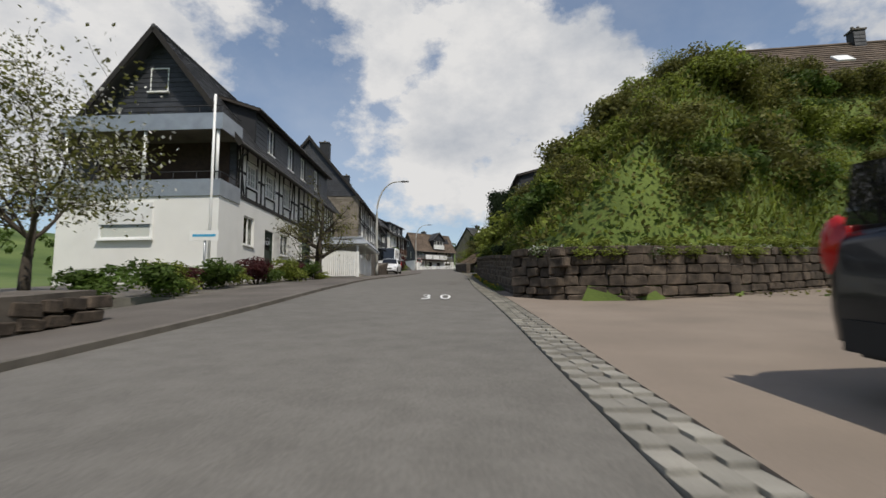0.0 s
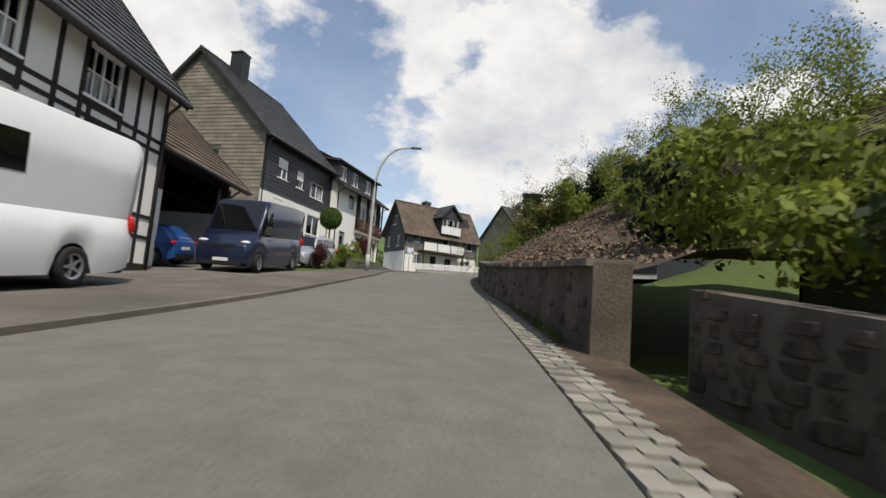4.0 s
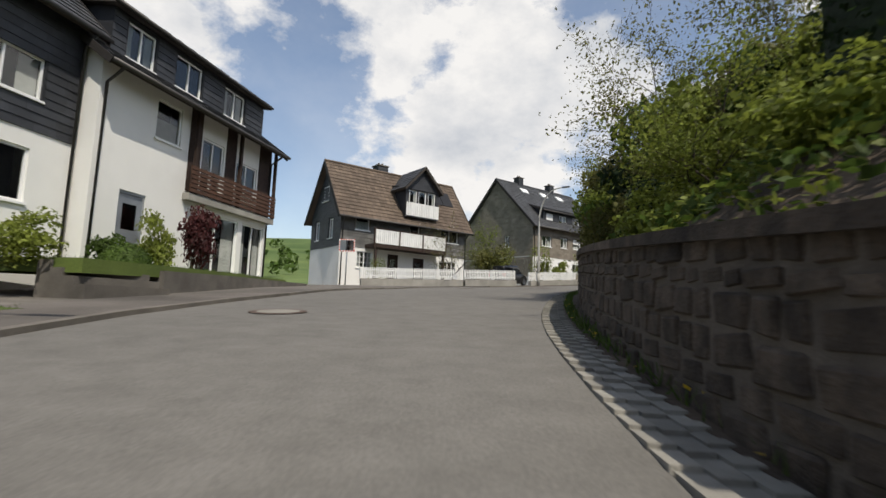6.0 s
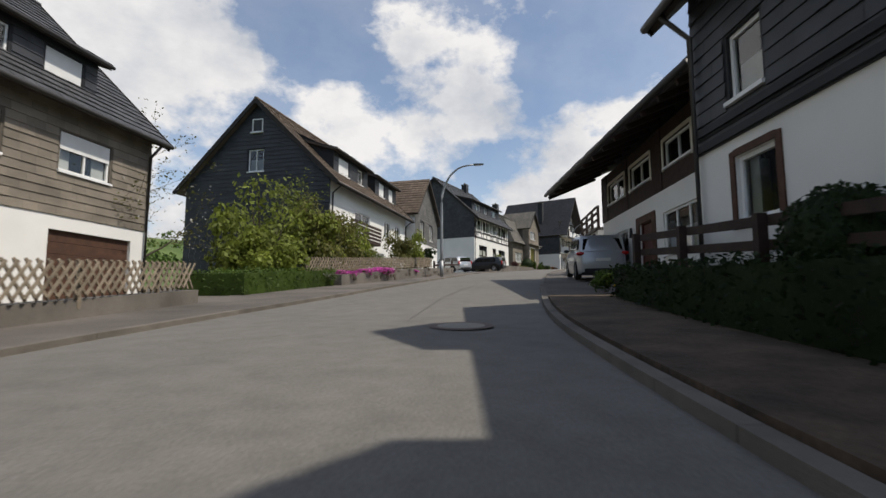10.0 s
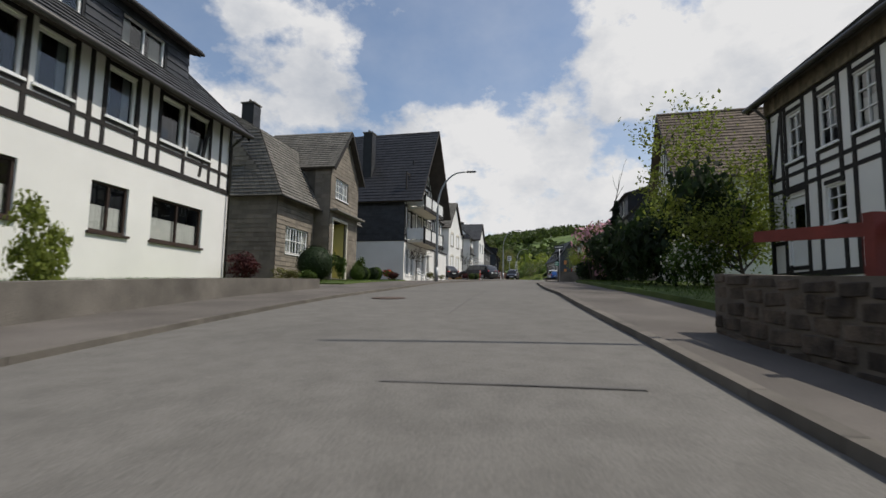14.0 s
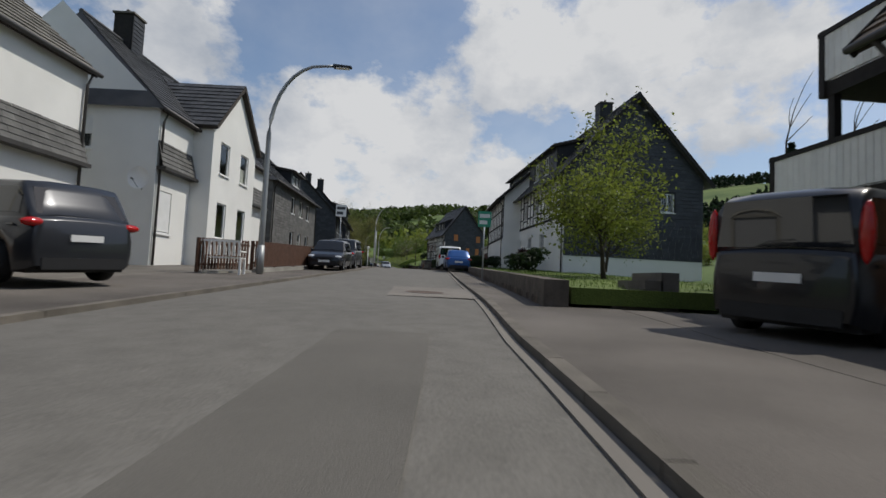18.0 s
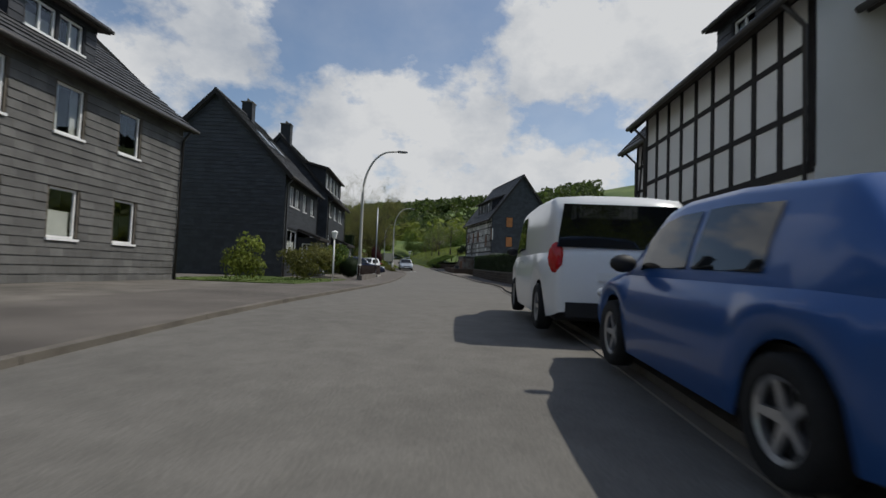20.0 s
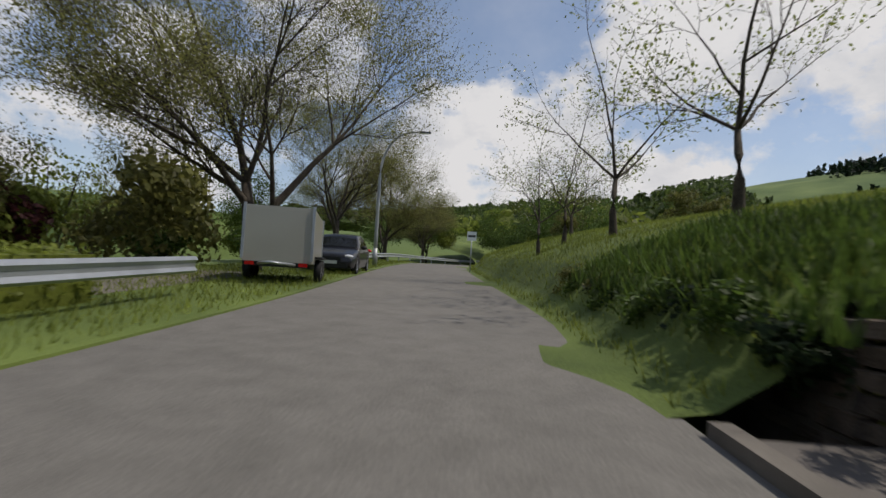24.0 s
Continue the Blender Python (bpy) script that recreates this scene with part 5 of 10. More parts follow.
# white villas with half-hipped gables
def villa(label, s0, d0, s1, d1, depth, eave, ridge, ref, wall, bay0, bay1, bay_top, roofm, arch=True, low_m=None):
    h = House(label, s0, d0, s1, d1, depth, eave, ridge, base=-0.6, ref=ref)
    W = h.w
    a, b = h.u(bay0), h.u(bay1)
    lo = [(a - 2.5, 1.3, a - 1.4, 3.0), (b + 0.8, 1.3, min(W - 0.4, b + 1.7), 2.9)]
    lo = [o for o in lo if o[0] > 0.2 and o[2] < W - 0.2]
    h.walls(eave, wall, wall, front=lo, left=[(depth - 3.4, 1.4, depth - 2.6, 2.9), (depth - 3.4, 4.5, depth - 2.6, 5.8)])
    for o in lo:
        window(h.ob, h.front, o, 1, blind=0.95, mat=timber_grey if arch else white_paint, surround=plaster_cream if arch else None)
    for z in (1.4, 4.5):
        window(h.ob, h.left, (depth - 3.4, z, depth - 2.6, z + 1.4), 1, blind=0.6)
    bay = shifted(ID, a, -0.9)
    w = b - a
    line = [(0, bay_top - w * 0.25), (w / 2, bay_top + w * 0.27), (w, bay_top - w * 0.25)]
    ops = [(w * 0.16, 1.4, w * 0.36, 3.05), (w * 0.62, 1.4, w * 0.82, 3.05), (w * 0.16, 4.4, w * 0.36, 5.9), (w * 0.62, 4.4, w * 0.82, 5.9)]
    panel("bay_front", h.ob, wall, bay, -0.6, line, ops)
    for o in ops:
        window(h.ob, bay, o, 1, blind=0.95 if arch else None, mat=timber_grey if arch else white_paint, surround=plaster_cream if arch else None)
        if arch:
            v, f = tube([(o[0] - 0.12, 0, o[3]), (o[0] + 0.15, 0, o[3] + 0.2), ((o[0] + o[2]) / 2, 0, o[3] + 0.28), (o[2] - 0.15, 0, o[3] + 0.2), (o[2] + 0.12, 0, o[3])], [0.06] * 5, 6)
            mesh("arch", [bay @ Vector(p) for p in v], f, plaster_cream, h.ob)
    for fr in (frame_left(0.9), frame_right(w)):
        panel("bay_side", h.ob, wall, bay @ fr, -0.6, [(0, line[0][1]), (0.9, line[0][1])], [])
    for xe in (a - 0.25, b + 0.25):
        slope(h.ob, roofm, (xe, -1.15, line[0][1] - 0.1), (xe, depth * 0.45, line[0][1] - 0.1), (a + w / 2, -1.15, line[1][1] + 0.12), (a + w / 2, depth * 0.45, line[1][1] + 0.12), fine=True)
    # steep slate mansard beside the bay
    for x0, x1 in ((0, a), (b, W)):
        if x1 - x0 > 1:
            mesh("mansard", [(x0, -0.25, 3.9), (x1, -0.25, 3.9), (x1, 0.35, 6.1), (x0, 0.35, 6.1)], [(0, 1, 2, 3)], slate_wall, h.ob)
            courses("slate_cladding", h.ob, slate_grey, Matrix.Translation((x0, -0.26, 3.9)) @ Matrix.Rotation(radians(-15), 4, "X"), 0, [(0, 2.25), (x1 - x0, 2.25)], [], 0.2, 0.35)["kind"] = "stuff"
            block("cornice", h.ob, zinc_dark, ID, (x0, -0.38, 3.78), (x1, -0.02, 3.9))
    if low_m:
        block("plinth", h.ob, low_m, ID, (-0.04, -0.06, -0.6), (W + 0.04, -0.003, 0.75))
        block("plinth", h.ob, low_m, bay, (-0.05, -0.06, -0.6), (w + 0.05, -0.003, 0.75))
    h.roof(roofm, 0.25, 0.2, hip=1.2)
    chimney(h.ob, W * 0.35, depth * 0.5, ridge - 0.8, ridge + 1.5, 0.9, timber_black)
    return h


brown_plinth = material("brown_plinth", (0.2, 0.13, 0.08), 0.9, 0.15, 2, 0.2, 60)
villa("white villa with arched windows and stepped bay", 228.2, -12.1, 242.3, -11.5, 8.5, 7.1, 11.0, 229, plaster, 229.9, 237.0, 8.3, roof_grey, True, brown_plinth)
villa("white house with slate mansard and satellite dish", 245.6, -10.8, 257.5, -10.3, 8.5, 6.3, 10.4, 247, plaster, 248.3, 253.4, 7.7, roof_slate, False)
h = House("grey shingled house with slate hip roof", 262.5, -11.2, 276.0, -10.9, 9.0, 6.2, 10.2, base=-0.6, ref=266)
ops = [(h.u(s), z, h.u(s) + 1.0, z + 1.4) for s in (267.5, 270.0, 272.5) for z in (1.3, 4.2)]
h.walls(-0.4, shingle_wall, shingle_wall, front=ops, clad_front=slate_grey, clad_left=slate_grey)
for o in ops:
    window(h.ob, h.front, o, 1)
h.roof(roof_slate, 0.4, 0.3, hip=2.5)
dormer(h.ob, 6.5, 9.5, 0.6, 6.6, 8.0, 3.0, 8.4, slate, slate_wall, ((7.0, 8.0), (8.1, 9.0)), roof_slate)
chimney(h.ob, 4.5, 4.5, 9.6, 11.2, 0.7)

# two black slate houses
def slate_house(label, s0, d0, s1, d1, depth, eave, ridge, ref, ups, los, porch, panels=False, dorm=None, front_clad=None, split=-0.4, low=None, side=()):
    h = House(label, s0, d0, s1, d1, depth, eave, ridge, base=-0.6, ref=ref)
    h.walls(split, low or slate_wall, slate_wall, front=ups + los, clad_front=front_clad or slate, clad_left=front_clad or slate, clad_right=front_clad or slate, left=side)
    for o in ups + los:
        window(h.ob, h.front, o, 2 if o[2] - o[0] > 0.95 else 1)
    for o in side:
        window(h.ob, h.left, o, 1)
    h.roof(roof_slate, 0.45, 0.3)
    if porch:
        a, b = porch
        pm = shifted(ID, a, -1.3)
        po = [(0.25, 1.0, 1.05, 2.3), (b - a - 1.0, 0.3, b - a - 0.2, 2.3)]
        panel("porch_front", h.ob, slate_wall, pm, -0.5, [(0, 2.7), (b - a, 2.7)], po)
        courses("slate_cladding", h.ob, front_clad or slate, pm, -0.4, [(0, 2.7), (b - a, 2.7)], po)["kind"] = "stuff"
        window(h.ob, pm, po[0], 1, 3)
        door(h.ob, pm, po[1], white_paint, 1)
        for fr in (frame_left(1.3), frame_right(b - a)):
            panel("porch_side", h.ob, slate_wall, pm @ fr, -0.5, [(0, 2.7), (1.3, 2.7)], [(0.3, 1.0, 1.0, 2.3)])
            window(h.ob, pm @ fr, (0.3, 1.0, 1.0, 2.3), 1, 3, sill=False)
        slope(h.ob, roof_slate, (a - 0.2, -1.6, 2.7), (b + 0.2, -1.6, 2.7), (a - 0.2, 0, 3.3), (b + 0.2, 0, 3.3), "porch_roof")
    if dorm:
        dormer(h.ob, *dorm, slate, slate_wall, [(dorm[0] + 0.5 + k * 1.9, dorm[0] + 1.6 + k * 1.9) for k in range(int((dorm[1] - dorm[0]) / 2))], roof_slate)
    if panels:
        k = (ridge - eave) / (depth / 2)
        for j in range(5):
            for i in range(2):
                y = 1.2 + 1.75 * i
                block("solar_panel", h.ob, iron, Matrix.Translation((1.2 + 1.1 * j, y, eave + y * k + 0.3)) @ Matrix.Rotation(math.atan(k), 4, "X"), (-0.5, -0.8 * 1.0, 0), (0.5, 0.8, 0.04), "dark solar panel")
    return h


h = slate_house("black slate house with white windows and porch", 287.9, -10.5, 297.1, -10.5, 9.0, 6.6, 11.3, 288,
            [(1.1, 4.6, 2.1, 5.9), (2.45, 4.6, 3.45, 5.9), (4.5, 4.6, 5.5, 5.9), (6.9, 4.6, 7.9, 5.9)], [(0.9, 1.5, 3.3, 3.05)], (3.5, 6.9))
for x in (2.4, 5.0):
    block("skylight", h.ob, zinc, Matrix.Translation((x, 2.2, 9.0)) @ Matrix.Rotation(math.atan(4.7 / 4.5), 4, "X"), (-0.5, -0.7, 0), (0.5, 0.7, 0.1), "metal-framed roof window")
chimney(h.ob, 5.4, 4.5, 10.4, 12.4, 0.7)
h = slate_house("tall black slate house with dormer and porch", 300.0, -10.2, 310.6, -10.0, 8.5, 6.9, 11.6, 302,
            [(0.7, 5.0, 1.8, 6.2), (3.5, 5.0, 4.7, 6.2), (6.0, 5.0, 8.2, 6.2)], [(0.5, 2.2, 1.7, 3.4)], (2.4, 6.9), dorm=(0.6, 9.2, 0.4, 7.2, 9.1, 3.4, 9.9))
chimney(h.ob, 1.6, 4.2, 11.0, 13.0, 0.8)
h = slate_house("grey shingled house with white ground floor and solar roof", 319.3, -12.1, 334.2, -12.7, 12.0, 5.55, 11.3, 322,
            [(1.2, 3.75, 2.2, 4.95), (3.2, 3.75, 4.2, 4.95), (5.1, 3.75, 6.0, 4.95), (7.0, 3.75, 8.0, 4.95), (10.8, 3.75, 12.5, 4.95)], [(0.9, 1.1, 2.0, 2.3), (7.6, 1.1, 8.8, 2.3), (11.0, 1.1, 12.4, 2.3)], (3.4, 6.6), True,
            (2.6, 7.0, 0.8, 5.8, 7.3, 3.4, 8.2), shingle, 2.9, plaster, ((5.4, 5.8, 6.4, 7.2),))
chimney(h.ob, 4.0, 6.0, 10.6, 12.4, 0.7)
chimney(h.ob, 1.6, 6.0, 10.6, 12.1, 0.6)

# houses on the right: each front runs from its far end to its near end
# white house with dark balconies above the stone walls
h = House("white house with dark wooden balconies and slate dormer", 49.0, 5.8, 41.0, 5.8, 9.5, 6.1, 10.2, base=-0.4, ref=45)
W = h.w
lo = [(1.2, 0.9, 2.4, 2.3), (3.4, 0.3, 4.4, 2.4), (5.4, 0.2, 6.9, 2.7)]
up = [(0.8, 3.4, 2.6, 5.1), (3.4, 3.4, 5.2, 5.1), (5.8, 3.4, 7.2, 5.1)]
h.walls(2.8, plaster, plaster, front=lo + up, right=[(1.9, 5.2, 4.0, 6.7)])
for o in lo[:2] + up:
    window(h.ob, h.front, o, 2, mat=white_paint, dress=0)
door(h.ob, h.front, lo[2], timber_dark, 1)
window(h.ob, h.right, (1.9, 5.2, 4.0, 6.7), 2)
block("garage_apron", h.ob, concrete, h.right, (1.0, -0.05, 1.6), (9.0, -0.004, 1.9))
garage_door(h.ob, shifted(h.right, 0, -0.2), (1.6, -0.3, 4.4, 1.6), white_paint, "white garage door")
block("balcony_slab", h.ob, concrete, ID, (0.0, -1.3, 2.6), (W, -0.01, 2.8), "white balcony slab")
for z in (2.7, 3.7):
    block("balcony_edge", h.ob, timber_black, ID, (0.0, -1.38, z - 0.08), (W, -1.28, z + 0.1))
for k in range(int(W / 0.16)):
    block("balcony_slat", h.ob, white_wood, ID, (0.16 * k + 0.01, -1.35, 2.8), (0.16 * k + 0.13, -1.32, 3.62))
for x in (0.05, 2.6, 5.2, W - 0.15):
    block("balcony_post", h.ob, timber_black, ID, (x, -1.42, 2.3), (x + 0.16, -1.26, 5.6))
block("round_balcony", h.ob, plaster, h.right, (-1.3, -1.2, 2.7), (0.6, -0.02, 3.6), "white corner balcony parapet")
h.roof(roof_slate, 1.6, 0.5)
dormer(h.ob, 0.3, W - 1.2, 0.2, 6.2, 8.3, 4.2, 9.4, slate, slate_wall, ((0.8, 1.9), (2.6, 3.9), (4.6, 6.0)), roof_slate)
chimney(h.ob, W - 0.8, 5.0, 8.7, 10.3, 0.6)

# light house high on the bank
h = House("pale house with brown tiled roof high on the bank", 23.0, 14.8, 21.0, 30.0, 9.0, 9.2, 13.2, base=4.0, ref=20)
h.walls(4.0, plaster_cream, plaster_cream)
h.roof(roof_brown, 0.5, 0.4)
chimney(h.ob, 7.6, 4.5, 12.7, 14.0, 0.6)
block("skylight", h.ob, white_paint, Matrix.Translation((5.6, 2.6, 11.6)) @ Matrix.Rotation(radians(41), 4, "X"), (-0.4, -0.4, 0), (0.4, 0.4, 0.12), "white roof window")

# dark house farther along, half hidden
h = House("dark gabled house behind the garden", 66.0, 10.0, 58.0, 10.0, 9.0, 5.2, 9.0, base=-0.3, ref=60)
h.walls(2.6, plaster, slate_wall, clad_front=slate, clad_right=slate)
h.roof(roof_brown, 0.5, 0.4)

# slate house at the bend with ornaments
h = House("dark slate house with white ground floor and brown windows", 129.0, 4.05, 110.5, 4.05, 9.0, 6.4, 10.8, base=-0.5, ref=121)
up = [(h.u(s) - 0.4, 3.9, h.u(s) + 0.4, 4.95) for s in (127.5, 124.3, 121.4, 118.7, 116.0)]
lo = [(h.u(s) - 0.45, 2.0, h.u(s) + 0.45, 3.0) for s in (127.4, 124.2)] + [(h.u(s) - 0.8, 2.05, h.u(s) + 0.8, 2.95) for s in (120.4, 117.7)]
h.walls(3.3, {"front": plaster, "side": plaster}, slate_wall, front=up + lo, clad_front=slate, clad_left=slate, clad_right=slate)
courses("slate_cladding", h.ob, slate, h.right, 0.0, [(0, 3.3), (9.0, 3.3)], [], 0.2, 0.32)["kind"] = "stuff"
for o in up:
    window(h.ob, h.front, o, 1, dress=2)
for o in lo:
    window(h.ob, h.front, o, 1, mat=white_paint, surround=timber_brown, blind=0.7 if o[2] - o[0] > 1.3 else None)
for z in (3.32, 3.58):
    block("slate_band", h.ob, slate_wall, ID, (0, -0.08, z), (h.w, -0.036, z + 0.12))
h.roof(roof_slate, 0.6, 0.4)
for x in (3.0, 8.0, 11.0):
    dormer(h.ob, x, x + 1.7, 0.5, 6.7, 8.2, 3.0, 8.2, slate, slate_wall, ((x + 0.4, x + 1.3),), roof_slate, True)
for a in (11.4,):
    slope(h.ob, timber_dark, (a, -1.1, 3.25), (a + 2.4, -1.1, 3.25), (a, 0, 3.85), (a + 2.4, 0, 3.85), "canopy", fine=False)
    for x in (a + 0.15, a + 2.1):
        beam(h.ob, Matrix.Translation((x, 0, 0)) @ Matrix.Rotation(radians(-90), 4, "Z"), (0.05, 2.4), (0.95, 3.15), 0.12, timber_dark, 0.06)

# chalet-like house with the dark overhanging upper floor
h = House("white house with dark boarded upper floor and deep eaves", 143.3, 4.05, 132.6, 5.9, 9.0, 4.9, 7.2, base=-0.4, ref=138)
lo = [(h.u(142.0), 1.0, h.u(140.0), 2.2), (h.u(138.7), 0.05, h.u(137.5), 2.2), (h.u(136.6), 0.9, h.u(134.0), 2.2)]
up = [(h.u(142.3), 3.55, h.u(140.2), 4.35), (h.u(139.5), 3.55, h.u(137.5), 4.35), (h.u(136.3), 3.55, h.u(134.4), 4.35)]
h.walls(2.9, plaster, timber_dark, front=lo + up)
for k in range(int(h.w / 0.2)):
    if not any(o[0] - 0.2 < 0.2 * k + 0.1 < o[2] + 0.2 for o in up):
        block("board", h.ob, timber_dark, ID, (0.2 * k, -0.03, 2.92), (0.2 * k + 0.185, -0.004, 4.9))
for o in up:
    window(h.ob, h.front, o, 2, mat=white_paint, dress=0, surround=plaster_cream)
window(h.ob, h.front, lo[0], 2)
window(h.ob, h.front, lo[2], 3, dress=2)
door(h.ob, h.front, lo[1], brown_door, label="dark red-brown front door")
for a, b in (((lo[1][0] - 0.3, -0.04, 0), (lo[1][0], -0.005, 2.4)), ((lo[1][2], -0.04, 0), (lo[1][2] + 0.3, -0.005, 2.4)), ((lo[1][0], -0.04, 2.15), (lo[1][2], -0.005, 2.4))):
    block("door_surround", h.ob, timber_brown, ID, a, b)
block("plinth", h.ob, brick_paving, ID, (lo[1][2] + 0.3, -0.05, -0.4), (h.w, -0.004, 0.5))
slope(h.ob, roof_slate, (-0.7, -2.3, 4.5), (h.w + 0.8, -1.1, 4.95), (-0.7, 4.5, 7.3), (h.w + 0.8, 4.5, 7.3), thick=0.22)
slope(h.ob, roof_slate, (h.w + 1.0, 10.0, 5.0), (-0.7, 10.0, 5.0), (h.w + 1.0, 4.5, 7.3), (-0.7, 4.5, 7.3), fine=False)
for k in range(14):
    block("rafter", h.ob, timber_dark, Matrix.Translation((-0.6 + 0.93 * k, -2.25 + 0.092 * k, 4.18 + 0.034 * k)) @ Matrix.Rotation(math.atan(2.8 / 6.8), 4, "X"), (-0.06, 0, -0.05), (0.06, 2.3 - 0.09 * k, 0.1))
pipe("gutter", h.ob, zinc_dark, [(-0.7, -2.38, 4.35), (h.w + 0.8, -1.18, 4.8)], 0.08)
v, f = tube([(lo[1][0] - 0.5, -0.15, 1.75), (lo[1][0] - 0.5, -0.15, 2.1)], [0.08, 0.05], 6)
mesh("wall_lantern", v, f, iron, h.ob, "black iron wall lantern")

# garage with terrace beside it
h = House("white garage with roof terrace and dark railing", 155.0, 2.7, 146.4, 4.0, 6.0, 2.2, 2.2, base=-0.4, name="garage", ref=147)
go = (h.w - 3.6, -0.1, h.w - 0.9, 1.95)
panel("wall", h.ob, plaster, h.front, -0.4, [(0, 1.4), (h.w - 4.6, 1.9), (h.w - 4.5, 2.3), (h.w, 2.3)], [go])
panel("wall", h.ob, plaster, h.right, -0.4, [(0, 2.3), (6.0, 2.3)], [])
for a, b in (((go[0] - 0.25, -0.05, 0), (go[0], 0.02, 2.2)), ((go[2], -0.05, 0), (go[2] + 0.25, 0.02, 2.2)), ((go[0], -0.05, 1.95), (go[2], 0.02, 2.2))):
    block("garage_surround", h.ob, timber_brown, ID, a, b)
block("garage_back", h.ob, plaster_cream, ID, (go[0], 2.5, 0), (go[2], 2.55, 2.0))
block("terrace", h.ob, concrete_dark, ID, (h.w - 4.6, -0.1, 2.3), (h.w, 6.0, 2.45))
for z in (2.75, 3.1, 3.4):
    block("terrace_rail", h.ob, timber_dark, ID, (h.w - 4.7, -0.08, z), (h.w, 0.0, z + 0.1))
for x in np.linspace(h.w - 4.6, h.w - 0.1, 4):
    block("terrace_post", h.ob, timber_dark, ID, (x, -0.02, 2.4), (x + 0.12, 0.1, 3.55))
for z in (1.95, 2.25):
    block("fence_rail", h.ob, timber_brown, ID, (0.2, 0.2, z - 0.3), (h.w - 4.8, 0.3, z - 0.15))
tagged(h.ob, category="garage")

# timbered house on the terrace, and the one behind it
h = House("white timbered house with grey boarded eaves", 187.2, 8.7, 175.2, 9.0, 10.0, 6.9, 11.1, base=-0.5, ref=181)
up = [(h.u(s) - 0.4, 4.4, h.u(s) + 0.4, 5.85) for s in (185.7, 184.1, 182.6, 180.2, 177.8)]
lo = [(h.u(s) - 0.4, 2.3, h.u(s) + 0.4, 3.3) for s in (183.95, 181.6)] + [(h.u(185.8) - 0.5, 1.3, h.u(185.8) + 0.5, 3.4)]
h.walls(-0.4, plaster, plaster, front=up + lo)
for o in up + lo[:2]:
    window(h.ob, h.front, o, 1, 3)
door(h.ob, h.front, lo[2], white_paint, 1)
timbers(h.ob, h.front, 0, h.w, 1.0, 6.2, up + lo, 0.85, (2.0, 3.6, 4.0), ((0.2, 4.0, 0.7, 6.0), (h.w - 0.2, 4.1, h.w - 0.7, 6.0)), wide=0.13)
for k in range(int(h.w / 0.16)):
    block("eave_board", h.ob, timber_grey, ID, (0.16 * k, -0.12, 6.2), (0.16 * k + 0.14, -0.05, 6.95))
h.roof(roof_slate, 0.5, 0.35)
chimney(h.ob, 3.0, 5.0, 10.3, 12.1, 0.7)
h = House("white house with brown pantiled roof and timbered gable", 199.2, 9.2, 198.6, 18.4, 9.2, 6.5, 11.3, base=-0.3, ref=196)
ops = [(1.2, 4.3, 2.2, 5.6), (4.4, 4.3, 5.4, 5.6), (2.6, 1.5, 3.6, 2.8)]
gops = [(2.2, 4.4, 3.2, 5.7), (6.2, 4.4, 7.2, 5.7), (4.3, 7.6, 5.3, 8.9)]
h.walls(-0.2, plaster, plaster, front=ops, left=gops)
for o in ops:
    window(h.ob, h.front, o, 1)
for o in gops:
    window(h.ob, h.left, o, 2, 3)
timbers(h.ob, h.left, 0, 9.2, 0.5, 6.6, gops, 0.9, (1.9, 3.4, 4.1), ((9.0, 3.6, 8.4, 6.4),), wide=0.13)
timbers(h.ob, h.left, 1.8, 7.4, 6.6, 9.2, gops, 0.9, (7.4,), (), wide=0.13)
h.roof(roof_brown, 0.5, 0.5)

def black_house(label, s0, d0, s1, d1, depth, eave, ridge, ref, ups, los, split, dorm, top, side, gap=0.85, mat=None, extra=()):
    """Black boarded gable, timbered front over a white ground floor, long dormer."""
    h = House(label, s0, d0, s1, d1, depth, eave, ridge, base=-0.6, ref=ref)
    h.walls(split, plaster, mat or plaster, front=ups + los, clad_left=slate, clad_right=slate, right=side)
    for o in ups + los:
        if o[1] > 0.6:
            window(h.ob, h.front, o, 2 if o[2] - o[0] > 1.2 else 1, 3)
    for o in side:
        window(h.ob, h.right, o, 2)
    timbers(h.ob, h.front, 0, h.w, split + 0.05, eave - 0.05, ups, gap, extra or (split + 0.75, split + 1.7), ((0.2, split + 0.1, 0.6, eave - 0.1), (h.w - 0.2, split + 0.1, h.w - 0.6, eave - 0.1)), wide=0.13)
    h.roof(roof_brown if top else roof_slate, 0.55, 0.35)
    if dorm:
        n = int((dorm[1] - dorm[0]) / 2.6)
        dormer(h.ob, *dorm, slate, slate_wall, [(dorm[0] + 0.8 + k * 2.5, dorm[0] + 1.8 + k * 2.5) for k in range(n)], roof_slate)
    return h


h = black_house("black-gabled house with timbered upper floor and bench", 233.5, 7.45, 219.0, 8.8, 9.8, 5.8, 11.0, 222,
                [((233.5 - a) / 14.5 * 14.56, 4.05, (233.5 - b) / 14.5 * 14.56, 5.35) for a, b in ((231.9, 231.1), (230.2, 229.5), (228.3, 227.6), (225.4, 224.7), (223.6, 222.9), (221.2, 220.5))],
                [(6.9, 1.5, 8.75, 3.0), (9.8, 0.55, 10.85, 3.0), (11.9, 1.3, 13.4, 2.9), (1.6, 0.5, 3.9, 2.75)], 3.1, (4.2, 13.2, 0.5, 6.4, 8.4, 3.6, 9.4), True,
                [(2.2, 6.3, 3.3, 7.6), (4.3, 6.3, 5.2, 7.5), (6.5, 6.3, 7.4, 7.5), (4.7, 3.9, 5.5, 4.9)])
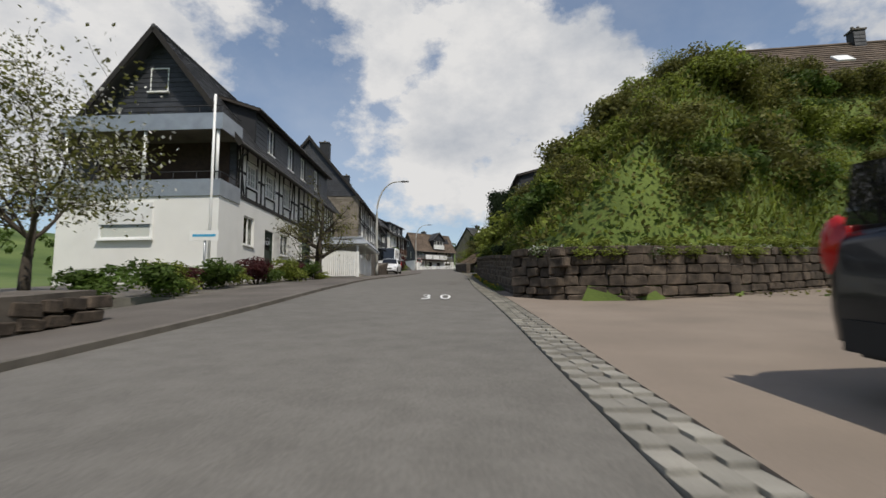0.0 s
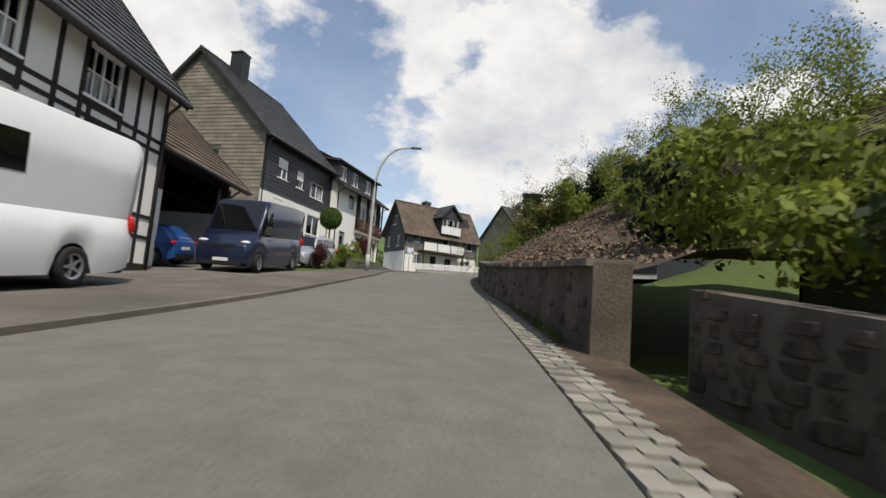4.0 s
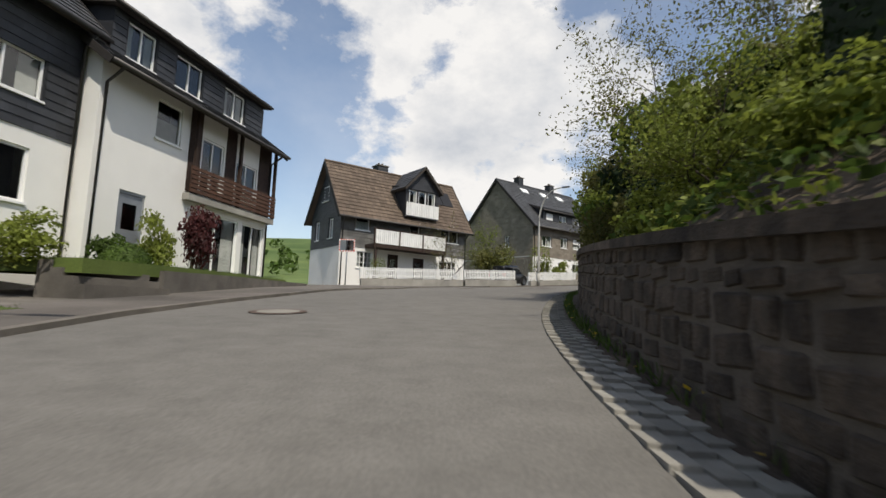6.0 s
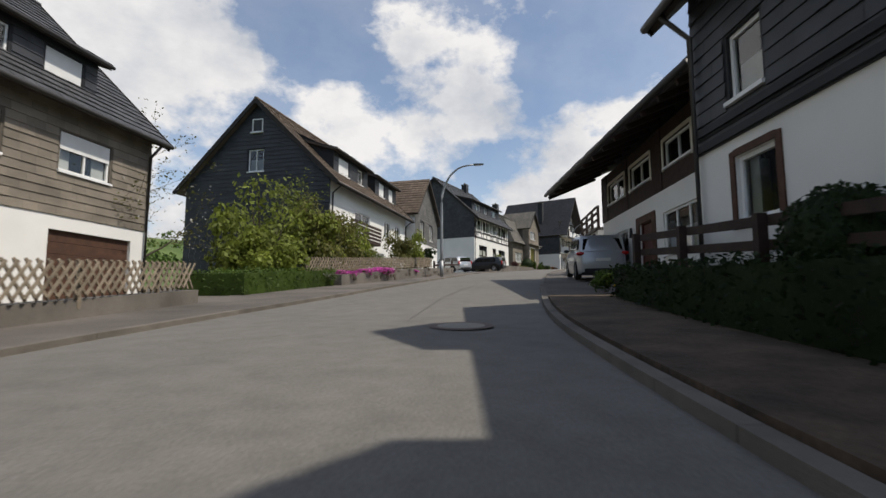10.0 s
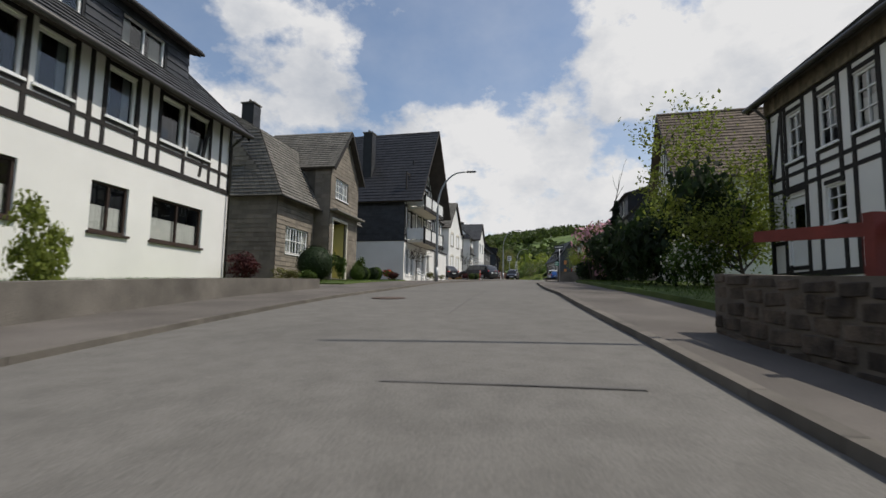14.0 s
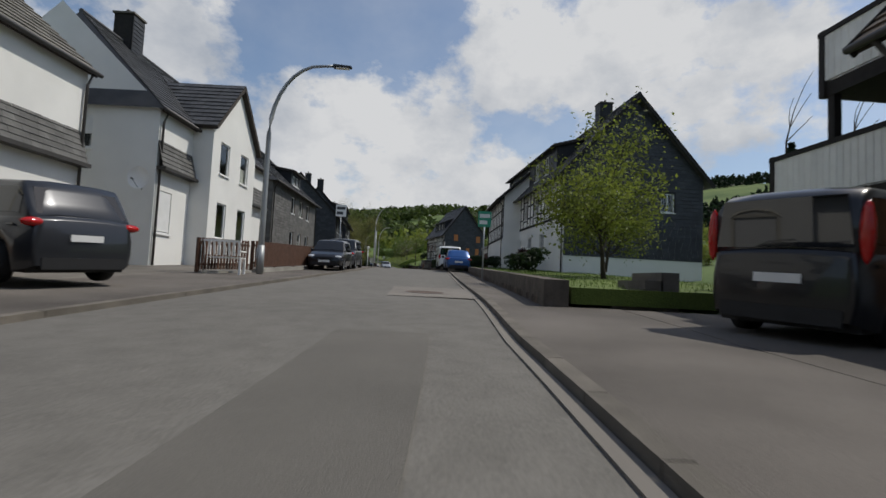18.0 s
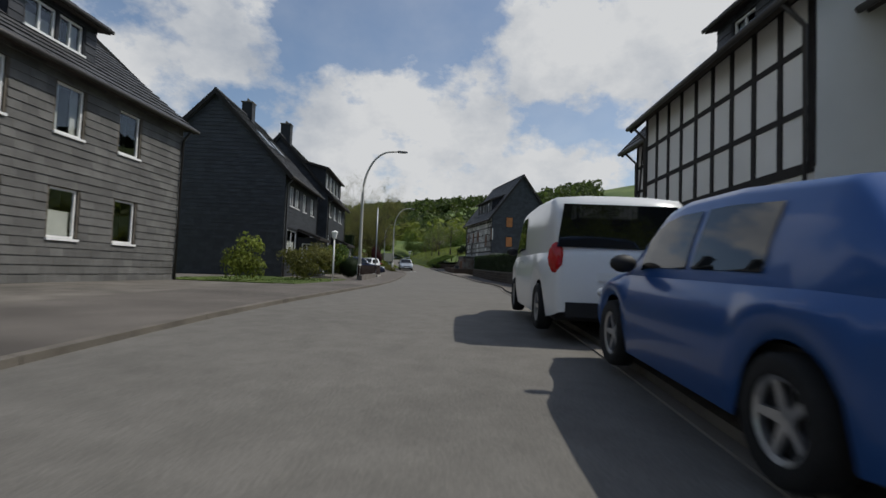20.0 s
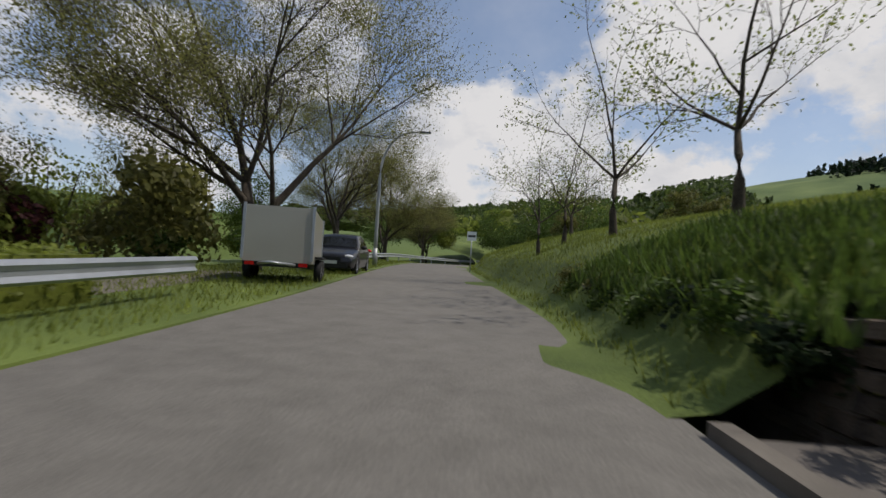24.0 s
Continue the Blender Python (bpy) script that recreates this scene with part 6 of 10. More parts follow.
garage_door(h.ob, h.front, (1.6, 0.5, 3.9, 2.75), orange_door, "orange-brown garage door")
door(h.ob, h.front, (9.8, 0.55, 10.85, 3.0), brown_door, 1)
chimney(h.ob, 11.0, 4.7, 9.6, 12.0, 0.8)
chimney(h.ob, 7.0, 4.7, 9.6, 11.2, 0.7)
# its balconies at the far gable
for z, far in ((3.1, 3.4), (5.4, 2.0)):
    block("balcony_floor", h.ob, timber_black, ID, (-far, 0.4, z - 0.3), (-0.02, 4.5, z))
    for k in range(int(far / 0.16)):
        block("balcony_slat", h.ob, white_wood, ID, (-far + 0.02 + 0.16 * k, 0.36, z + 0.03), (-far + 0.165 + 0.16 * k, 0.4, z + 0.98))
    for k in range(12):
        block("balcony_slat", h.ob, white_wood, ID, (-far - 0.02, 0.5 + 0.32 * k, z + 0.03), (-far + 0.02, 0.78 + 0.32 * k, z + 0.98))
    block("balcony_rail", h.ob, timber_black, ID, (-far - 0.05, 0.33, z + 0.98), (-0.02, 0.43, z + 1.08))
    block("balcony_post", h.ob, timber_black, ID, (-far - 0.04, 0.34, z - 0.3), (-far + 0.1, 0.48, z + 1.1))
for x in (-3.35, -1.9):
    block("balcony_post", h.ob, timber_black, ID, (x, 0.42, -0.4 if x < -3 else 2.8), (x + 0.16, 0.58, 2.8 if x < -3 else 5.1))

h = black_house("black gable house with white timbered front on the lawn", 277.0, 7.1, 255.6, 8.4, 9.0, 6.5, 11.4, 262,
                [(1.4 + 2.7 * k, 4.3, 2.4 + 2.7 * k, 5.6) for k in range(7)], [(1.5 + 3.0 * k, 1.6, 2.5 + 3.0 * k, 2.9) for k in range(6)], 3.6, (4.5, 18.0, 0.6, 7.0, 8.9, 3.6, 9.8), False, [(2.6, 4.2, 3.5, 5.4), (6.2, 4.2, 7.1, 5.4)])
chimney(h.ob, 16.5, 4.5, 10.4, 12.6, 0.9)
courses("slate_cladding", h.ob, slate, h.right, 1.2, [(0, 3.6), (9.0, 3.6)], [], 0.24, 0.4)["kind"] = "stuff"

# slate house with boarded windows
h = House("tall slate-gabled timbered house with boarded-up windows", 331.6, 6.8, 319.4, 7.8, 8.0, 7.4, 12.7, base=-0.6, ref=322)
up = [(h.u(s) - 0.42, 4.3, h.u(s) + 0.42, 5.7) for s in (330.4, 328.0, 325.6)] + [(h.u(321.85) - 0.4, 3.6, h.u(321.85) + 0.4, 5.0), (h.u(319.7) - 0.4, 4.3, h.u(319.7) + 0.4, 5.7)]
lo = [(h.u(326.3), 0.75, h.u(325.4), 2.75), (h.u(323.8), 0.35, h.u(322.8), 2.25), (h.u(322.3), 1.4, h.u(321.4), 2.3), (h.u(328.9), 2.5, h.u(328.1), 4.2)]
side = [(1.9, 6.0, 2.7, 7.2), (6.4, 5.9, 7.2, 7.1), (1.9, 3.5, 2.7, 4.7), (4.4, 3.5, 5.1, 4.7), (6.3, 3.5, 7.0, 4.7)]
h.walls(2.75, {"front": plaster_grey, "side": slate_wall}, plaster, front=up + lo, clad_right=slate, clad_left=slate)
courses("slate_cladding", h.ob, slate, h.right, -0.4, [(0, 2.75), (8.0, 2.75)], [], 0.24, 0.4)["kind"] = "stuff"
for o in up:
    block("window_board", h.ob, rust_board_dark, h.front, (o[0], 0.06, o[1]), (o[2], 0.1, o[3]), "brown boarded window")
for o in side:
    block("window_board", h.ob, rust_board, h.right, (o[0], -0.07, o[1]), (o[2], -0.035, o[3]), "orange boarded window")
    for a, b in (((o[0] - 0.07, -0.08, o[1] - 0.07), (o[0], -0.03, o[3] + 0.07)), ((o[2], -0.08, o[1] - 0.07), (o[2] + 0.07, -0.03, o[3] + 0.07)), ((o[0], -0.08, o[3]), (o[2], -0.03, o[3] + 0.07)), ((o[0], -0.08, o[1] - 0.07), (o[2], -0.03, o[1]))):
        block("board_frame", h.ob, slate_wall, h.right, a, b)
door(h.ob, h.front, lo[0], white_paint, 1, label="white panelled door with small panes")
door(h.ob, h.front, lo[1], brown_door)
window(h.ob, h.front, lo[2], 2, 2)
door(h.ob, h.front, lo[3], timber_dark)
timbers(h.ob, h.front, 0, h.w, 2.8, 7.4, up + [lo[3]], 0.62, (3.4, 4.1, 5.0, 5.9, 6.6), ((0.2, 2.9, 0.8, 5.0), (h.w - 0.2, 3.0, h.w - 0.9, 5.0)), wide=0.12)
h.roof(roof_slate, 0.5, 0.3)
dormer(h.ob, 4.0, 10.5, 0.5, 7.8, 9.6, 3.2, 10.8, slate, slate_wall, ((4.6, 5.3), (6.4, 7.1), (8.6, 9.3)), roof_slate)
# outside stair and worn cellar block before it
block("landing", h.ob, concrete_dark, ID, (1.6, -1.6, 2.0), (4.6, -0.02, 2.3))
block("cellar", h.ob, red_plaster, ID, (1.8, -1.55, -0.6), (4.4, -0.02, 1.99), "flaking brick-red cellar wall")
block("cellar_door", h.ob, rust_board_dark, ID, (2.9, -1.6, 0.3), (3.7, -1.555, 1.6))
for k in range(9):
    block("stair_step", h.ob, concrete_dark, ID, (-1.2 + 0.31 * k, -1.5, -0.6), (-0.89 + 0.31 * k, -0.1, 0.0 + 0.22 * (k + 1)))
pipe("stair_rail", h.ob, iron, [(-1.2, -1.55, 0.9), (1.6, -1.55, 3.1), (4.6, -1.55, 3.1)], 0.025)
for k in range(14):
    x = -1.2 + 0.43 * k
    z0 = 0.2 + max(0, min(1, (x + 1.2) / 2.8)) * 2.1
    pipe("rail_bar", h.ob, iron, [(x, -1.55, z0 - 0.1), (x, -1.55, z0 + 0.8)], 0.014)

# garages
def garages(label, s0, s1, d0, d1, high, count, doors, depth=5.5):
    h = House(label, s0, d0, s1, d1, depth, high, high, base=-0.4, name="garage", ref=(s0 + s1) / 2)
    w = h.w / count
    ops = [(w * k + 0.2, 0.05, w * (k + 1) - 0.2, high - 0.45) for k in range(count)]
    panel("wall", h.ob, plaster, h.front, -0.4, [(0, high), (h.w, high)], ops, 0.25)
    for fr, wd in ((h.left, depth), (h.right, depth)):
        panel("wall", h.ob, plaster, fr, -0.4, [(0, high), (wd, high)], [])
    for o in ops:
        mid = (o[0] + o[2]) / 2
        for a, b in ((o[0], mid - 0.01), (mid + 0.01, o[2])):
            block("garage_leaf", h.ob, doors, h.front, (a, 0.12, o[1]), (b, 0.17, o[3]), "brown wooden garage leaf")
            for k in range(1, 5):
                x = a + (b - a) * k / 5
                block("leaf_batten", h.ob, doors, h.front, (x - 0.012, 0.105, o[1]), (x + 0.012, 0.12, o[3]))
            if high > 2.6:
                window(h.ob, shifted(h.front, 0, 0.04), (a + 0.2, o[3] - 0.75, b - 0.2, o[3] - 0.2), 1, mat=doors, sill=False, dress=0)
        block("latch", h.ob, zinc, h.front, (mid - 0.08, 0.08, 1.1), (mid + 0.08, 0.12, 1.14))
    block("roof", h.ob, concrete, ID, (-0.15, -0.25, high), (h.w + 0.15, depth + 0.1, high + 0.16), "pale flat concrete roof")
    tagged(h.ob, category="garage")


garages("white double garage with brown wooden doors", 282.2, 274.6, 7.0, 7.0, 2.85, 2, brown_door)
garages("low garage with dark brown doors", 318.6, 313.2, 7.0, 7.0, 2.45, 2, timber_dark)
h = House("white timbered house corner behind the garages", 274.2, 6.4, 266.0, 6.4, 9.0, 6.4, 10.5, base=-0.4, ref=270)
h.walls(-0.3, plaster, plaster)
timbers(h.ob, h.front, 0, h.w, 2.9, 6.3, [], 0.9, (4.0, 5.2))
timbers(h.ob, h.left, 0, 9.0, 2.9, 6.3, [], 0.9, (4.0, 5.2))
h.roof(roof_slate, 0.5, 0.3)

# street furniture, walls and fences
def lamp(s, d, high=7.5, reach=2.0, mat=None):
    ob = new("street_lamp")
    ob.matrix_world = spot(s, d, 0.1) @ Matrix.Rotation(radians(-90), 4, "Z")
    tagged(ob, "tall street lamp with curved pole and flat head", "street lamp", "street lamps")
    mat = mat or pole_mat
    bend = 0.34 * high
    pts = [(0, 0, -0.3), (0, 0, high * 0.25), (0, 0, high * 0.5), (0, 0, high - bend)]
    rad = [0.105, 0.095, 0.085, 0.075]
    for k in range(1, 9):
        a = math.pi / 2 * k / 8
        pts.append((reach * 0.8 * (1 - math.cos(a)), 0, high - bend + bend * math.sin(a)))
        rad.append(0.072 - 0.003 * k)
    pts.append((reach, 0, high + 0.03))
    rad.append(0.045)
    v, f = tube(pts, rad, 10)
    mesh("pole", v, f, mat, ob, "", True)
    v, f = tube([(0, 0, 0.0), (0, 0, 0.9)], [0.125, 0.115], 10)
    mesh("sleeve", v, f, mat, ob, "", True)
    bm = bmesh.new()
    bmesh.ops.create_cube(bm, size=1.0)
    bmesh.ops.scale(bm, vec=(0.62, 0.26, 0.1), verts=bm.verts)
    for vert in bm.verts:
        if vert.co.x > 0:
            vert.co.y *= 0.75
            vert.co.z *= 0.6
    bmesh.ops.bevel(bm, geom=bm.edges[:], offset=0.02, segments=2, affect="EDGES")
    me = bpy.data.meshes.new("lamp_head")
    bm.to_mesh(me)
    bm.free()
    me.materials.append(lamp_head_mat)
    hd = new("lamp_head", me)
    hd.parent = ob
    hd.location = (reach + 0.28, 0, high + 0.02)
    block("diffuser", hd, white_paint, ID, (-0.22, -0.09, -0.062), (0.22, 0.09, -0.048), "pale lamp glass")
    block("inspection_door", ob, zinc, ID, (-0.13, -0.05, 0.45), (-0.1, 0.05, 0.8))


for s, d, hh, mt in ((39.2, -5.97, 7.5, None), (79.8, -5.24, 7.25, None), (115.7, -5.69, 7.5, None), (149.2, -4.8, 6.6, pole_steel), (202.5, -5.3, 7.3, pole_steel), (242.2, -5.5, 7.0, pole_steel), (286.8, -5.57, 7.7, None), (318.9, -4.58, 7.6, None), (356.0, -3.8, 7.2, pole_steel)):
    lamp(s, d, hh, mat=mt)

STONE_RND = random.Random(11)
STONES = []
for k in range(7):
    bm = bmesh.new()
    bmesh.ops.create_cube(bm, size=1.0)
    for e in bm.verts:
        e.co += Vector([STONE_RND.uniform(-0.07, 0.07) for _ in range(3)])
    bmesh.ops.bevel(bm, geom=bm.edges[:], offset=0.09, segments=1, affect="EDGES")
    me = bpy.data.meshes.new("stone")
    bm.to_mesh(me)
    bm.free()
    me.materials.append(stone_mat)
    STONES.append(me)


def stone_wall(label, s0, s1, d, top, side=1, thick=0.45, near=(0, 0), size=(0.26, 0.62), rows=0.2, cap=None, foot=-0.15, fill=None, coverage=1.0):
    """A wall beside the road with a stone face towards it; near: the stretch whose stones are pieces of their own."""
    def off(v, s):
        return float(np.interp(s, [p[0] for p in v], [p[1] for p in v])) if isinstance(v, list) else v
    n = max(2, int((s1 - s0) / 1.5) + 1)
    vs, fs = [], []
    for s in np.linspace(s0, s1, n):
        a, t = off(d, s), off(top, s)
        for dd, hh in ((a, foot - 0.4), (a, t), (a + side * thick, t), (a + side * thick, foot - 0.4)):
            vs.append(at(s, dd, hh))
    for i in range(n - 1):
        for k in range(3):
            q = (i * 4 + k, i * 4 + k + 1, (i + 1) * 4 + k + 1, (i + 1) * 4 + k)
            fs.append(q if side > 0 else q[::-1])
    fs += [(0, 1, 2, 3), tuple((n - 1) * 4 + k for k in (3, 2, 1, 0))]
    w = tagged(mesh("stone_wall", vs, fs, fill or mortar), label, "wall")
    rnd = random.Random(int(s0 * 7 + 3))
    jv, jf, count = [], [], 0
    z = foot
    hi = max(off(top, s0), off(top, s1), off(top, (s0 + s1) / 2))
    while z < hi:
        rh = rows * rnd.uniform(0.7, 1.35)
        s = s0 + rnd.uniform(0, 0.2)
        while s < s1 - 0.1:
            wd = min(rnd.uniform(*size), s1 - s)
            t = off(top, s)
            if z + rh * 0.7 < t and rnd.random() < coverage:
                out = rnd.uniform(-0.004, 0.014)
                m = spot(s + wd / 2, off(d, s + wd / 2) - side * out + side * 0.098, z + rh / 2) @ Matrix.Rotation(rnd.uniform(-0.05, 0.05), 4, "Y") @ Matrix.Diagonal((wd - 0.034, 0.22, min(rh, t - z) - 0.03, 1))
                me = rnd.choice(STONES)
                if near[0] <= s <= near[1] and count < 88:
                    o = new("stone", me)
                    o.parent = w
                    o.matrix_world = m
                    count += 1
                else:
                    k = len(jv)
                    jv += [m @ v.co for v in me.vertices]
                    jf += [tuple(k + i for i in p.vertices) for p in me.polygons]
            s += wd
        z += rh
    if jv:
        mesh("stones", jv, jf, stone_joined, w)["kind"] = "stuff"
    if cap:
        for s in np.arange(s0, s1, 1.2):
            e = min(s + 1.18, s1)
            m = spot((s + e) / 2, off(d, (s + e) / 2) + side * thick / 2, off(top, (s + e) / 2))
            o = new("coping", cube_mesh(cap))
            o.parent = w
            up = math.atan2(at(e, 0).z - at(s, 0).z + off(top, e) - off(top, s), e - s)
            o.matrix_world = m @ Matrix.Rotation(-up, 4, "Y") @ Matrix.Diagonal((e - s, thick + 0.12, 0.09, 1))
    return w


wall_brown = material("brown_wall_render", (0.085, 0.055, 0.04), 0.92, 0.3, 1.5, 0.4, 50, stain=0.3)
W1D = [(11.2, 1.55), (16, 1.42), (24, 1.5), (37.4, 1.9)]
stone_wall("dark rubble retaining wall with weeds at its foot", 11.3, 37.2, W1D, [(11, 0.95), (22, 1.0), (30, 1.12), (37, 1.1)], near=(18, 37), cap=stone_mat, size=(0.15, 0.38), rows=0.135)
W2D = [(57, 1.75), (62, 1.55), (69, 1.3), (80, 1.2), (90, 1.3), (97, 1.75), (104, 2.0), (106.4, 2.7)]
stone_wall("weathered rendered retaining wall with bare stones", 57.5, 79.0, W2D, [(57, 1.08), (70, 0.98), (79, 1.02)], near=(200, 201), cap=concrete_dark, fill=render_wall, coverage=0.22, size=(0.2, 0.42), rows=0.17)
stone_wall("dark rubble wall of red-brown stone at the bend", 79.2, 106.4, W2D, [(79, 1.02), (90, 1.14), (97, 1.18), (106, 1.3)], near=(88, 106), cap=stone_mat, size=(0.18, 0.45), rows=0.17)
stone_wall("low dry stone terrace wall with shrubs", 50.5, 57.0, [(50, 3.6), (57, 2.6)], [(50, 0.55), (57, 0.85)], near=(50, 57), rows=0.16)
stone_wall("rubble garden wall with hedge and flowers", 110.2, 118.0, [(110.2, 2.0), (113, 2.6), (118, 3.0)], [(110, 0.9), (118, 0.95)], near=(110, 118), size=(0.2, 0.42), rows=0.17)
stone_wall("brown stone garden wall with a red-brown rail", 160.0, 176.8, [(160, 3.5), (168, 3.35), (176.8, 3.2)], [(160, 0.9), (168, 1.1), (176, 0.85)], near=(163, 176), rows=0.17)
stone_wall("rough red stone edging along the lawn", 234.5, 258.0, [(234.5, 1.9), (240, 2.2), (258, 2.9)], [(234, 0.55), (258, 0.45)], near=(234, 258), size=(0.6, 1.3), rows=0.4)
stone_wall("low stone base under a clipped hedge", 283.0, 310.6, [(283, 4.2), (291, 4.05), (298, 3.75), (310.6, 3.9)], 0.82, near=(283, 292), size=(0.3, 0.7), rows=0.2, cap=concrete_dark)
stone_wall("low garden wall of grey blocks", 215.0, 225.4, [(215, 2.75), (222.6, 3.15), (225, 2.9), (227.4, 2.2)], [(215, 0.88), (222.6, 0.52), (227.4, 0.42)], near=(0, 0), fill=concrete_dark, coverage=0.0, cap=concrete_dark)
stone_wall("low dark wall before the lawn", 173.4, 187.0, [(173.4, -7.4), (174, -6.2), (187, -6.5)], [(173, 0.7), (180, 0.55), (187, 0.4)], side=-1, near=(0, 0), fill=concrete_dark, coverage=0.0)
stone_wall("brown retaining wall with a lawn above", 88.3, 100.0, [(85.6, -8.1), (93, -9.8), (100, -12.0)], [(85, 0.75), (100, 0.15)], side=-1, near=(0, 0), fill=concrete_dark, coverage=0.0)
stone_wall("low garden wall under a lattice fence", 121.6, 131.0, [(121.6, -6.0), (131, -6.4)], 0.36, side=-1, near=(0, 0), fill=concrete_dark, coverage=0.0)
stone_wall("low garden wall with flowers and moss", 139.5, 156.0, [(139.5, -6.6), (148, -5.9), (156, -5.6)], [(139, 0.5), (148, 0.6), (156, 0.5)], side=-1, near=(0, 0), fill=concrete_dark, coverage=0.3)
stone_wall("rough stone planter wall", 2.0, 7.2, [(2, -5.2), (6.9, -5.1), (7.2, -5.4)], [(2, 0.55), (7, 0.5)], side=-1, near=(2, 7.2), thick=1.2, rows=0.2)
stone_wall("slate garden steps wall", 42.6, 46.6, [(42.6, -6.6), (46.6, -6.0)], [(42, 0.6), (46, 1.15)], side=-1, near=(42, 47), thick=1.6, rows=0.11, size=(0.3, 0.8))
stone_wall("dark low yard wall along the footway", 317.5, 323.6, [(317.5, 2.8), (321.5, 2.55), (323.6, 2.55)], [(317.5, 0.64), (323.6, 0.58)], near=(0, 0), fill=wall_brown, coverage=0.0, thick=0.25)
# the first wall turns along the forecourt
bend = new("stone_wall")
tagged(bend, "dark rubble wall behind the forecourt with ivy", "wall")
r2 = random.Random(4)
BEND = [(11.2, 1.55), (10.3, 2.15), (9.95, 3.6), (10.9, 6.2), (13.9, 11.2)]
for (s0, d0), (s1, d1) in zip(BEND, BEND[1:]):
    a, b = at(s0, d0), at(s1, d1)
    way = b - a
    run = way.length
    m0 = Matrix.Translation(a) @ Matrix.Rotation(math.atan2(way.y, way.x), 4, "Z")
    tilt = way.z / run
    j, z = 0, -0.1
    while z < 0.98:
        u, high = -0.1, r2.uniform(0.17, 0.23)
        while u < run:
            wide = r2.uniform(0.28, 0.6)
            o = new("stone", r2.choice(STONES))
            o.parent = bend
            o.matrix_world = m0 @ Matrix.Translation((u + wide / 2, r2.uniform(-0.03, 0.03), z + high / 2 + tilt * u)) @ Matrix.Diagonal((wide - 0.02, 0.26, high - 0.02, 1))
            u += wide
        z += high
    block("backing", bend, mortar, m0, (-0.1, 0.08, -0.5), (run + 0.1, 0.5, 0.95 + tilt * run * 0.5))

# kerbs
def kerb_row(name, label, s0, s1, edge, out, high, step, wide=0.14):
    base = tagged(new(name), label, "kerb", "", "structure")
    rise = high if isinstance(high, list) else [(0, high)]
    for s in np.arange(s0, s1, step):
        e = s + step
        d0 = float(np.interp(s, [p[0] for p in edge], [p[1] for p in edge]))
        d1 = float(np.interp(e, [p[0] for p in edge], [p[1] for p in edge]))
        a, b = at(s, d0 + out * wide / 2), at(e, d1 + out * wide / 2)
        way = b - a
        o = new("kerbstone", cube_mesh(kerb_mat))
        o.parent = base
        o.matrix_world = Matrix.Translation((a + b) / 2 + Vector((0, 0, float(np.interp(s + step / 2, [p[0] for p in rise], [p[1] for p in rise])) - 0.12))) @ way.to_track_quat("X", "Z").to_matrix().to_4x4() @ Matrix.Diagonal((way.length - 0.012, wide, 0.27, 1))


kerb_row("kerb_right", "grey kerb of dressed stones", 111.6, 207, RIGHT, 1, 0.075, 1.0)
kerb_row("kerb_right", "grey kerb of dressed stones", 217.6, 332.2, RIGHT, 1, 0.075, 1.0)
kerb_row("kerb_right", "sunk kerb curving into the junction", 215.1, 217.6, CORNER, 1, [(215.1, 0.02), (217.2, 0.075)], 0.5)
kerb_row("kerb_left", "low worn kerb of grey stones", -12, 97, LEFT, -1, 0.06, 3.0)
kerb_row("kerb_left", "low worn kerb of grey stones", 108, 326, LEFT, -1, 0.06, 3.0)
ribbon("gutter_right", 218.6, 328, shift(RIGHT, -0.13), shift(RIGHT, -0.01), 0.02, concrete_patch, "pale concrete gutter strip", "gutter", 1.5, 1, 0.05)
# sett gutter beside the forecourt and the walls
setts = tagged(new("sett_gutter"), "gutter of grey setts along the road edge", "gutter", "", "structure")
rs, rows_v, rows_f = random.Random(9), [], []
near_count = 0
for r in range(3):
    s = -20.0
    while s < 111.6:
        wd = rs.uniform(0.22, 0.34)
        d = float(np.interp(s, [p[0] for p in RIGHT], [p[1] for p in RIGHT])) + 0.01 + 0.14 * r
        m = spot(s + wd / 2, d + 0.07, -0.066 + rs.uniform(0, 0.004) + (0.004 if r != 1 else 0.0)) @ Matrix.Diagonal((wd - 0.008, 0.132, 0.16, 1))
        if 6 < s < 24 and near_count < 130:
            o = new("sett", cube_mesh(sett_mat))
            o.parent = setts
            o.matrix_world = m
            near_count += 1
        else:
            k = len(rows_v)
            rows_v += [m @ Vector((x, y, z)) for z in (-0.5, 0.5) for y in (-0.5, 0.5) for x in (-0.5, 0.5)]
            rows_f += [(k + 4, k + 5, k + 7, k + 6), (k, k + 1, k + 5, k + 4), (k + 2, k + 6, k + 7, k + 3), (k + 1, k + 3, k + 7, k + 5), (k, k + 4, k + 6, k + 2)]
        s += wd
mesh("setts", rows_v, rows_f, sett_joined, setts)["kind"] = "stuff"


# fences
def between(p, q):
    way = q - p
    return Matrix.Translation(p) @ Matrix.Rotation(math.atan2(way.y, way.x), 4, "Z"), way.xy.length, way.z


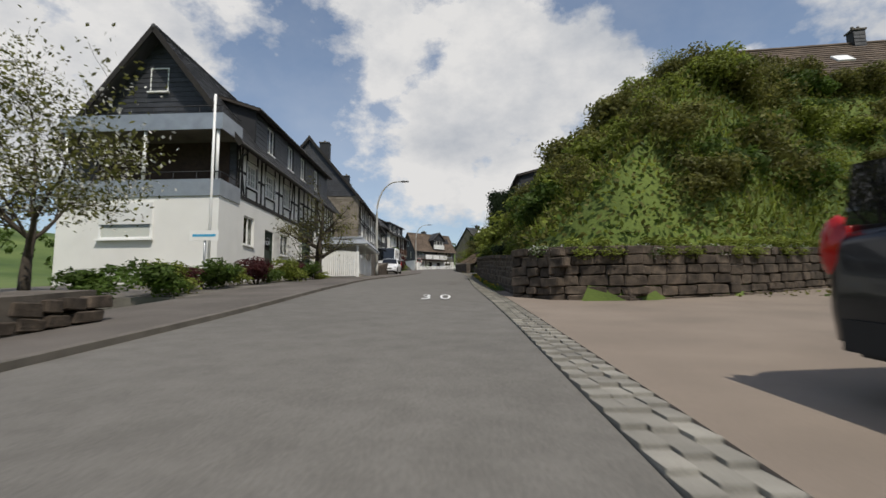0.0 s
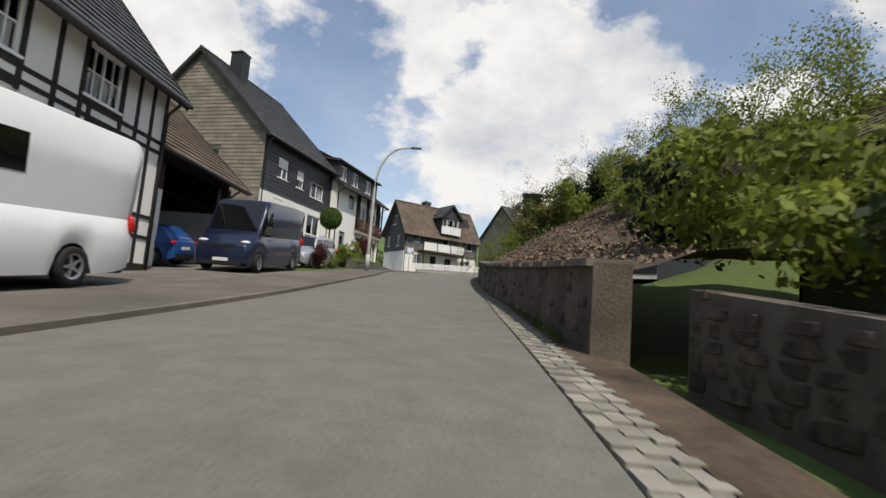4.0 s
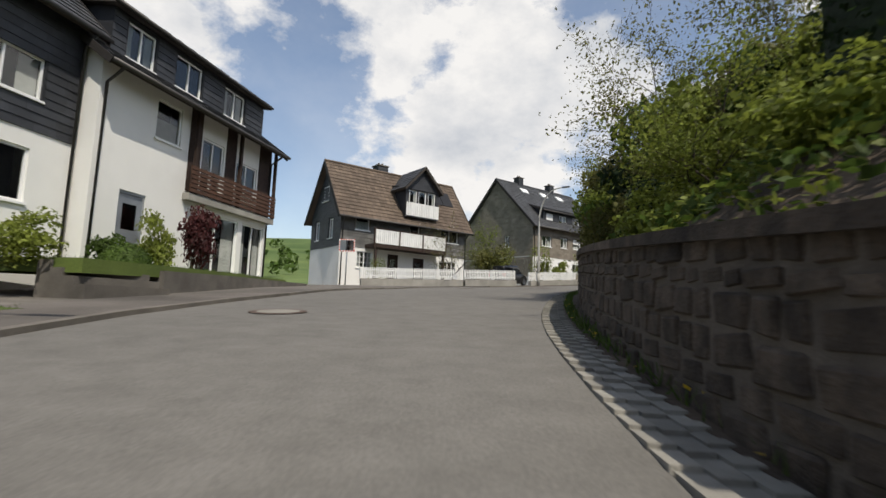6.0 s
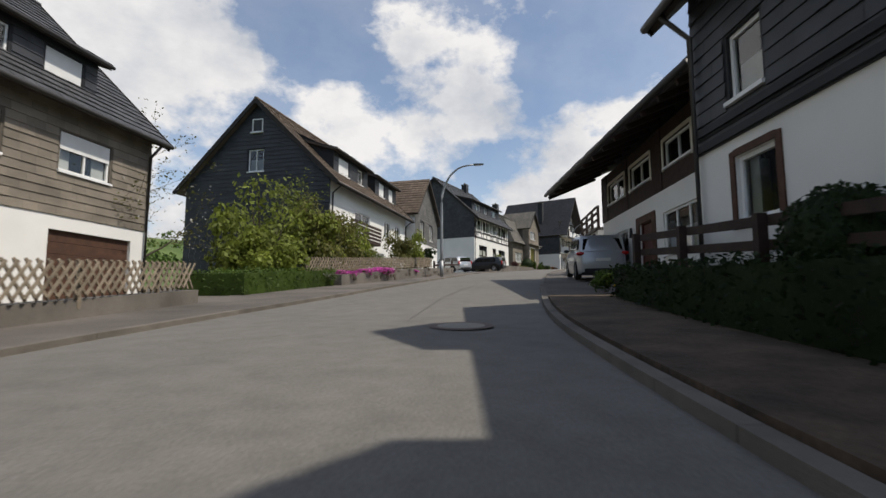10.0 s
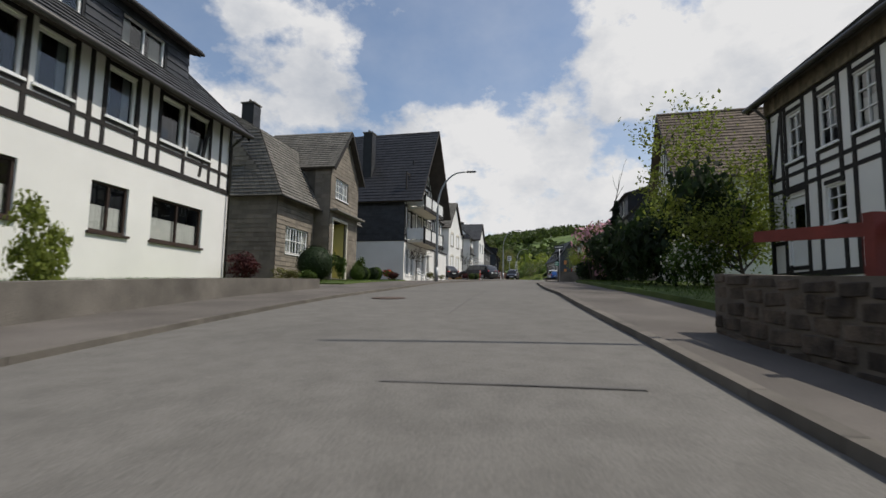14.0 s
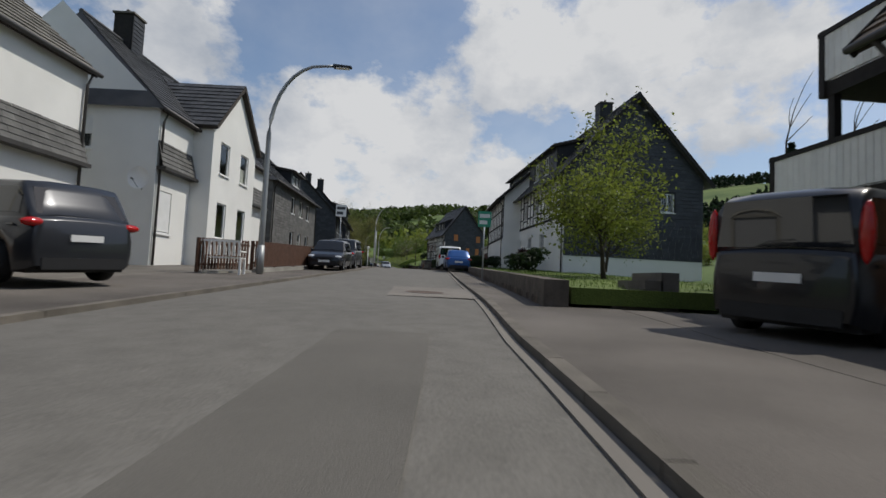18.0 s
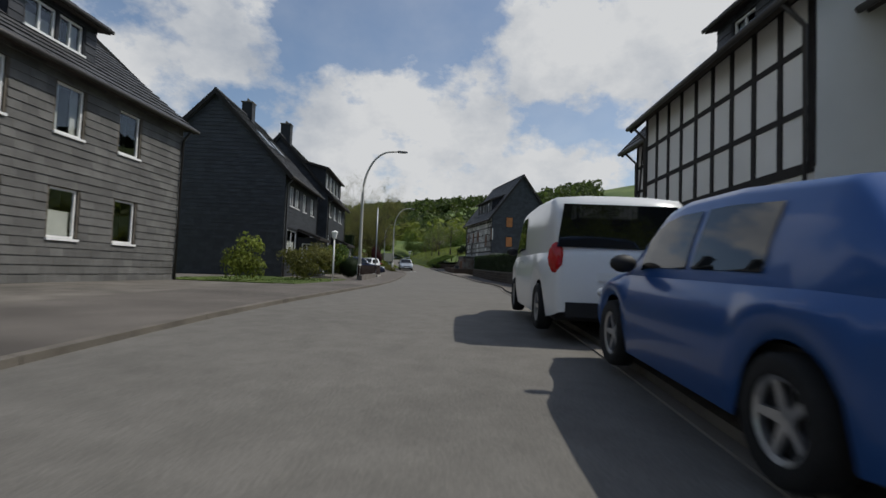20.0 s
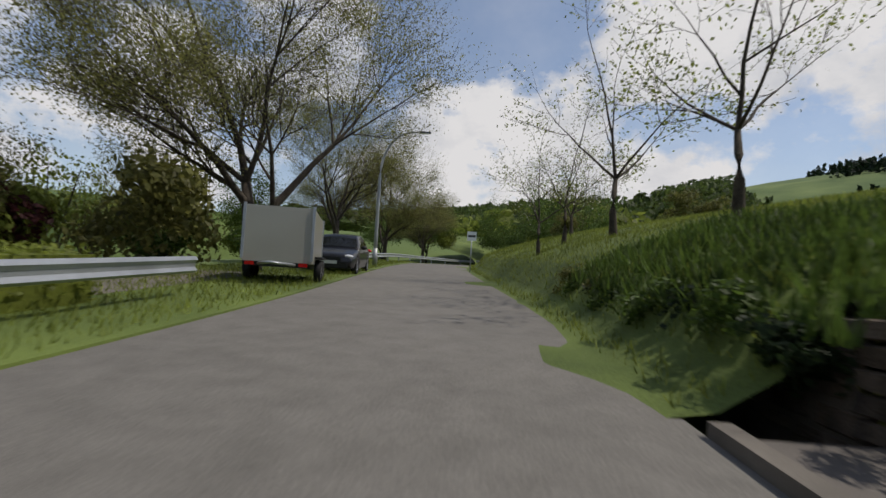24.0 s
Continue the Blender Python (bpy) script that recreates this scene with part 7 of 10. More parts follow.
def picket_fence(label, s0, d0, s1, d1, wall=0.4, high=0.72, gap=0.135, mat=None, wide=0.075, name="picket_fence", wall_mat=None, point=False):
    p, q = at(s0, d0, 0.08), at(s1, d1, 0.08)
    m, w, rise = between(p, q)
    ob = new(name)
    ob.matrix_world = m @ Matrix.Shear("XZ", 4, (0, 0))
    tagged(ob, label, "fence")
    mat = mat or white_wood
    k = rise / w
    tilt = Matrix.Rotation(-math.atan(k), 4, "Y")
    if wall:
        block("base_wall", ob, wall_mat or concrete, tilt, (0, -0.12, -0.5), (w, 0.12, wall), "grey rendered base wall")
    for z in (wall + 0.16, wall + high - 0.2):
        block("rail", ob, mat, tilt, (0, 0.0, z), (w, 0.04, z + 0.07))
    n = int(w / gap)
    for i in range(n):
        x = gap * (i + 0.5)
        z = k * x
        block("picket", ob, mat, ID, (x - wide / 2, -0.03, z + wall + 0.04), (x + wide / 2, 0.0, z + wall + high + (0.03 if i % 2 else 0.0) * point))
    for x in np.arange(0, w + 0.1, 2.4):
        block("post", ob, mat, ID, (x - 0.05, 0.04, k * x + wall - 0.05), (x + 0.05, 0.14, k * x + wall + high))
    return ob


def lattice_fence(label, s0, d0, s1, d1, low, high=0.75, gap=0.2):
    p, q = at(s0, d0, low), at(s1, d1, low)
    m, w, rise = between(p, q)
    ob = new("lattice_fence")
    ob.matrix_world = m
    tagged(ob, label, "fence")
    k = rise / w
    for i in range(int(w / gap)):
        for lean, y in ((1, -0.02), (-1, 0.01)):
            x = gap * (i + 0.5)
            block("slat", ob, timber_grey, Matrix.Translation((x, y, k * x + high / 2)) @ Matrix.Rotation(lean * radians(38), 4, "Y"), (-0.022, -0.012, -high * 0.62), (0.022, 0.012, high * 0.62))
    for x in np.arange(0, w + 0.1, 2.2):
        block("post", ob, timber_grey, ID, (x - 0.04, 0.03, k * x - 0.2), (x + 0.04, 0.11, k * x + high))
    return ob


picket_fence("white picket fence on a grey base wall", 105.2, -12.6, 110.0, -8.4)
picket_fence("white picket fence on a grey base wall", 110.1, -8.3, 113.4, -6.2)
picket_fence("white picket fence beside the drive", 115.0, -6.0, 121.3, -5.6, 0.36, 0.66)
lattice_fence("weathered lattice fence on a low wall", 121.7, -6.1, 131.0, -6.55, 0.4, 0.6)
lattice_fence("weathered lattice fence behind flowers", 138.2, -7.4, 152.5, -6.3, 0.6, 0.62)
picket_fence("brown wooden picket fence", 241.0, -6.9, 243.0, -6.1, 0.05, 1.0, 0.13, timber_brown)
picket_fence("brown boarded fence beside the footway", 243.2, -6.0, 255.0, -5.4, 0.12, 0.95, 0.105, timber_brown, 0.1)
picket_fence("dark crossed garden fence", 286.0, -5.4, 296.0, -5.6, 0.25, 0.6, 0.16, timber_dark, 0.05, wall_mat=concrete_dark)
picket_fence("dark garden fence with pointed wooden slats", 296.2, -5.5, 298.6, -5.4, 0.12, 0.75, 0.14, timber_dark)
# wooden rails on walls
def rail_fence(label, s0, d0, s1, d1, low, rails, mat, step=2.2, high=0.7):
    p, q = at(s0, d0, low), at(s1, d1, low)
    m, w, rise = between(p, q)
    ob = new("rail_fence")
    ob.matrix_world = m
    tagged(ob, label, "fence")
    tilt = Matrix.Rotation(-math.atan(rise / w), 4, "Y")
    for z in rails:
        block("rail", ob, mat, tilt, (0, -0.04, z), (w, 0.02, z + 0.13))
    for x in np.arange(0.2, w, step):
        block("post", ob, mat, ID, (x - 0.06, 0.02, rise / w * x - 0.2), (x + 0.06, 0.14, rise / w * x + high))


rail_fence("red-brown wooden rail on the wall", 160.5, 3.75, 176.2, 3.4, 0.75, (0.5,), rail_red)
rail_fence("dark wooden garden rail over the hedge", 113.0, 3.3, 121.5, 3.6, 1.0, (0.25, 0.6), timber_dark)
rail_fence("dark wooden garden rail over the hedge", 121.5, 3.6, 131.0, 3.5, 0.75, (0.25, 0.55), timber_dark)
rail_fence("low wooden street rail", 152.8, -6.2, 159.0, -5.9, 0.3, (0.35,), timber_dark)

# the white carport gate house
cp = new("carport")
cp.matrix_world = spot(32.9, -6.05, 0.05, 1) @ Matrix.Diagonal((0.85, 1, 1.08, 1))
tagged(cp, "white wooden carport with zinc edge and picket gate", "carport")
for x in (0.0, 6.2):
    for y in (0.2, 2.4):
        block("post", cp, white_wood, ID, (x, y - 0.07, 0), (x + 0.16, y + 0.09, 2.0))
block("post", cp, white_wood, ID, (3.1, 0.13, 0), (3.26, 0.29, 2.0))
block("base_wall", cp, concrete_drive, ID, (0.1, 0.05, -0.5), (6.5, 0.35, 0.22))
block("flat_roof", cp, zinc, ID, (-0.3, -0.15, 2.35), (6.7, 2.9, 2.45))
mesh("zinc_edge", [(-0.35, -0.5, 2.05), (6.75, -0.5, 2.05), (6.6, -0.1, 2.5), (-0.2, -0.1, 2.5), (-0.35, 2.95, 2.05), (-0.2, 2.9, 2.5), (6.75, 2.95, 2.05), (6.6, 2.9, 2.5)], [(0, 1, 2, 3), (4, 0, 3, 5), (1, 6, 7, 2)], zinc, cp)
block("fascia", cp, white_wood, ID, (-0.3, -0.42, 1.92), (6.7, -0.34, 2.06))
for x in np.arange(0.0, 6.5, 0.62):
    block("rafter_end", cp, white_wood, ID, (x, -0.4, 1.95), (x + 0.1, 2.8, 2.08))
for k in range(46):
    x = 0.2 + 0.135 * k
    if not 3.05 < x < 3.25:
        t = abs(((x - 0.2) % 3.0) / 3.0 - 0.5)
        block("picket", cp, white_wood, ID, (x, 0.16, 0.22), (x + 0.11, 0.2, 1.25 + 0.5 * t))
for k in range(20):
    y = 0.2 + 0.135 * k
    block("picket", cp, white_wood, ID, (-0.02, y, 0.05), (0.02, y + 0.11, 1.55 + 0.12 * math.sin(k / 19 * math.pi)))
for x in (0.16, 2.9, 3.4, 6.0):
    s = 1 if x < 0.5 or 3.3 < x < 4 else -1
    block("knee_brace", cp, white_wood, Matrix.Translation((x + 0.15 * s, 0.2, 1.75)) @ Matrix.Rotation(radians(45 * s), 4, "Y"), (-0.32, -0.05, -0.05), (0.32, 0.05, 0.05))
# open pent roof behind it
pr = new("open_garage_roof")
pr.matrix_world = spot(39.2, -8.3, 0, 0)
tagged(pr, "grey sloping carport roof on timber braces", "carport")
block("roof_sheet", pr, zinc, Matrix.Translation((0, 0, 2.7)) @ Matrix.Rotation(radians(4), 4, "Y"), (0, -1.2, 0), (5.6, 2.2, 0.16))
block("post", pr, timber_grey, ID, (5.2, 1.8, 0), (5.36, 1.96, 2.5))
block("back_wall", pr, concrete_dark, ID, (0.0, -1.6, -0.3), (5.8, -1.4, 2.6))
for k in range(24):
    block("board", pr, timber_dark, ID, (0.2 + 0.22 * k, -1.38, 1.2), (0.4 + 0.22 * k, -1.35, 2.0))

# signs
def sign(s, d, h0, h1, board, mat, label, pole=True, turn=90, name="sign", r=0.03, bars_mat=None, nbars=0):
    ob = new(name)
    ob.matrix_world = spot(s, d, 0.1, turn - 180)
    tagged(ob, label, "sign")
    if pole:
        pipe("pole", ob, zinc, [(0, 0.05, -0.3), (0, 0.05, h1)], r)
    w = board
    b = block("board", ob, mat, ID, (-w / 2, -0.015, h0), (w / 2, 0.015, h1))
    for k in range(nbars):
        z = h1 - (h1 - h0) * (k + 0.7) / (nbars + 0.4)
        block("letter_bar", ob, bars_mat, ID, (-w * 0.4, -0.02, z - (h1 - h0) * 0.12), (w * (0.4 if k % 2 == 0 else 0.2), -0.016, z + (h1 - h0) * 0.12))
    return ob


blue_paint = material("sign_blue", (0.05, 0.35, 0.6), 0.5, 0.05, 3, 0.0, 50)
green_paint = material("sign_green", (0.05, 0.32, 0.2), 0.5, 0.05, 3, 0.0, 50)
sign(16.8, -8.4, 1.55, 1.9, 1.0, white_paint, "white name board with blue letter bars", nbars=1, bars_mat=blue_paint)
sign(16.4, 9.6, 2.6, 2.95, 1.0, white_paint, "white notice board on a stand above the wall", r=0.12, nbars=1, bars_mat=lamp_head_mat)
sign(244.6, 2.1, 2.05, 2.65, 0.5, green_paint, "green and white bus stop sign", bars_mat=white_paint, nbars=2)
sign(205.6, 2.8, 2.3, 2.55, 0.75, lamp_head_mat, "dark street name sign on a pole", turn=60, bars_mat=white_paint, nbars=1)
sign(259.5, -5.7, 3.3, 4.1, 0.7, white_paint, "white hanging inn sign", bars_mat=lamp_head_mat, nbars=2)
sign(357.0, 1.3, 1.6, 2.1, 0.5, white_paint, "small white traffic sign", bars_mat=lamp_head_mat, nbars=1)
mr = new("traffic_mirror")
mr.matrix_world = spot(104.6, -13.2, 0.1, -70)
tagged(mr, "rectangular traffic mirror with red and white border", "traffic mirror")
pipe("pole", mr, zinc, [(0, 0.06, -0.2), (0, 0.06, 2.9)], 0.04)
mirror_mat = material("mirror", (0.75, 0.78, 0.8), 0.05, 0.02, 2, 0.0, 50, metal=1.0)
block("mirror_glass", mr, mirror_mat, ID, (-0.42, -0.04, 2.1), (0.42, 0.0, 2.75))
red_paint = material("red_paint", (0.5, 0.06, 0.03), 0.5, 0.1, 3, 0.0, 50)
for k in range(12):
    x = -0.5 + k / 12 * 1.0
    for z in (2.03, 2.75):
        block("border", mr, red_paint if k % 2 else white_paint, ID, (x, -0.06, z), (x + 0.083, 0.01, z + 0.07))
for k in range(8):
    z = 2.1 + k / 8 * 0.65
    for x in (-0.5, 0.43):
        block("border", mr, white_paint if k % 2 else red_paint, ID, (x, -0.06, z), (x + 0.07, 0.01, z + 0.081))
fp = new("flagpole")
fp.matrix_world = spot(17.6, -8.6, -0.2)
tagged(fp, "tall white flagpole before the house corner", "flagpole")
pipe("pole", fp, white_paint, [(0, 0, 0), (0, 0, 4), (0, 0, 7.4)], 0.05)
fp2 = new("flagpole")
fp2.matrix_world = spot(176.4, 5.6, 0)
tagged(fp2, "tall grey flagpole in the garden", "flagpole")
pipe("pole", fp2, zinc, [(0, 0, 0), (0, 0, 5), (0, 0, 11.0)], 0.055)
fp3 = new("flagpole")
fp3.matrix_world = spot(297.6, -5.7, 0)
tagged(fp3, "thin grey pole beside the parked cars", "pole")
pipe("pole", fp3, zinc, [(0, 0, 0), (0, 0, 5.6)], 0.05)
rp = new("marker_post")
rp.matrix_world = spot(222.9, -5.9, 0.1)
tagged(rp, "short red and white marker post", "marker post")
pipe("post", rp, red_paint, [(0, 0, -0.2), (0, 0, 1.0)], 0.05)
pipe("reflector", rp, white_paint, [(0, 0, 0.78), (0, 0, 0.88)], 0.053)

# writing and marks on the road
def road_number(text, s, d, turn):
    for k, ch in enumerate(text):
        cu = bpy.data.curves.new("road_digit", "FONT")
        cu.body, cu.size, cu.extrude = ch, 1.0, 0.0
        cu.materials.append(line_white)
        ob = new("road_digit", cu)
        off = (k - (len(text) - 1) / 2) * 0.44
        m = spot(s, d, 0.036, turn - 90)
        ob.matrix_world = m @ Matrix.Rotation(math.atan((at(s + 1, 0).z - at(s - 1, 0).z) / 2) * (1 if turn == 0 else -1), 4, "X") @ Matrix.Translation((off - 0.15, -0.66, 0)) @ Matrix.Diagonal((0.56, 1.9, 1, 1))
        tagged(ob, "white painted speed digit on the asphalt", "road marking", "road markings")


road_number("30", 11.4, -0.35, 0)
road_number("30", 118.4, -2.8, 180)
road_number("30", 219.9, -0.3, 0)
road_number("30", 317.6, -2.1, 180)


def mark_strip(name, s0, s1, left, right, mat, label, category, h=0.026):
    ribbon(name, s0, s1, left, right, h, mat, label, category, 1.0, 2, 0.0)


for k, (s0, s1, d0, d1) in enumerate(((89, 112, -3.7, -1.0), (92, 108, -2.8, -0.9), (128, 138, -0.92, -0.86), (179, 193, -0.55, -0.42), (270, 290, -0.5, -0.6), (308, 318, -0.85, -0.9), (306, 324, -0.4, -0.5), (19, 27, -3.2, -2.8))):
    n = max(3, int((s1 - s0) / 2))
    ss = np.linspace(s0, s1, n)
    rr = random.Random(k)
    line = [(float(s), d0 + (d1 - d0) * (s - s0) / (s1 - s0) + rr.uniform(-0.07, 0.07)) for s in ss]
    wob = rr.uniform(0.016, 0.03)
    mark_strip("sealed_crack", s0, s1, line, shift(line, wob), crack_fill, "dark sealed crack along the asphalt", "crack")
mark_strip("sealed_crack", 173.75, 173.8, -0.7, 1.4, crack_fill, "dark sealed crack across the asphalt", "crack")
mark_strip("asphalt_patch", 104.0, 108.4, -2.4, -0.6, asphalt_patch, "darker asphalt patch round a cover", "patch", 0.025)
mark_strip("asphalt_patch", 17.5, 21.0, 0.0, 0.28, asphalt_patch, "dark asphalt patch", "patch", 0.025)
mark_strip("asphalt_patch", 203.0, 207.5, 0.2, 1.5, asphalt_patch, "dark asphalt patch at the junction", "patch", 0.025)
mark_strip("asphalt_patch", 226.5, 231.0, -1.1, -0.1, asphalt_patch, "reddish asphalt patch", "patch", 0.025)
mark_strip("concrete_patch", 236.0, 239.4, -1.0, 0.9, concrete_patch, "pale concrete patch round a cover", "patch", 0.027)
ribbon("side_road", 203.5, 211.5, shift(RIGHT, -0.02), 30, 0.0, asphalt, "asphalt side road", "road", 1.5, 6, 0.3)


def manhole(s, d, r=0.33, mat=None, ring=0.12):
    ob = new("manhole_cover")
    ob.matrix_world = spot(s, d, 0.024) @ Matrix.Rotation(-math.atan((at(s + 1, 0).z - at(s - 1, 0).z) / 2), 4, "Y")
    tagged(ob, "round cast manhole cover in the asphalt", "manhole cover", "manhole covers")
    v, f = tube([(0, 0, -0.02), (0, 0, 0.012)], [r, r], 28)
    mesh("cover", v, f, mat or concrete_drive, ob)
    vs, fs = [], []
    for k in range(28):
        a = 2 * math.pi * k / 28
        for q, z in ((r + 0.004, 0.012), (r + ring, 0.008)):
            vs.append((q * math.cos(a), q * math.sin(a), z))
    for k in range(28):
        j = (k + 1) % 28
        fs.append((2 * k, 2 * k + 1, 2 * j + 1, 2 * j))
    mesh("ring", vs, fs, cast_iron, ob)


for s, d in ((85.2, -3.5), (103.0, -4.6), (106.4, -1.3), (118.6, -2.6), (127.1, 0.0), (113.2, -4.1), (182.5, -2.6), (237.4, -0.2), (279.0, 5.0), (312.0, 3.4)):
    manhole(s, d, mat=cast_iron if s in (106.4, 237.4, 182.5) else None)

# crash barrier at the end of the village
cb = new("crash_barrier")
tagged(cb, "galvanised steel crash barrier on posts", "crash barrier")
for s0 in np.arange(326.0, 396.0, 4.0):
    if 337.5 < s0 < 351.0:
        continue
    p, q = at(s0, -4.6, 0), at(s0 + 4.0, -4.6, 0)
    m, w, rise = between(p, q)
    prof = [(0.0, 0.42), (0.05, 0.46), (0.0, 0.52), (0.0, 0.58), (0.05, 0.64), (0.0, 0.7)]
    vs = [m @ Vector((x, -y, z + rise * x / w)) for x in (0, w) for y, z in prof]
    mesh("rail", vs, [(k, k + 1, k + 7, k + 6) for k in range(5)], zinc, cb)
    block("post", cb, zinc, m, (0.1, 0.04, -0.3), (0.2, 0.12, 0.7))
# garden seats
def bench(s, d, turn, mat, label, back=True, w=1.3):
    ob = new("bench")
    ob.matrix_world = spot(s, d, 0.12, turn)
    tagged(ob, label, "bench")
    for k in range(4):
        block("seat_slat", ob, mat, ID, (-w / 2, -0.2 + 0.11 * k, 0.42), (w / 2, -0.11 + 0.11 * k, 0.45))
    if back:
        for k in range(9):
            x = -w / 2 + 0.06 + k * (w - 0.12) / 8
            block("back_slat", ob, mat, Matrix.Translation((x, 0.26, 0.5)) @ Matrix.Rotation(radians(-12), 4, "X"), (-0.03, -0.012, 0), (0.03, 0.012, 0.42))
        block("back_rail", ob, mat, Matrix.Translation((0, 0.35, 0.9)), (-w / 2, -0.02, 0), (w / 2, 0.02, 0.06))
    for x in (-w / 2, w / 2 - 0.06):
        for y in (-0.2, 0.2):
            block("leg", ob, mat, ID, (x, y, -0.1), (x + 0.06, y + 0.06, 0.44))
        block("arm", ob, mat, ID, (x, -0.22, 0.62), (x + 0.06, 0.3, 0.66))


bench(241.4, -6.4, -90 + 180, white_paint, "white plastic garden bench by the fence")
bench(211.8, -8.6, 0, white_paint, "white garden bench before the house")
bench(224.6, 8.0, 180, zinc, "pale wooden bench against the house wall")
bench(27.0, -7.9, 0, timber_dark, "dark wooden bench beside the barn gate")
# waste bins
def bin_(s, d, turn, mat, label, scale=1.0):
    ob = new("waste_bin")
    ob.matrix_world = spot(s, d, 0.1, turn, scale)
    tagged(ob, label, "waste bin", "waste bins")
    vs = [(-0.24, -0.26, 0.06), (0.24, -0.26, 0.06), (0.24, 0.26, 0.06), (-0.24, 0.26, 0.06), (-0.29, -0.34, 0.96), (0.29, -0.34, 0.96), (0.29, 0.34, 0.96), (-0.29, 0.34, 0.96)]
    mesh("body", vs, [(3, 2, 1, 0), (0, 1, 5, 4), (1, 2, 6, 5), (2, 3, 7, 6), (3, 0, 4, 7)], mat, ob)
    block("lid", ob, mat, Matrix.Translation((0, 0, 0.97)) @ Matrix.Rotation(radians(3), 4, "X"), (-0.31, -0.37, 0), (0.31, 0.36, 0.06))
    pipe("handle", ob, mat, [(-0.22, 0.4, 0.96), (0.22, 0.4, 0.96)], 0.02)
    for x in (-0.25, 0.25):
        v, f = tube([(x - 0.03, 0.28, 0.1), (x + 0.03, 0.28, 0.1)], [0.1, 0.1], 12)
        mesh("wheel", v, f, iron, ob)


bin_black = material("bin_black", (0.03, 0.03, 0.033), 0.5, 0.1, 3, 0.05, 50)
bin_brown = material("bin_brown", (0.1, 0.045, 0.03), 0.5, 0.1, 3, 0.05, 50)
for k, (s, d, mt) in enumerate(((282.7, 4.6, bin_black), (282.7, 5.28, bin_black), (282.7, 5.96, bin_brown))):
    bin_(s, d, -90, mt, "black wheeled bin by the hedge" if mt is bin_black else "brown wheeled bin by the hedge", 1.05)
bin_(319.1, 6.15, 180, bin_black, "black wheeled bin against the house")
bin_(319.9, 6.15, 180, bin_brown, "brown wheeled bin against the house")
bin_(322.6, 4.0, 180, bin_black, "low dark bin in the yard", 0.7)
# garden steps
def steps(s, d, turn, n, w, label):
    ob = new("steps")
    ob.matrix_world = spot(s, d, 0.1, turn)
    tagged(ob, label, "steps")
    for k in range(n):
        block("step", ob, concrete_dark, ID, (-w / 2, 0.3 * k, -0.3), (w / 2, 0.3 * k + 0.34, 0.16 * (k + 1)))


steps(86.9, -8.1, 0, 4, 2.2, "dark stone steps to the garden")
steps(235.3, 3.2, 180, 4, 1.3, "stone steps beside the wall")
steps(329.6, 4.2, 180, 3, 2.0, "worn steps before the old house")
lt = new("garden_lantern")
lt.matrix_world = spot(281.0, -5.9, 0.05)
tagged(lt, "white garden lantern on a post", "lantern")
pipe("post", lt, white_paint, [(0, 0, 0), (0, 0, 2.1)], 0.04)
v, f = tube([(0, 0, 2.1), (0, 0, 2.35), (0, 0, 2.4), (0, 0, 2.5)], [0.09, 0.14, 0.17, 0.03], 6)
mesh("lantern_head", v, f, white_paint, lt)

# walls that run across the way
def wall_between(label, a, b, top, seed, size=(0.22, 0.5), row=0.18):
    """A stone wall from a to b, each (s, d), its face towards the lower street."""
    ob = tagged(new("stone_wall"), label, "wall")
    p, q = at(*a), at(*b)
    way = q - p
    run, rnd = way.xy.length, random.Random(seed)
    m0 = Matrix.Translation(p) @ Matrix.Rotation(math.atan2(way.y, way.x), 4, "Z")
    z = -0.1
    while z < top - 0.05:
        u, high = -0.05, row * rnd.uniform(0.75, 1.3)
        while u < run:
            wide = rnd.uniform(*size)
            o = new("stone", rnd.choice(STONES))
            o.parent = ob
            o.matrix_world = m0 @ Matrix.Translation((u + wide / 2, rnd.uniform(-0.02, 0.03), z + high / 2 + way.z / run * u)) @ Matrix.Diagonal((wide - 0.02, 0.24, high - 0.02, 1))
            u += wide
        z += high
    block("backing", ob, mortar, m0, (0.14, 0.06, -0.5), (run, 0.4, top - 0.03))


stone_wall("dark overgrown retaining wall below the orchard", 332.6, 338.5, [(332.6, 2.35), (338.5, 2.2)], [(332, 0.75), (338.5, 0.5)], near=(332, 339), size=(0.2, 0.5), rows=0.15)
wall_between("dark stone terrace wall beside the steps", (332.5, 2.3), (332.6, 5.6), 0.7, 77, (0.16, 0.36), 0.12)
wall_between("dark rubble wall with flowers above the yard entrance", (110.5, 2.0), (111.3, 5.4), 0.95, 78)


def plain_wall(label, a, b, top, mat, thick=0.25):
    """A rendered wall from a to b, each (s, d), with a thin coping."""
    ob = tagged(new("garden_wall"), label, "wall")
    p, q = at(*a), at(*b)
    p.z = q.z = min(p.z, q.z)
    way = q - p
    m0 = Matrix.Translation(p) @ Matrix.Rotation(math.atan2(way.y, way.x), 4, "Z")
    block("body", ob, mat, m0, (0, 0, -0.5), (way.xy.length, thick, top))
    block("coping", ob, concrete_dark, m0, (-0.03, -0.03, top), (way.xy.length, thick + 0.03, top + 0.05))


plain_wall("dark low yard wall across the forecourt", (317.5, 2.84), (317.4, 6.4), 0.6, wall_brown)
plain_wall("grey block wall turning into the side street", (214.95, 2.8), (214.75, 12.0), 0.86, concrete_dark)
wall_between("dark stone base under the clipped hedge", (283.15, 4.45), (283.3, 10.5), 0.8, 79, (0.35, 0.7), 0.22)


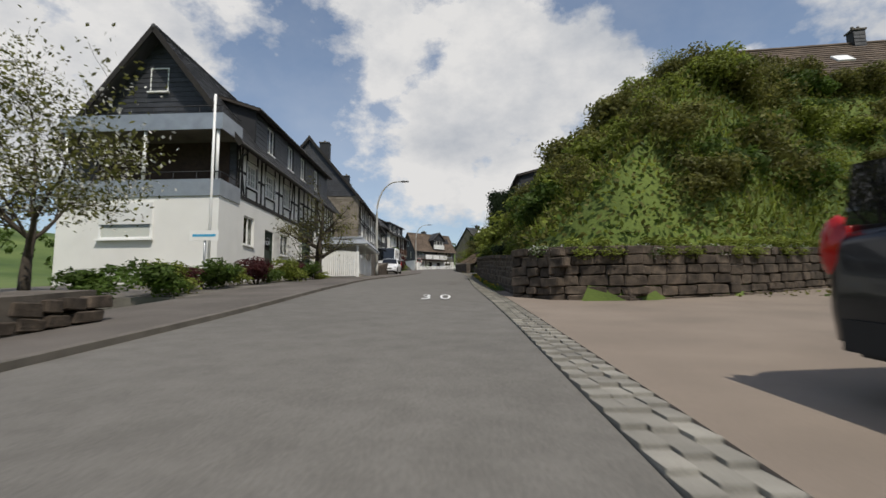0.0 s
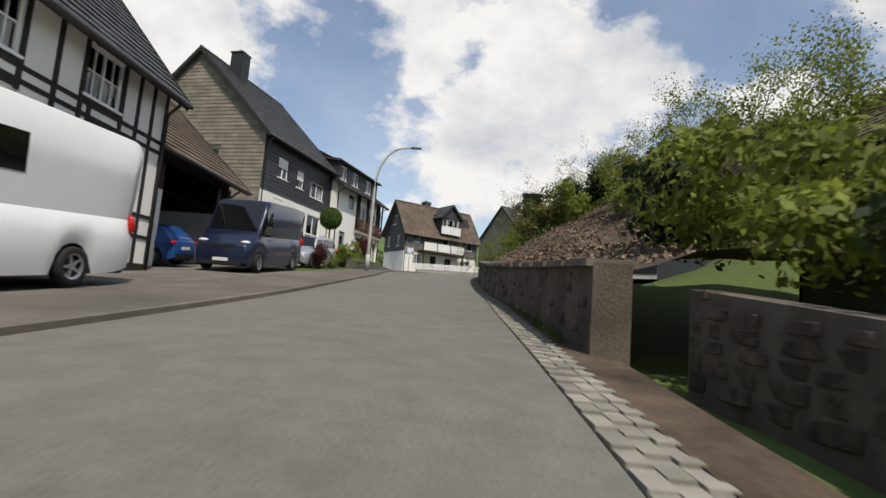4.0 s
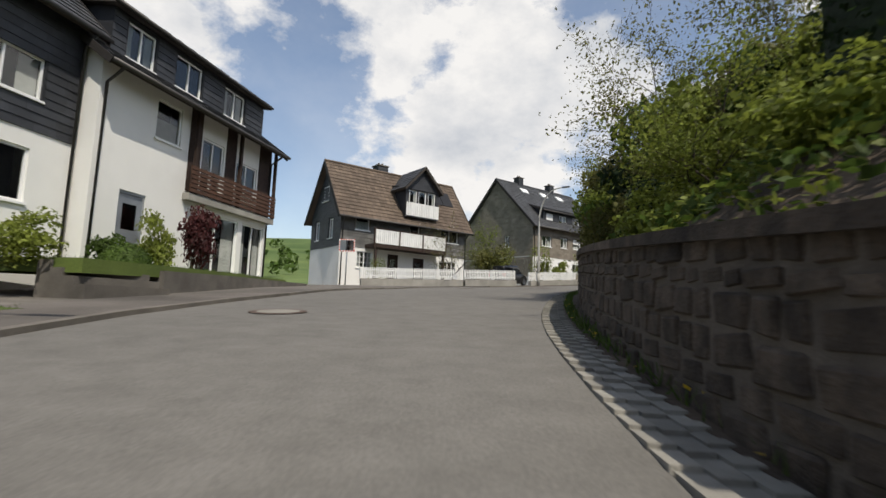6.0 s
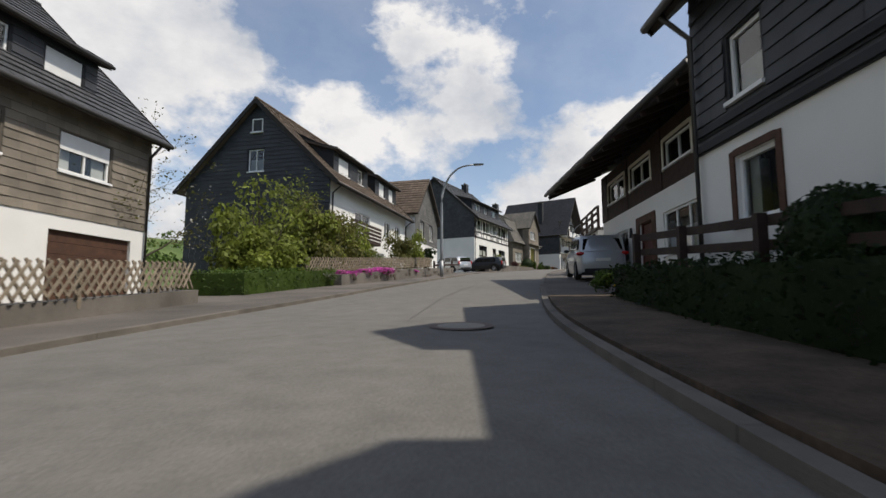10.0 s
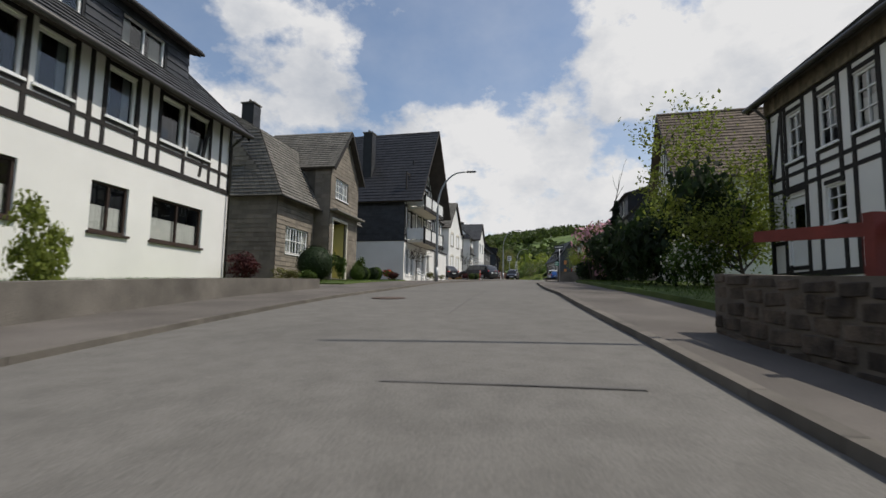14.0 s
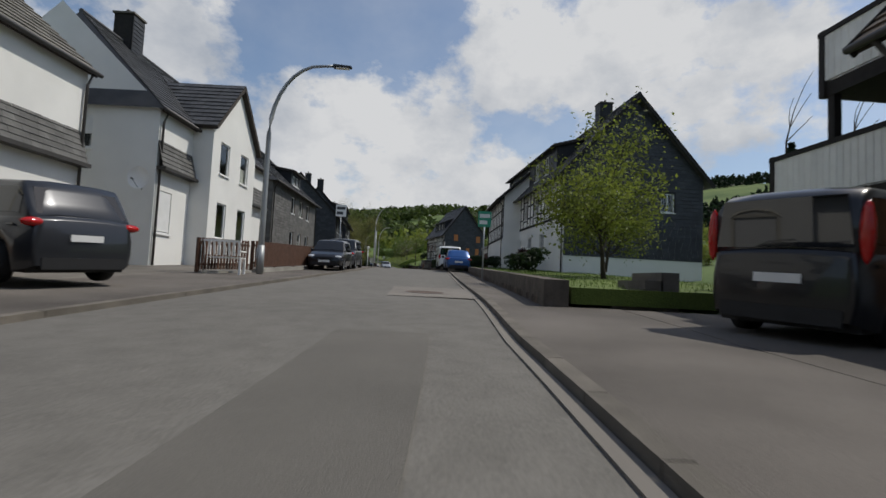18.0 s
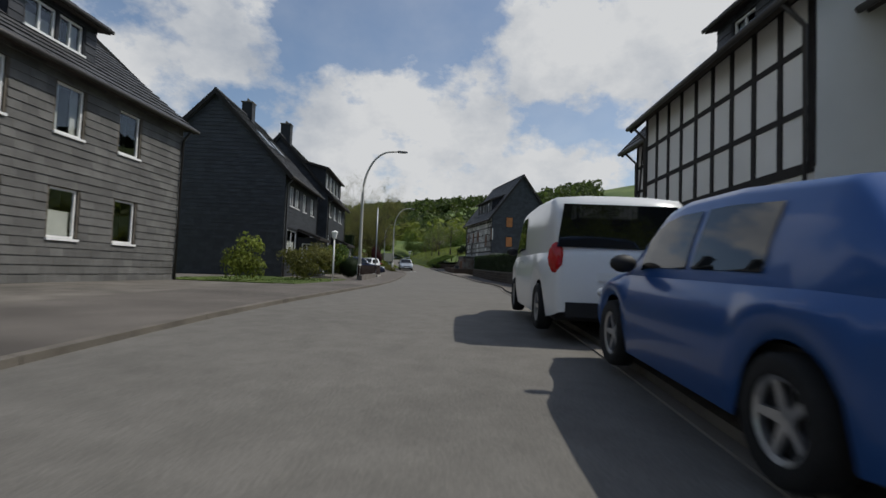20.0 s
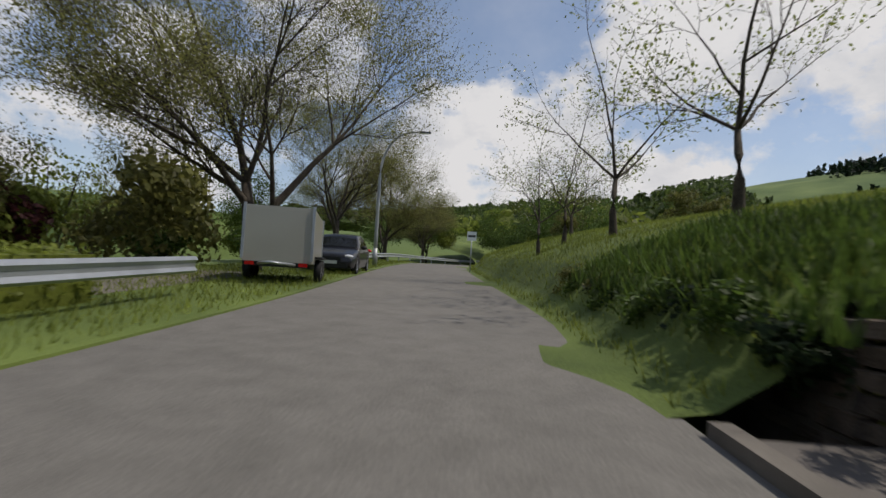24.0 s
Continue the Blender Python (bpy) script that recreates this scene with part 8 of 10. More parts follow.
# satellite dishes
def dish(s, d, h, turn, label):
    ob = new("satellite_dish")
    ob.matrix_world = spot(s, d, h, turn)
    tagged(ob, label, "satellite dish")
    vs, fs = [(0.12, 0, 0)], []
    for r, x in ((0.15, 0.105), (0.28, 0.06), (0.38, 0.0)):
        vs += [(x, r * math.cos(k * math.pi / 10), r * 1.08 * math.sin(k * math.pi / 10)) for k in range(20)]
    fs += [(0, 1 + k, 1 + (k + 1) % 20) for k in range(20)]
    for r in (0, 1):
        fs += [(1 + r * 20 + k, 21 + r * 20 + k, 21 + r * 20 + (k + 1) % 20, 1 + r * 20 + (k + 1) % 20) for k in range(20)]
    mesh("reflector", vs, fs, white_paint, ob, smooth=True)
    pipe("feed_arm", ob, zinc, [(0.08, 0, -0.38), (-0.35, 0, -0.12)], 0.015)
    pipe("receiver", ob, lamp_head_mat, [(-0.3, 0, -0.12), (-0.42, 0, -0.1)], 0.035)
    pipe("mount", ob, zinc, [(0.12, 0, 0), (0.3, 0, 0), (0.3, 0, -0.4)], 0.025)


dish(244.05, -10.6, 3.25, 0, "white satellite dish on the house wall")

# plants
def leaf_quads(rnd, centres, normals, size, spread=0.6):
    """Leaves as small folded quads at the given centres."""
    n = len(centres)
    c = np.asarray(centres)
    nn = np.asarray(normals) + rnd.normal(0, spread, (n, 3))
    nn /= np.linalg.norm(nn, axis=1)[:, None] + 1e-9
    t = np.cross(nn, rnd.normal(0, 1, (n, 3)))
    t /= np.linalg.norm(t, axis=1)[:, None] + 1e-9
    b = np.cross(nn, t)
    sz = (size * rnd.uniform(0.6, 1.35, n))[:, None]
    v = np.stack([c - t * sz, c + b * sz * 0.55, c + t * sz, c - b * sz * 0.55], 1).reshape(-1, 3)
    f = np.arange(4 * n).reshape(-1, 4)
    return v, f


def quads_mesh(name, v, f, mat):
    me = bpy.data.meshes.new(name)
    me.vertices.add(len(v))
    me.vertices.foreach_set("co", np.asarray(v, np.float32).ravel())
    me.loops.add(len(f) * 4)
    me.loops.foreach_set("vertex_index", np.asarray(f, np.int32).ravel())
    me.polygons.add(len(f))
    me.polygons.foreach_set("loop_start", np.arange(0, len(f) * 4, 4, dtype=np.int32))
    me.materials.append(mat)
    me.update(calc_edges=True)
    return me


def lumps(rnd, n, r, h, flat=1.0):
    out = []
    for _ in range(n):
        a, q = rnd.uniform(0, 2 * math.pi), math.sqrt(rnd.uniform(0, 1)) * r * 0.62
        z = rnd.uniform(0.22, 0.78) * h
        out.append((q * math.cos(a), q * math.sin(a), z, r * rnd.uniform(0.32, 0.55), h * rnd.uniform(0.22, 0.36) * flat))
    return out


def bush_mesh(seed, r, h, n, mat, size=0.05, clumps=9, stems=True, dots=None):
    """A bush: stems and a crown of leaves over several lumps; dots: (material, count, size) for blossom."""
    rnd = np.random.RandomState(seed)
    ls = lumps(rnd, clumps, r, h)
    cs, ns = [], []
    per = n // clumps
    for x, y, z, rr, rh in ls:
        d = rnd.normal(0, 1, (per, 3))
        d /= np.linalg.norm(d, axis=1)[:, None]
        d[:, 2] = np.abs(d[:, 2]) * np.where(rnd.rand(per) < 0.78, 1, -1)
        q = rnd.uniform(0.55, 1.08, per)[:, None]
        cs.append(d * q * [rr, rr, rh] + [x, y, z])
        ns.append(d)
    cs, ns = np.concatenate(cs), np.concatenate(ns)
    keep = cs[:, 2] > 0.02
    cs, ns = cs[keep], ns[keep]
    v, f = leaf_quads(rnd, cs, ns, size)
    parts = [("crown", quads_mesh("crown", v, f, mat))]
    if stems:
        sv, sf = [], []
        for x, y, z, rr, rh in ls:
            a, b = tube([(x * 0.15, y * 0.15, -0.1), (x * 0.5, y * 0.5, z * 0.5), (x, y, z + rh * 0.5)], [0.03 * r + 0.008, 0.02 * r + 0.006, 0.006], 5)
            sf += [tuple(len(sv) + k for k in q) for q in b]
            sv += a
        me = bpy.data.meshes.new("stems")
        me.from_pydata([tuple(p) for p in sv], [], sf)
        me.materials.append(bark)
        parts.append(("woody_stem", me))
    if dots:
        m2, cnt, sz = dots
        i = rnd.choice(len(cs), min(cnt, len(cs)), replace=False)
        v, f = leaf_quads(rnd, cs[i] + ns[i] * 0.05, ns[i], sz)
        parts.append(("blossom", quads_mesh("blossom", v, f, m2)))
    return parts


def plant(name, label, category, parts, m, group="", kind=""):
    ob = new(name, parts[0][1] if len(parts) == 1 else None)
    ob.matrix_world = m
    tagged(ob, label, category, group, kind)
    for pn, me in parts if len(parts) > 1 else ():
        o = new(pn, me)
        o.parent = ob
    return ob


def tree_parts(seed, high, spread, trunk, mat, leaves, size=0.07, levels=4, fork=0.3, kids=3, droop=0.0, up=0.55, leaf_r=0.35, dots=None, first=0.35):
    """A tree: trunk and limbs that taper and fork, and leaves about the twigs."""
    rnd = random.Random(seed)
    nr = np.random.RandomState(seed)
    vs, fs, tips = [], [], []

    def limb(p, way, length, r, level):
        pts, rad = [p], [r]
        q, w = p.copy(), way.copy()
        n = 4 if level < 2 else 3
        for k in range(n):
            w = (w + Vector((rnd.uniform(-1, 1), rnd.uniform(-1, 1), rnd.uniform(-0.5, 0.8))) * (0.10 if level == 0 else 0.2) - Vector((0, 0, droop * level * 0.05))).normalized()
            q = q + w * length / n
            pts.append(q.copy())
            rad.append(max(0.006, r * (1 - 0.55 * (k + 1) / n)))
        a, b = tube(pts, rad, 8 if level == 0 else 5 if level < 3 else 3, level == 0)
        fs.extend(tuple(len(vs) + k for k in f) for f in b)
        vs.extend(a)
        if level >= levels:
            tips.extend(pts[1:])
            return
        if level >= levels - 1:
            tips.append(pts[-1])
        for k in range(kids + (1 if level == 0 else 0)):
            i = rnd.choice((2, 3, 4)) if level == 0 else rnd.randint(1, n)
            i = min(i, n)
            ang = rnd.uniform(0, 2 * math.pi) if level else 2 * math.pi * k / (kids + 1) + rnd.uniform(-0.4, 0.4)
            side = Vector((math.cos(ang), math.sin(ang), 0))
            side = (side - w * side.dot(w))
            nw = (w * (up if level else up * 0.9) + side.normalized() * (0.75 if level else 0.8) + Vector((0, 0, 0.18))).normalized()
            limb(pts[i].copy(), nw, (spread if level == 0 else length * 0.68) * rnd.uniform(0.75, 1.15), rad[i] * 0.68, level + 1)
        limb(pts[-1].copy(), w, length * (0.75 if level else 0.5) * (1 if level else high * 0.9 / max(0.1, length)), rad[-1] * 0.9, level + 1)

    limb(Vector((0, 0, -0.2)), Vector((0, 0, 1)), high * first, trunk, 0)
    me = bpy.data.meshes.new("trunk")
    me.from_pydata([tuple(v) for v in vs], [], fs)
    me.materials.append(bark)
    me.polygons.foreach_set("use_smooth", [True] * len(me.polygons))
    parts = [("trunk", me)]
    if leaves and tips:
        t = np.array([tuple(p) for p in tips])
        i = nr.choice(len(t), leaves)
        cs = t[i] + nr.normal(0, leaf_r, (leaves, 3))
        v, f = leaf_quads(nr, cs, np.tile((0, 0, 1.0), (leaves, 1)), size, 1.2)
        parts.append(("crown", quads_mesh("crown", v, f, mat)))
        if dots:
            j = nr.choice(len(t), dots[1])
            v, f = leaf_quads(nr, t[j] + nr.normal(0, leaf_r, (dots[1], 3)), np.tile((0, 0, 1.0), (dots[1], 1)), dots[2], 1.2)
            parts.append(("blossom", quads_mesh("blossom", v, f, dots[0])))
    return parts


def ball_parts(seed, r, mat, n, size=0.03, squash=1.0):
    rnd = np.random.RandomState(seed)
    d = rnd.normal(0, 1, (n, 3))
    d /= np.linalg.norm(d, axis=1)[:, None]
    c = d * (r * rnd.uniform(0.9, 1.04, n))[:, None] * [1, 1, squash] + [0, 0, r * squash * 0.9]
    v, f = leaf_quads(rnd, c, d, size)
    bm = bmesh.new()
    bmesh.ops.create_icosphere(bm, subdivisions=3, radius=r * 0.93)
    for q in bm.verts:
        q.co.z = q.co.z * squash + r * squash * 0.9
    me = bpy.data.meshes.new("core")
    bm.to_mesh(me)
    bm.free()
    me.materials.append(mat)
    return [("crown", quads_mesh("crown", v, f, mat)), ("core", me)]


def hedge(label, s0, s1, d0, d1, h0, h1, mat, per=110, size=0.045, name="hedge", rough=0.05, tops=None):
    """A clipped hedge along the road: a solid core and leaves over its faces."""
    rnd = np.random.RandomState(int(s0 * 10) % 9999)
    def off(v, s):
        return np.interp(s, [p[0] for p in v], [p[1] for p in v]) if isinstance(v, list) else v
    n = max(2, int((s1 - s0) / 1.0) + 1)
    vs, fs = [], []
    g = 0.05
    for s in np.linspace(s0 + g, s1 - g, n):
        for dd, hh in ((off(d0, s) + g, off(h0, s)), (off(d0, s) + g, off(h1, s) - g), (off(d1, s) - g, off(h1, s) - g), (off(d1, s) - g, off(h0, s))):
            vs.append(at(s, dd, hh))
    for i in range(n - 1):
        for k in range(3):
            fs.append((i * 4 + k, i * 4 + k + 1, (i + 1) * 4 + k + 1, (i + 1) * 4 + k))
    fs += [(0, 1, 2, 3), tuple((n - 1) * 4 + k for k in (3, 2, 1, 0))]
    ob = tagged(mesh(name, vs, fs, mat), label, "hedge")
    cs, ns = [], []
    L = s1 - s0
    for face in range(5):
        hh = off(h1, (s0 + s1) / 2) - off(h0, (s0 + s1) / 2)
        ww = abs(off(d1, (s0 + s1) / 2) - off(d0, (s0 + s1) / 2))
        area = (L * hh, L * hh, L * ww, ww * hh, ww * hh)[face]
        for _ in range(int(area * per)):
            u, w = rnd.rand(2)
            s = s0 + u * L if face < 3 else (s0 if face == 3 else s1)
            a, b, lo, hi = off(d0, s), off(d1, s), off(h0, s), off(h1, s)
            if face == 0:
                d, h = a, lo + w * (hi - lo)
            elif face == 1:
                d, h = b, lo + w * (hi - lo)
            elif face == 2:
                d, h = a + w * (b - a), hi
            else:
                d, h = a + u * (b - a), lo + w * (hi - lo)
            j = rnd.normal(0, rough, 3)
            p = at(s + j[0], d + j[1], h + j[2])
            cs.append((p.x, p.y, p.z))
            ns.append((0, 0, 1.0) if face == 2 else tuple(rnd.normal(0, 0.6, 3)))
    v, f = leaf_quads(rnd, cs, ns, size, 0.7)
    o = new("leaves", quads_mesh("leaves", v, f, mat))
    o.parent = ob
    o["kind"] = "stuff"
    return ob


def strew(name, label, s0, s1, d0, d1, h, n, mat, size, category, up=(0, 0, 1.0), spread=0.5, lift=0.05, seed=1, blades=False):
    """Grass blades, litter or small flowers strewn over a strip; joined, kind stuff."""
    rnd = np.random.RandomState(seed)
    def off(v, s):
        return np.interp(s, [p[0] for p in v], [p[1] for p in v]) if isinstance(v, list) else v
    cs = []
    for _ in range(n):
        s = rnd.uniform(s0, s1)
        f = rnd.rand()
        d = off(d0, s) + f * (off(d1, s) - off(d0, s))
        hh = h(s, d, f) if callable(h) else h
        p = at(s, d, hh + rnd.uniform(0, lift))
        cs.append((p.x, p.y, p.z))
    if blades:
        c = np.array(cs)
        a = rnd.uniform(0, 2 * math.pi, n)
        lean = rnd.normal(0, 0.35, (n, 2))
        hgt = size * rnd.uniform(0.5, 1.4, n)
        w = 0.1 * size
        side = np.stack([np.cos(a) * w, np.sin(a) * w, 0 * a], 1)
        tip = c + np.stack([lean[:, 0] * hgt, lean[:, 1] * hgt, hgt], 1)
        v = np.stack([c - side, c + side, tip + side * 0.2, tip - side * 0.2], 1).reshape(-1, 3)
        f = np.arange(4 * n).reshape(-1, 4)
    else:
        v, f = leaf_quads(rnd, cs, np.tile(up, (n, 1)), size, spread)
    return tagged(new(name, quads_mesh(name, v, f, mat)), label, category, "", "stuff")


# the bank on the right above the walls
def bank_front(d):
    return float(np.interp(d, [1.5, 2.15, 3.6, 6.2, 11.2, 16, 26], [11.4, 10.6, 10.25, 11.2, 14.2, 16.5, 19.0]))


def bank_h(s, d):
    base = float(np.interp(s, [12, 37, 58, 80, 106], [0.95, 1.05, 1.05, 1.0, 1.25]))
    k = float(np.interp(s, [12, 26, 33, 37, 45, 58, 70, 80, 92, 106], [1.0, 0.95, 0.7, 0.45, 0.3, 0.2, 0.42, 0.62, 0.6, 0.25]))
    edge = float(np.interp(s, [12, 37, 58, 80, 92, 106], [1.9, 2.1, 2.1, 1.6, 1.7, 2.8]))
    bump = 0.3 * noise.noise((s * 0.35, d * 0.5, 7.0))
    up = max(0, d - edge) * k
    if s < 34:
        up = min(up, max(0.0, s - bank_front(d)) * 2.0, 6.0 + 0.12 * (d - 8) - 0.02 * max(0.0, d - 11))
        if s < bank_front(d):
            return -0.5
    return base - 0.06 + up + bump * min(1, max(0, d - edge))


def bank(label, s0, s1, mat, reach=16.0):
    vs, fs = [], []
    ss = np.arange(s0, s1 + 0.01, 1.0)
    wall_d = lambda s: float(np.interp(s, [12, 37, 58, 80, 92, 106], [1.8, 2.1, 2.1, 1.55, 1.65, 2.9]))
    n = 18
    for s in ss:
        for k in range(n + 1):
            d = wall_d(s) + (reach - wall_d(s)) * (k / n) ** 1.3
            vs.append(at(s, d, bank_h(s, d)))
    for i in range(len(ss) - 1):
        for k in range(n):
            fs.append((i * (n + 1) + k, i * (n + 1) + k + 1, (i + 1) * (n + 1) + k + 1, (i + 1) * (n + 1) + k))
    tagged(mesh("bank", vs, fs, mat, smooth=True), label, "bank", "", "structure")


bank("steep grassy bank above the stone wall", 9.5, 38.5, grass_mat, 26.0)
bank("bank of bare earth and dry litter above the wall", 57.5, 79.5, soil)
bank("overgrown bank above the wall at the bend", 79.5, 106.0, soil)

BUSH = {
    "spring": bush_mesh(1, 1.0, 1.5, 2000, leaf_spring, 0.066, stems=False),
    "green": bush_mesh(2, 1.0, 1.4, 2000, leaf_green, 0.072, stems=False),
    "deep": bush_mesh(3, 1.0, 1.3, 2000, leaf_deep, 0.072, stems=False),
    "olive": bush_mesh(4, 1.0, 1.6, 2000, leaf_olive, 0.060, stems=False),
    "copper": bush_mesh(5, 0.9, 1.6, 2600, leaf_copper, 0.06),
    "pink": bush_mesh(6, 0.8, 0.5, 1008, leaf_green, 0.048, stems=False, dots=(petal_pink, 2600, 0.06)),
    "white": bush_mesh(7, 0.9, 1.2, 1584, leaf_green, 0.054, stems=False, dots=(petal_white, 500, 0.045)),
    "rose": bush_mesh(8, 1.0, 1.8, 1800, leaf_olive, 0.05, dots=(petal_rose, 500, 0.09)),
    "yellow": bush_mesh(9, 0.7, 0.5, 648, leaf_green, 0.060, stems=False, dots=(petal_yellow, 350, 0.05)),
    "red": bush_mesh(10, 0.8, 0.6, 936, leaf_green, 0.060, stems=False, dots=(petal_red, 320, 0.05)),
    "sparse": bush_mesh(12, 1.0, 2.0, 1100, leaf_spring, 0.05),
}
FIRST = {}


def bush(kind, s, d, h, r, label, tall=1.0, category="bush", turn=None):
    label = label if len(label.split()) > 3 else label + " in the garden"
    m = spot(s, d, h, (s * 37) % 360 if turn is None else turn) @ Matrix.Diagonal((r, r, r * tall, 1))
    if kind in FIRST:
        ob = copy_thing(FIRST[kind], Matrix.Identity(4))
        ob.matrix_world = m
        return tagged(ob, label, category)
    FIRST[kind] = plant("bush", label, category, BUSH[kind], m)
    return FIRST[kind]


rb = random.Random(21)
# on the first bank: shrubs too many to count, joined by their kind
def shrub_cover(label, spots):
    for kind in sorted({q[0] for q in spots}):
        me = BUSH[kind][0][1]
        base = np.empty(len(me.vertices) * 3, np.float32)
        me.vertices.foreach_get("co", base)
        base = np.c_[base.reshape(-1, 3), np.ones(len(me.vertices), np.float32)]
        ring = np.empty(len(me.loops), np.int32)
        me.loops.foreach_get("vertex_index", ring)
        vs, fs = [], []
        for q in spots:
            if q[0] == kind:
                m = spot(q[1], q[2], q[3], (q[1] * 37) % 360) @ Matrix.Diagonal((q[4], q[4], q[4] * q[5], 1))
                fs.append(ring.reshape(-1, 4) + sum(len(v) for v in vs))
                vs.append((base @ np.array(m).T)[:, :3])
        tagged(new("shrub_cover", quads_mesh("shrub_cover", np.concatenate(vs), np.concatenate(fs), me.materials[0])), label, "shrubs", "", "stuff")


cover_spots = []
for k in range(60):
    d = rb.uniform(10, 23)
    s = bank_front(d) + rb.uniform(0.8, 7.0)
    cover_spots.append((rb.choice(("spring", "olive", "olive", "green")), s, d, bank_h(s, d) - 0.35, rb.uniform(0.9, 1.5), rb.uniform(0.6, 0.9)))
for k in range(130):
    s, d = rb.uniform(11.0, 30), rb.uniform(2.6, 12.5)
    if s > bank_front(d) + 0.7 and not (s > 26.0 and d < 5.0):
        cover_spots.append((rb.choice(("spring", "olive", "green", "olive", "spring")), s, d, bank_h(s, d) - 0.35, rb.uniform(0.8, 1.5), rb.uniform(0.6, 0.95)))
shrub_cover("wild green shrubs covering the steep bank", cover_spots)
bush("spring", 32.0, 3.4, 1.0, 0.8, "bright green shrub beside the thuja", 1.1)
bush("deep", 30.6, 2.6, 0.95, 0.35, "low dark plant on the wall", 0.8)
for k in range(16):
    d = 2.2 + k * 0.58
    bush("spring" if k % 3 else "white", bank_front(d) - 0.05, d, 0.82, 0.6, "ivy and white blossom hanging over the wall", 0.55)
for k in range(9):
    s = 16 + k * 2.4
    bush(rb.choice(("green", "spring", "deep")), s, 2.2, 0.95, rb.uniform(0.5, 0.8), "overhanging greenery on the wall top", 0.75)
# the garden before the white house
for s, d, h, r, kd in ((33.6, 3.0, 1.0, 0.8, "spring"), (34.8, 2.9, 0.95, 0.7, "deep"), (36.0, 2.9, 0.95, 0.75, "spring"), (35.0, 4.4, 1.3, 1.2, "spring"), (36.8, 4.6, 1.2, 1.1, "green"), (33.8, 4.8, 1.6, 1.3, "spring"), (37.2, 3.0, 0.95, 0.6, "spring")):
    bush(kd, s, d, h, r, "fresh green garden shrub above the wall", 0.75)
for s, d, h, r, kd, lb in ((40.0, 9.2, 0.6, 1.6, "spring", "light green shrub on the terrace"), (38.6, 3.6, 0.9, 1.1, "spring", "light green shrub behind the wall"), (38.0, 5.6, 1.0, 1.6, "green", "green shrub beside the house"),
                           (51.5, 4.6, 0.4, 0.8, "deep", "clipped evergreen mound on the terrace"), (53.0, 4.2, 0.6, 0.9, "green", "rounded green shrub on the terrace"), (55, 4.0, 0.8, 1.1, "deep", "dark evergreen on the terrace"), (57, 4.4, 0.9, 1.3, "spring", "fresh green shrub"),
                           (59.5, 4.2, 1.2, 1.4, "spring", "fresh green shrub above the wall"), (62, 4.8, 1.4, 1.6, "deep", "dark conifer shrub"), (52.5, 3.2, 0.3, 0.5, "yellow", "yellow alpine cushion on the wall"), (54, 3.0, 0.4, 0.5, "spring", "green cushion on the wall")):
    bush(kd, s, d, h, r, lb)
hedge("tall clipped thuja hedge on the wall", 28.4, 29.8, 2.5, 4.0, 0.9, 4.9, leaf_deep, 520, 0.05, rough=0.12)
# litter and roots on the bare bank
strew("dry_litter", "dry leaves and chips strewn on the bank", 58, 79, [(58, 2.5), (80, 2.0)], 8.5, lambda s, d, f: bank_h(s, d), 9000, litter, 0.06, "litter", spread=0.9, lift=0.1, seed=3)
for k in range(16):
    s, d = rb.uniform(60, 79), rb.uniform(5.5, 12)
    bush(rb.choice(("spring", "sparse", "olive")), s, d, bank_h(s, d) - 0.2, rb.uniform(0.6, 1.3), "young shrub on the earthy bank", rb.uniform(0.8, 1.3))
# shrubs and trees at the bend
for s, d, hh, r, kd in ((91.2, 2.2, 1.3, 0.8, "olive"), (92.2, 2.1, 2.2, 0.9, "spring"), (93.0, 2.5, 3.0, 0.9, "olive"), (94.2, 2.2, 3.2, 0.8, "sparse"), (92.6, 3.6, 3.2, 1.1, "green"), (95.4, 2.4, 3.3, 0.8, "olive")):
    bush(kd, s, d, hh, r, "loose shrub growing over the wall", 0.9)
for k in range(44):
    s, d = rb.uniform(79.5, 97), rb.uniform(2.6, 9)
    bush(rb.choice(("green", "deep", "deep", "olive", "spring")), s, d, bank_h(s, d) - 0.25, rb.uniform(0.9, 1.8), "dense shrub on the overgrown bank", rb.uniform(0.8, 1.35))
for s, d, hh in ((82.5, 3.0, 2.9), (86, 2.6, 2.4), (88.5, 3.2, 1.6)):
    bush("spring", s, d, bank_h(s, d) - 0.2, 0.9, "bright green ground cover on the bank", 0.7)
hedge("hornbeam hedge on the wall", 93.0, 105.6, [(93, 1.75), (98, 1.9), (105.6, 2.9)], [(93, 3.2), (105.6, 4.2)], [(93, 1.2), (105, 1.35)], [(93, 3.8), (97, 3.4), (100, 3.0), (105.6, 2.45)], leaf_olive, 430, 0.058, rough=0.2)
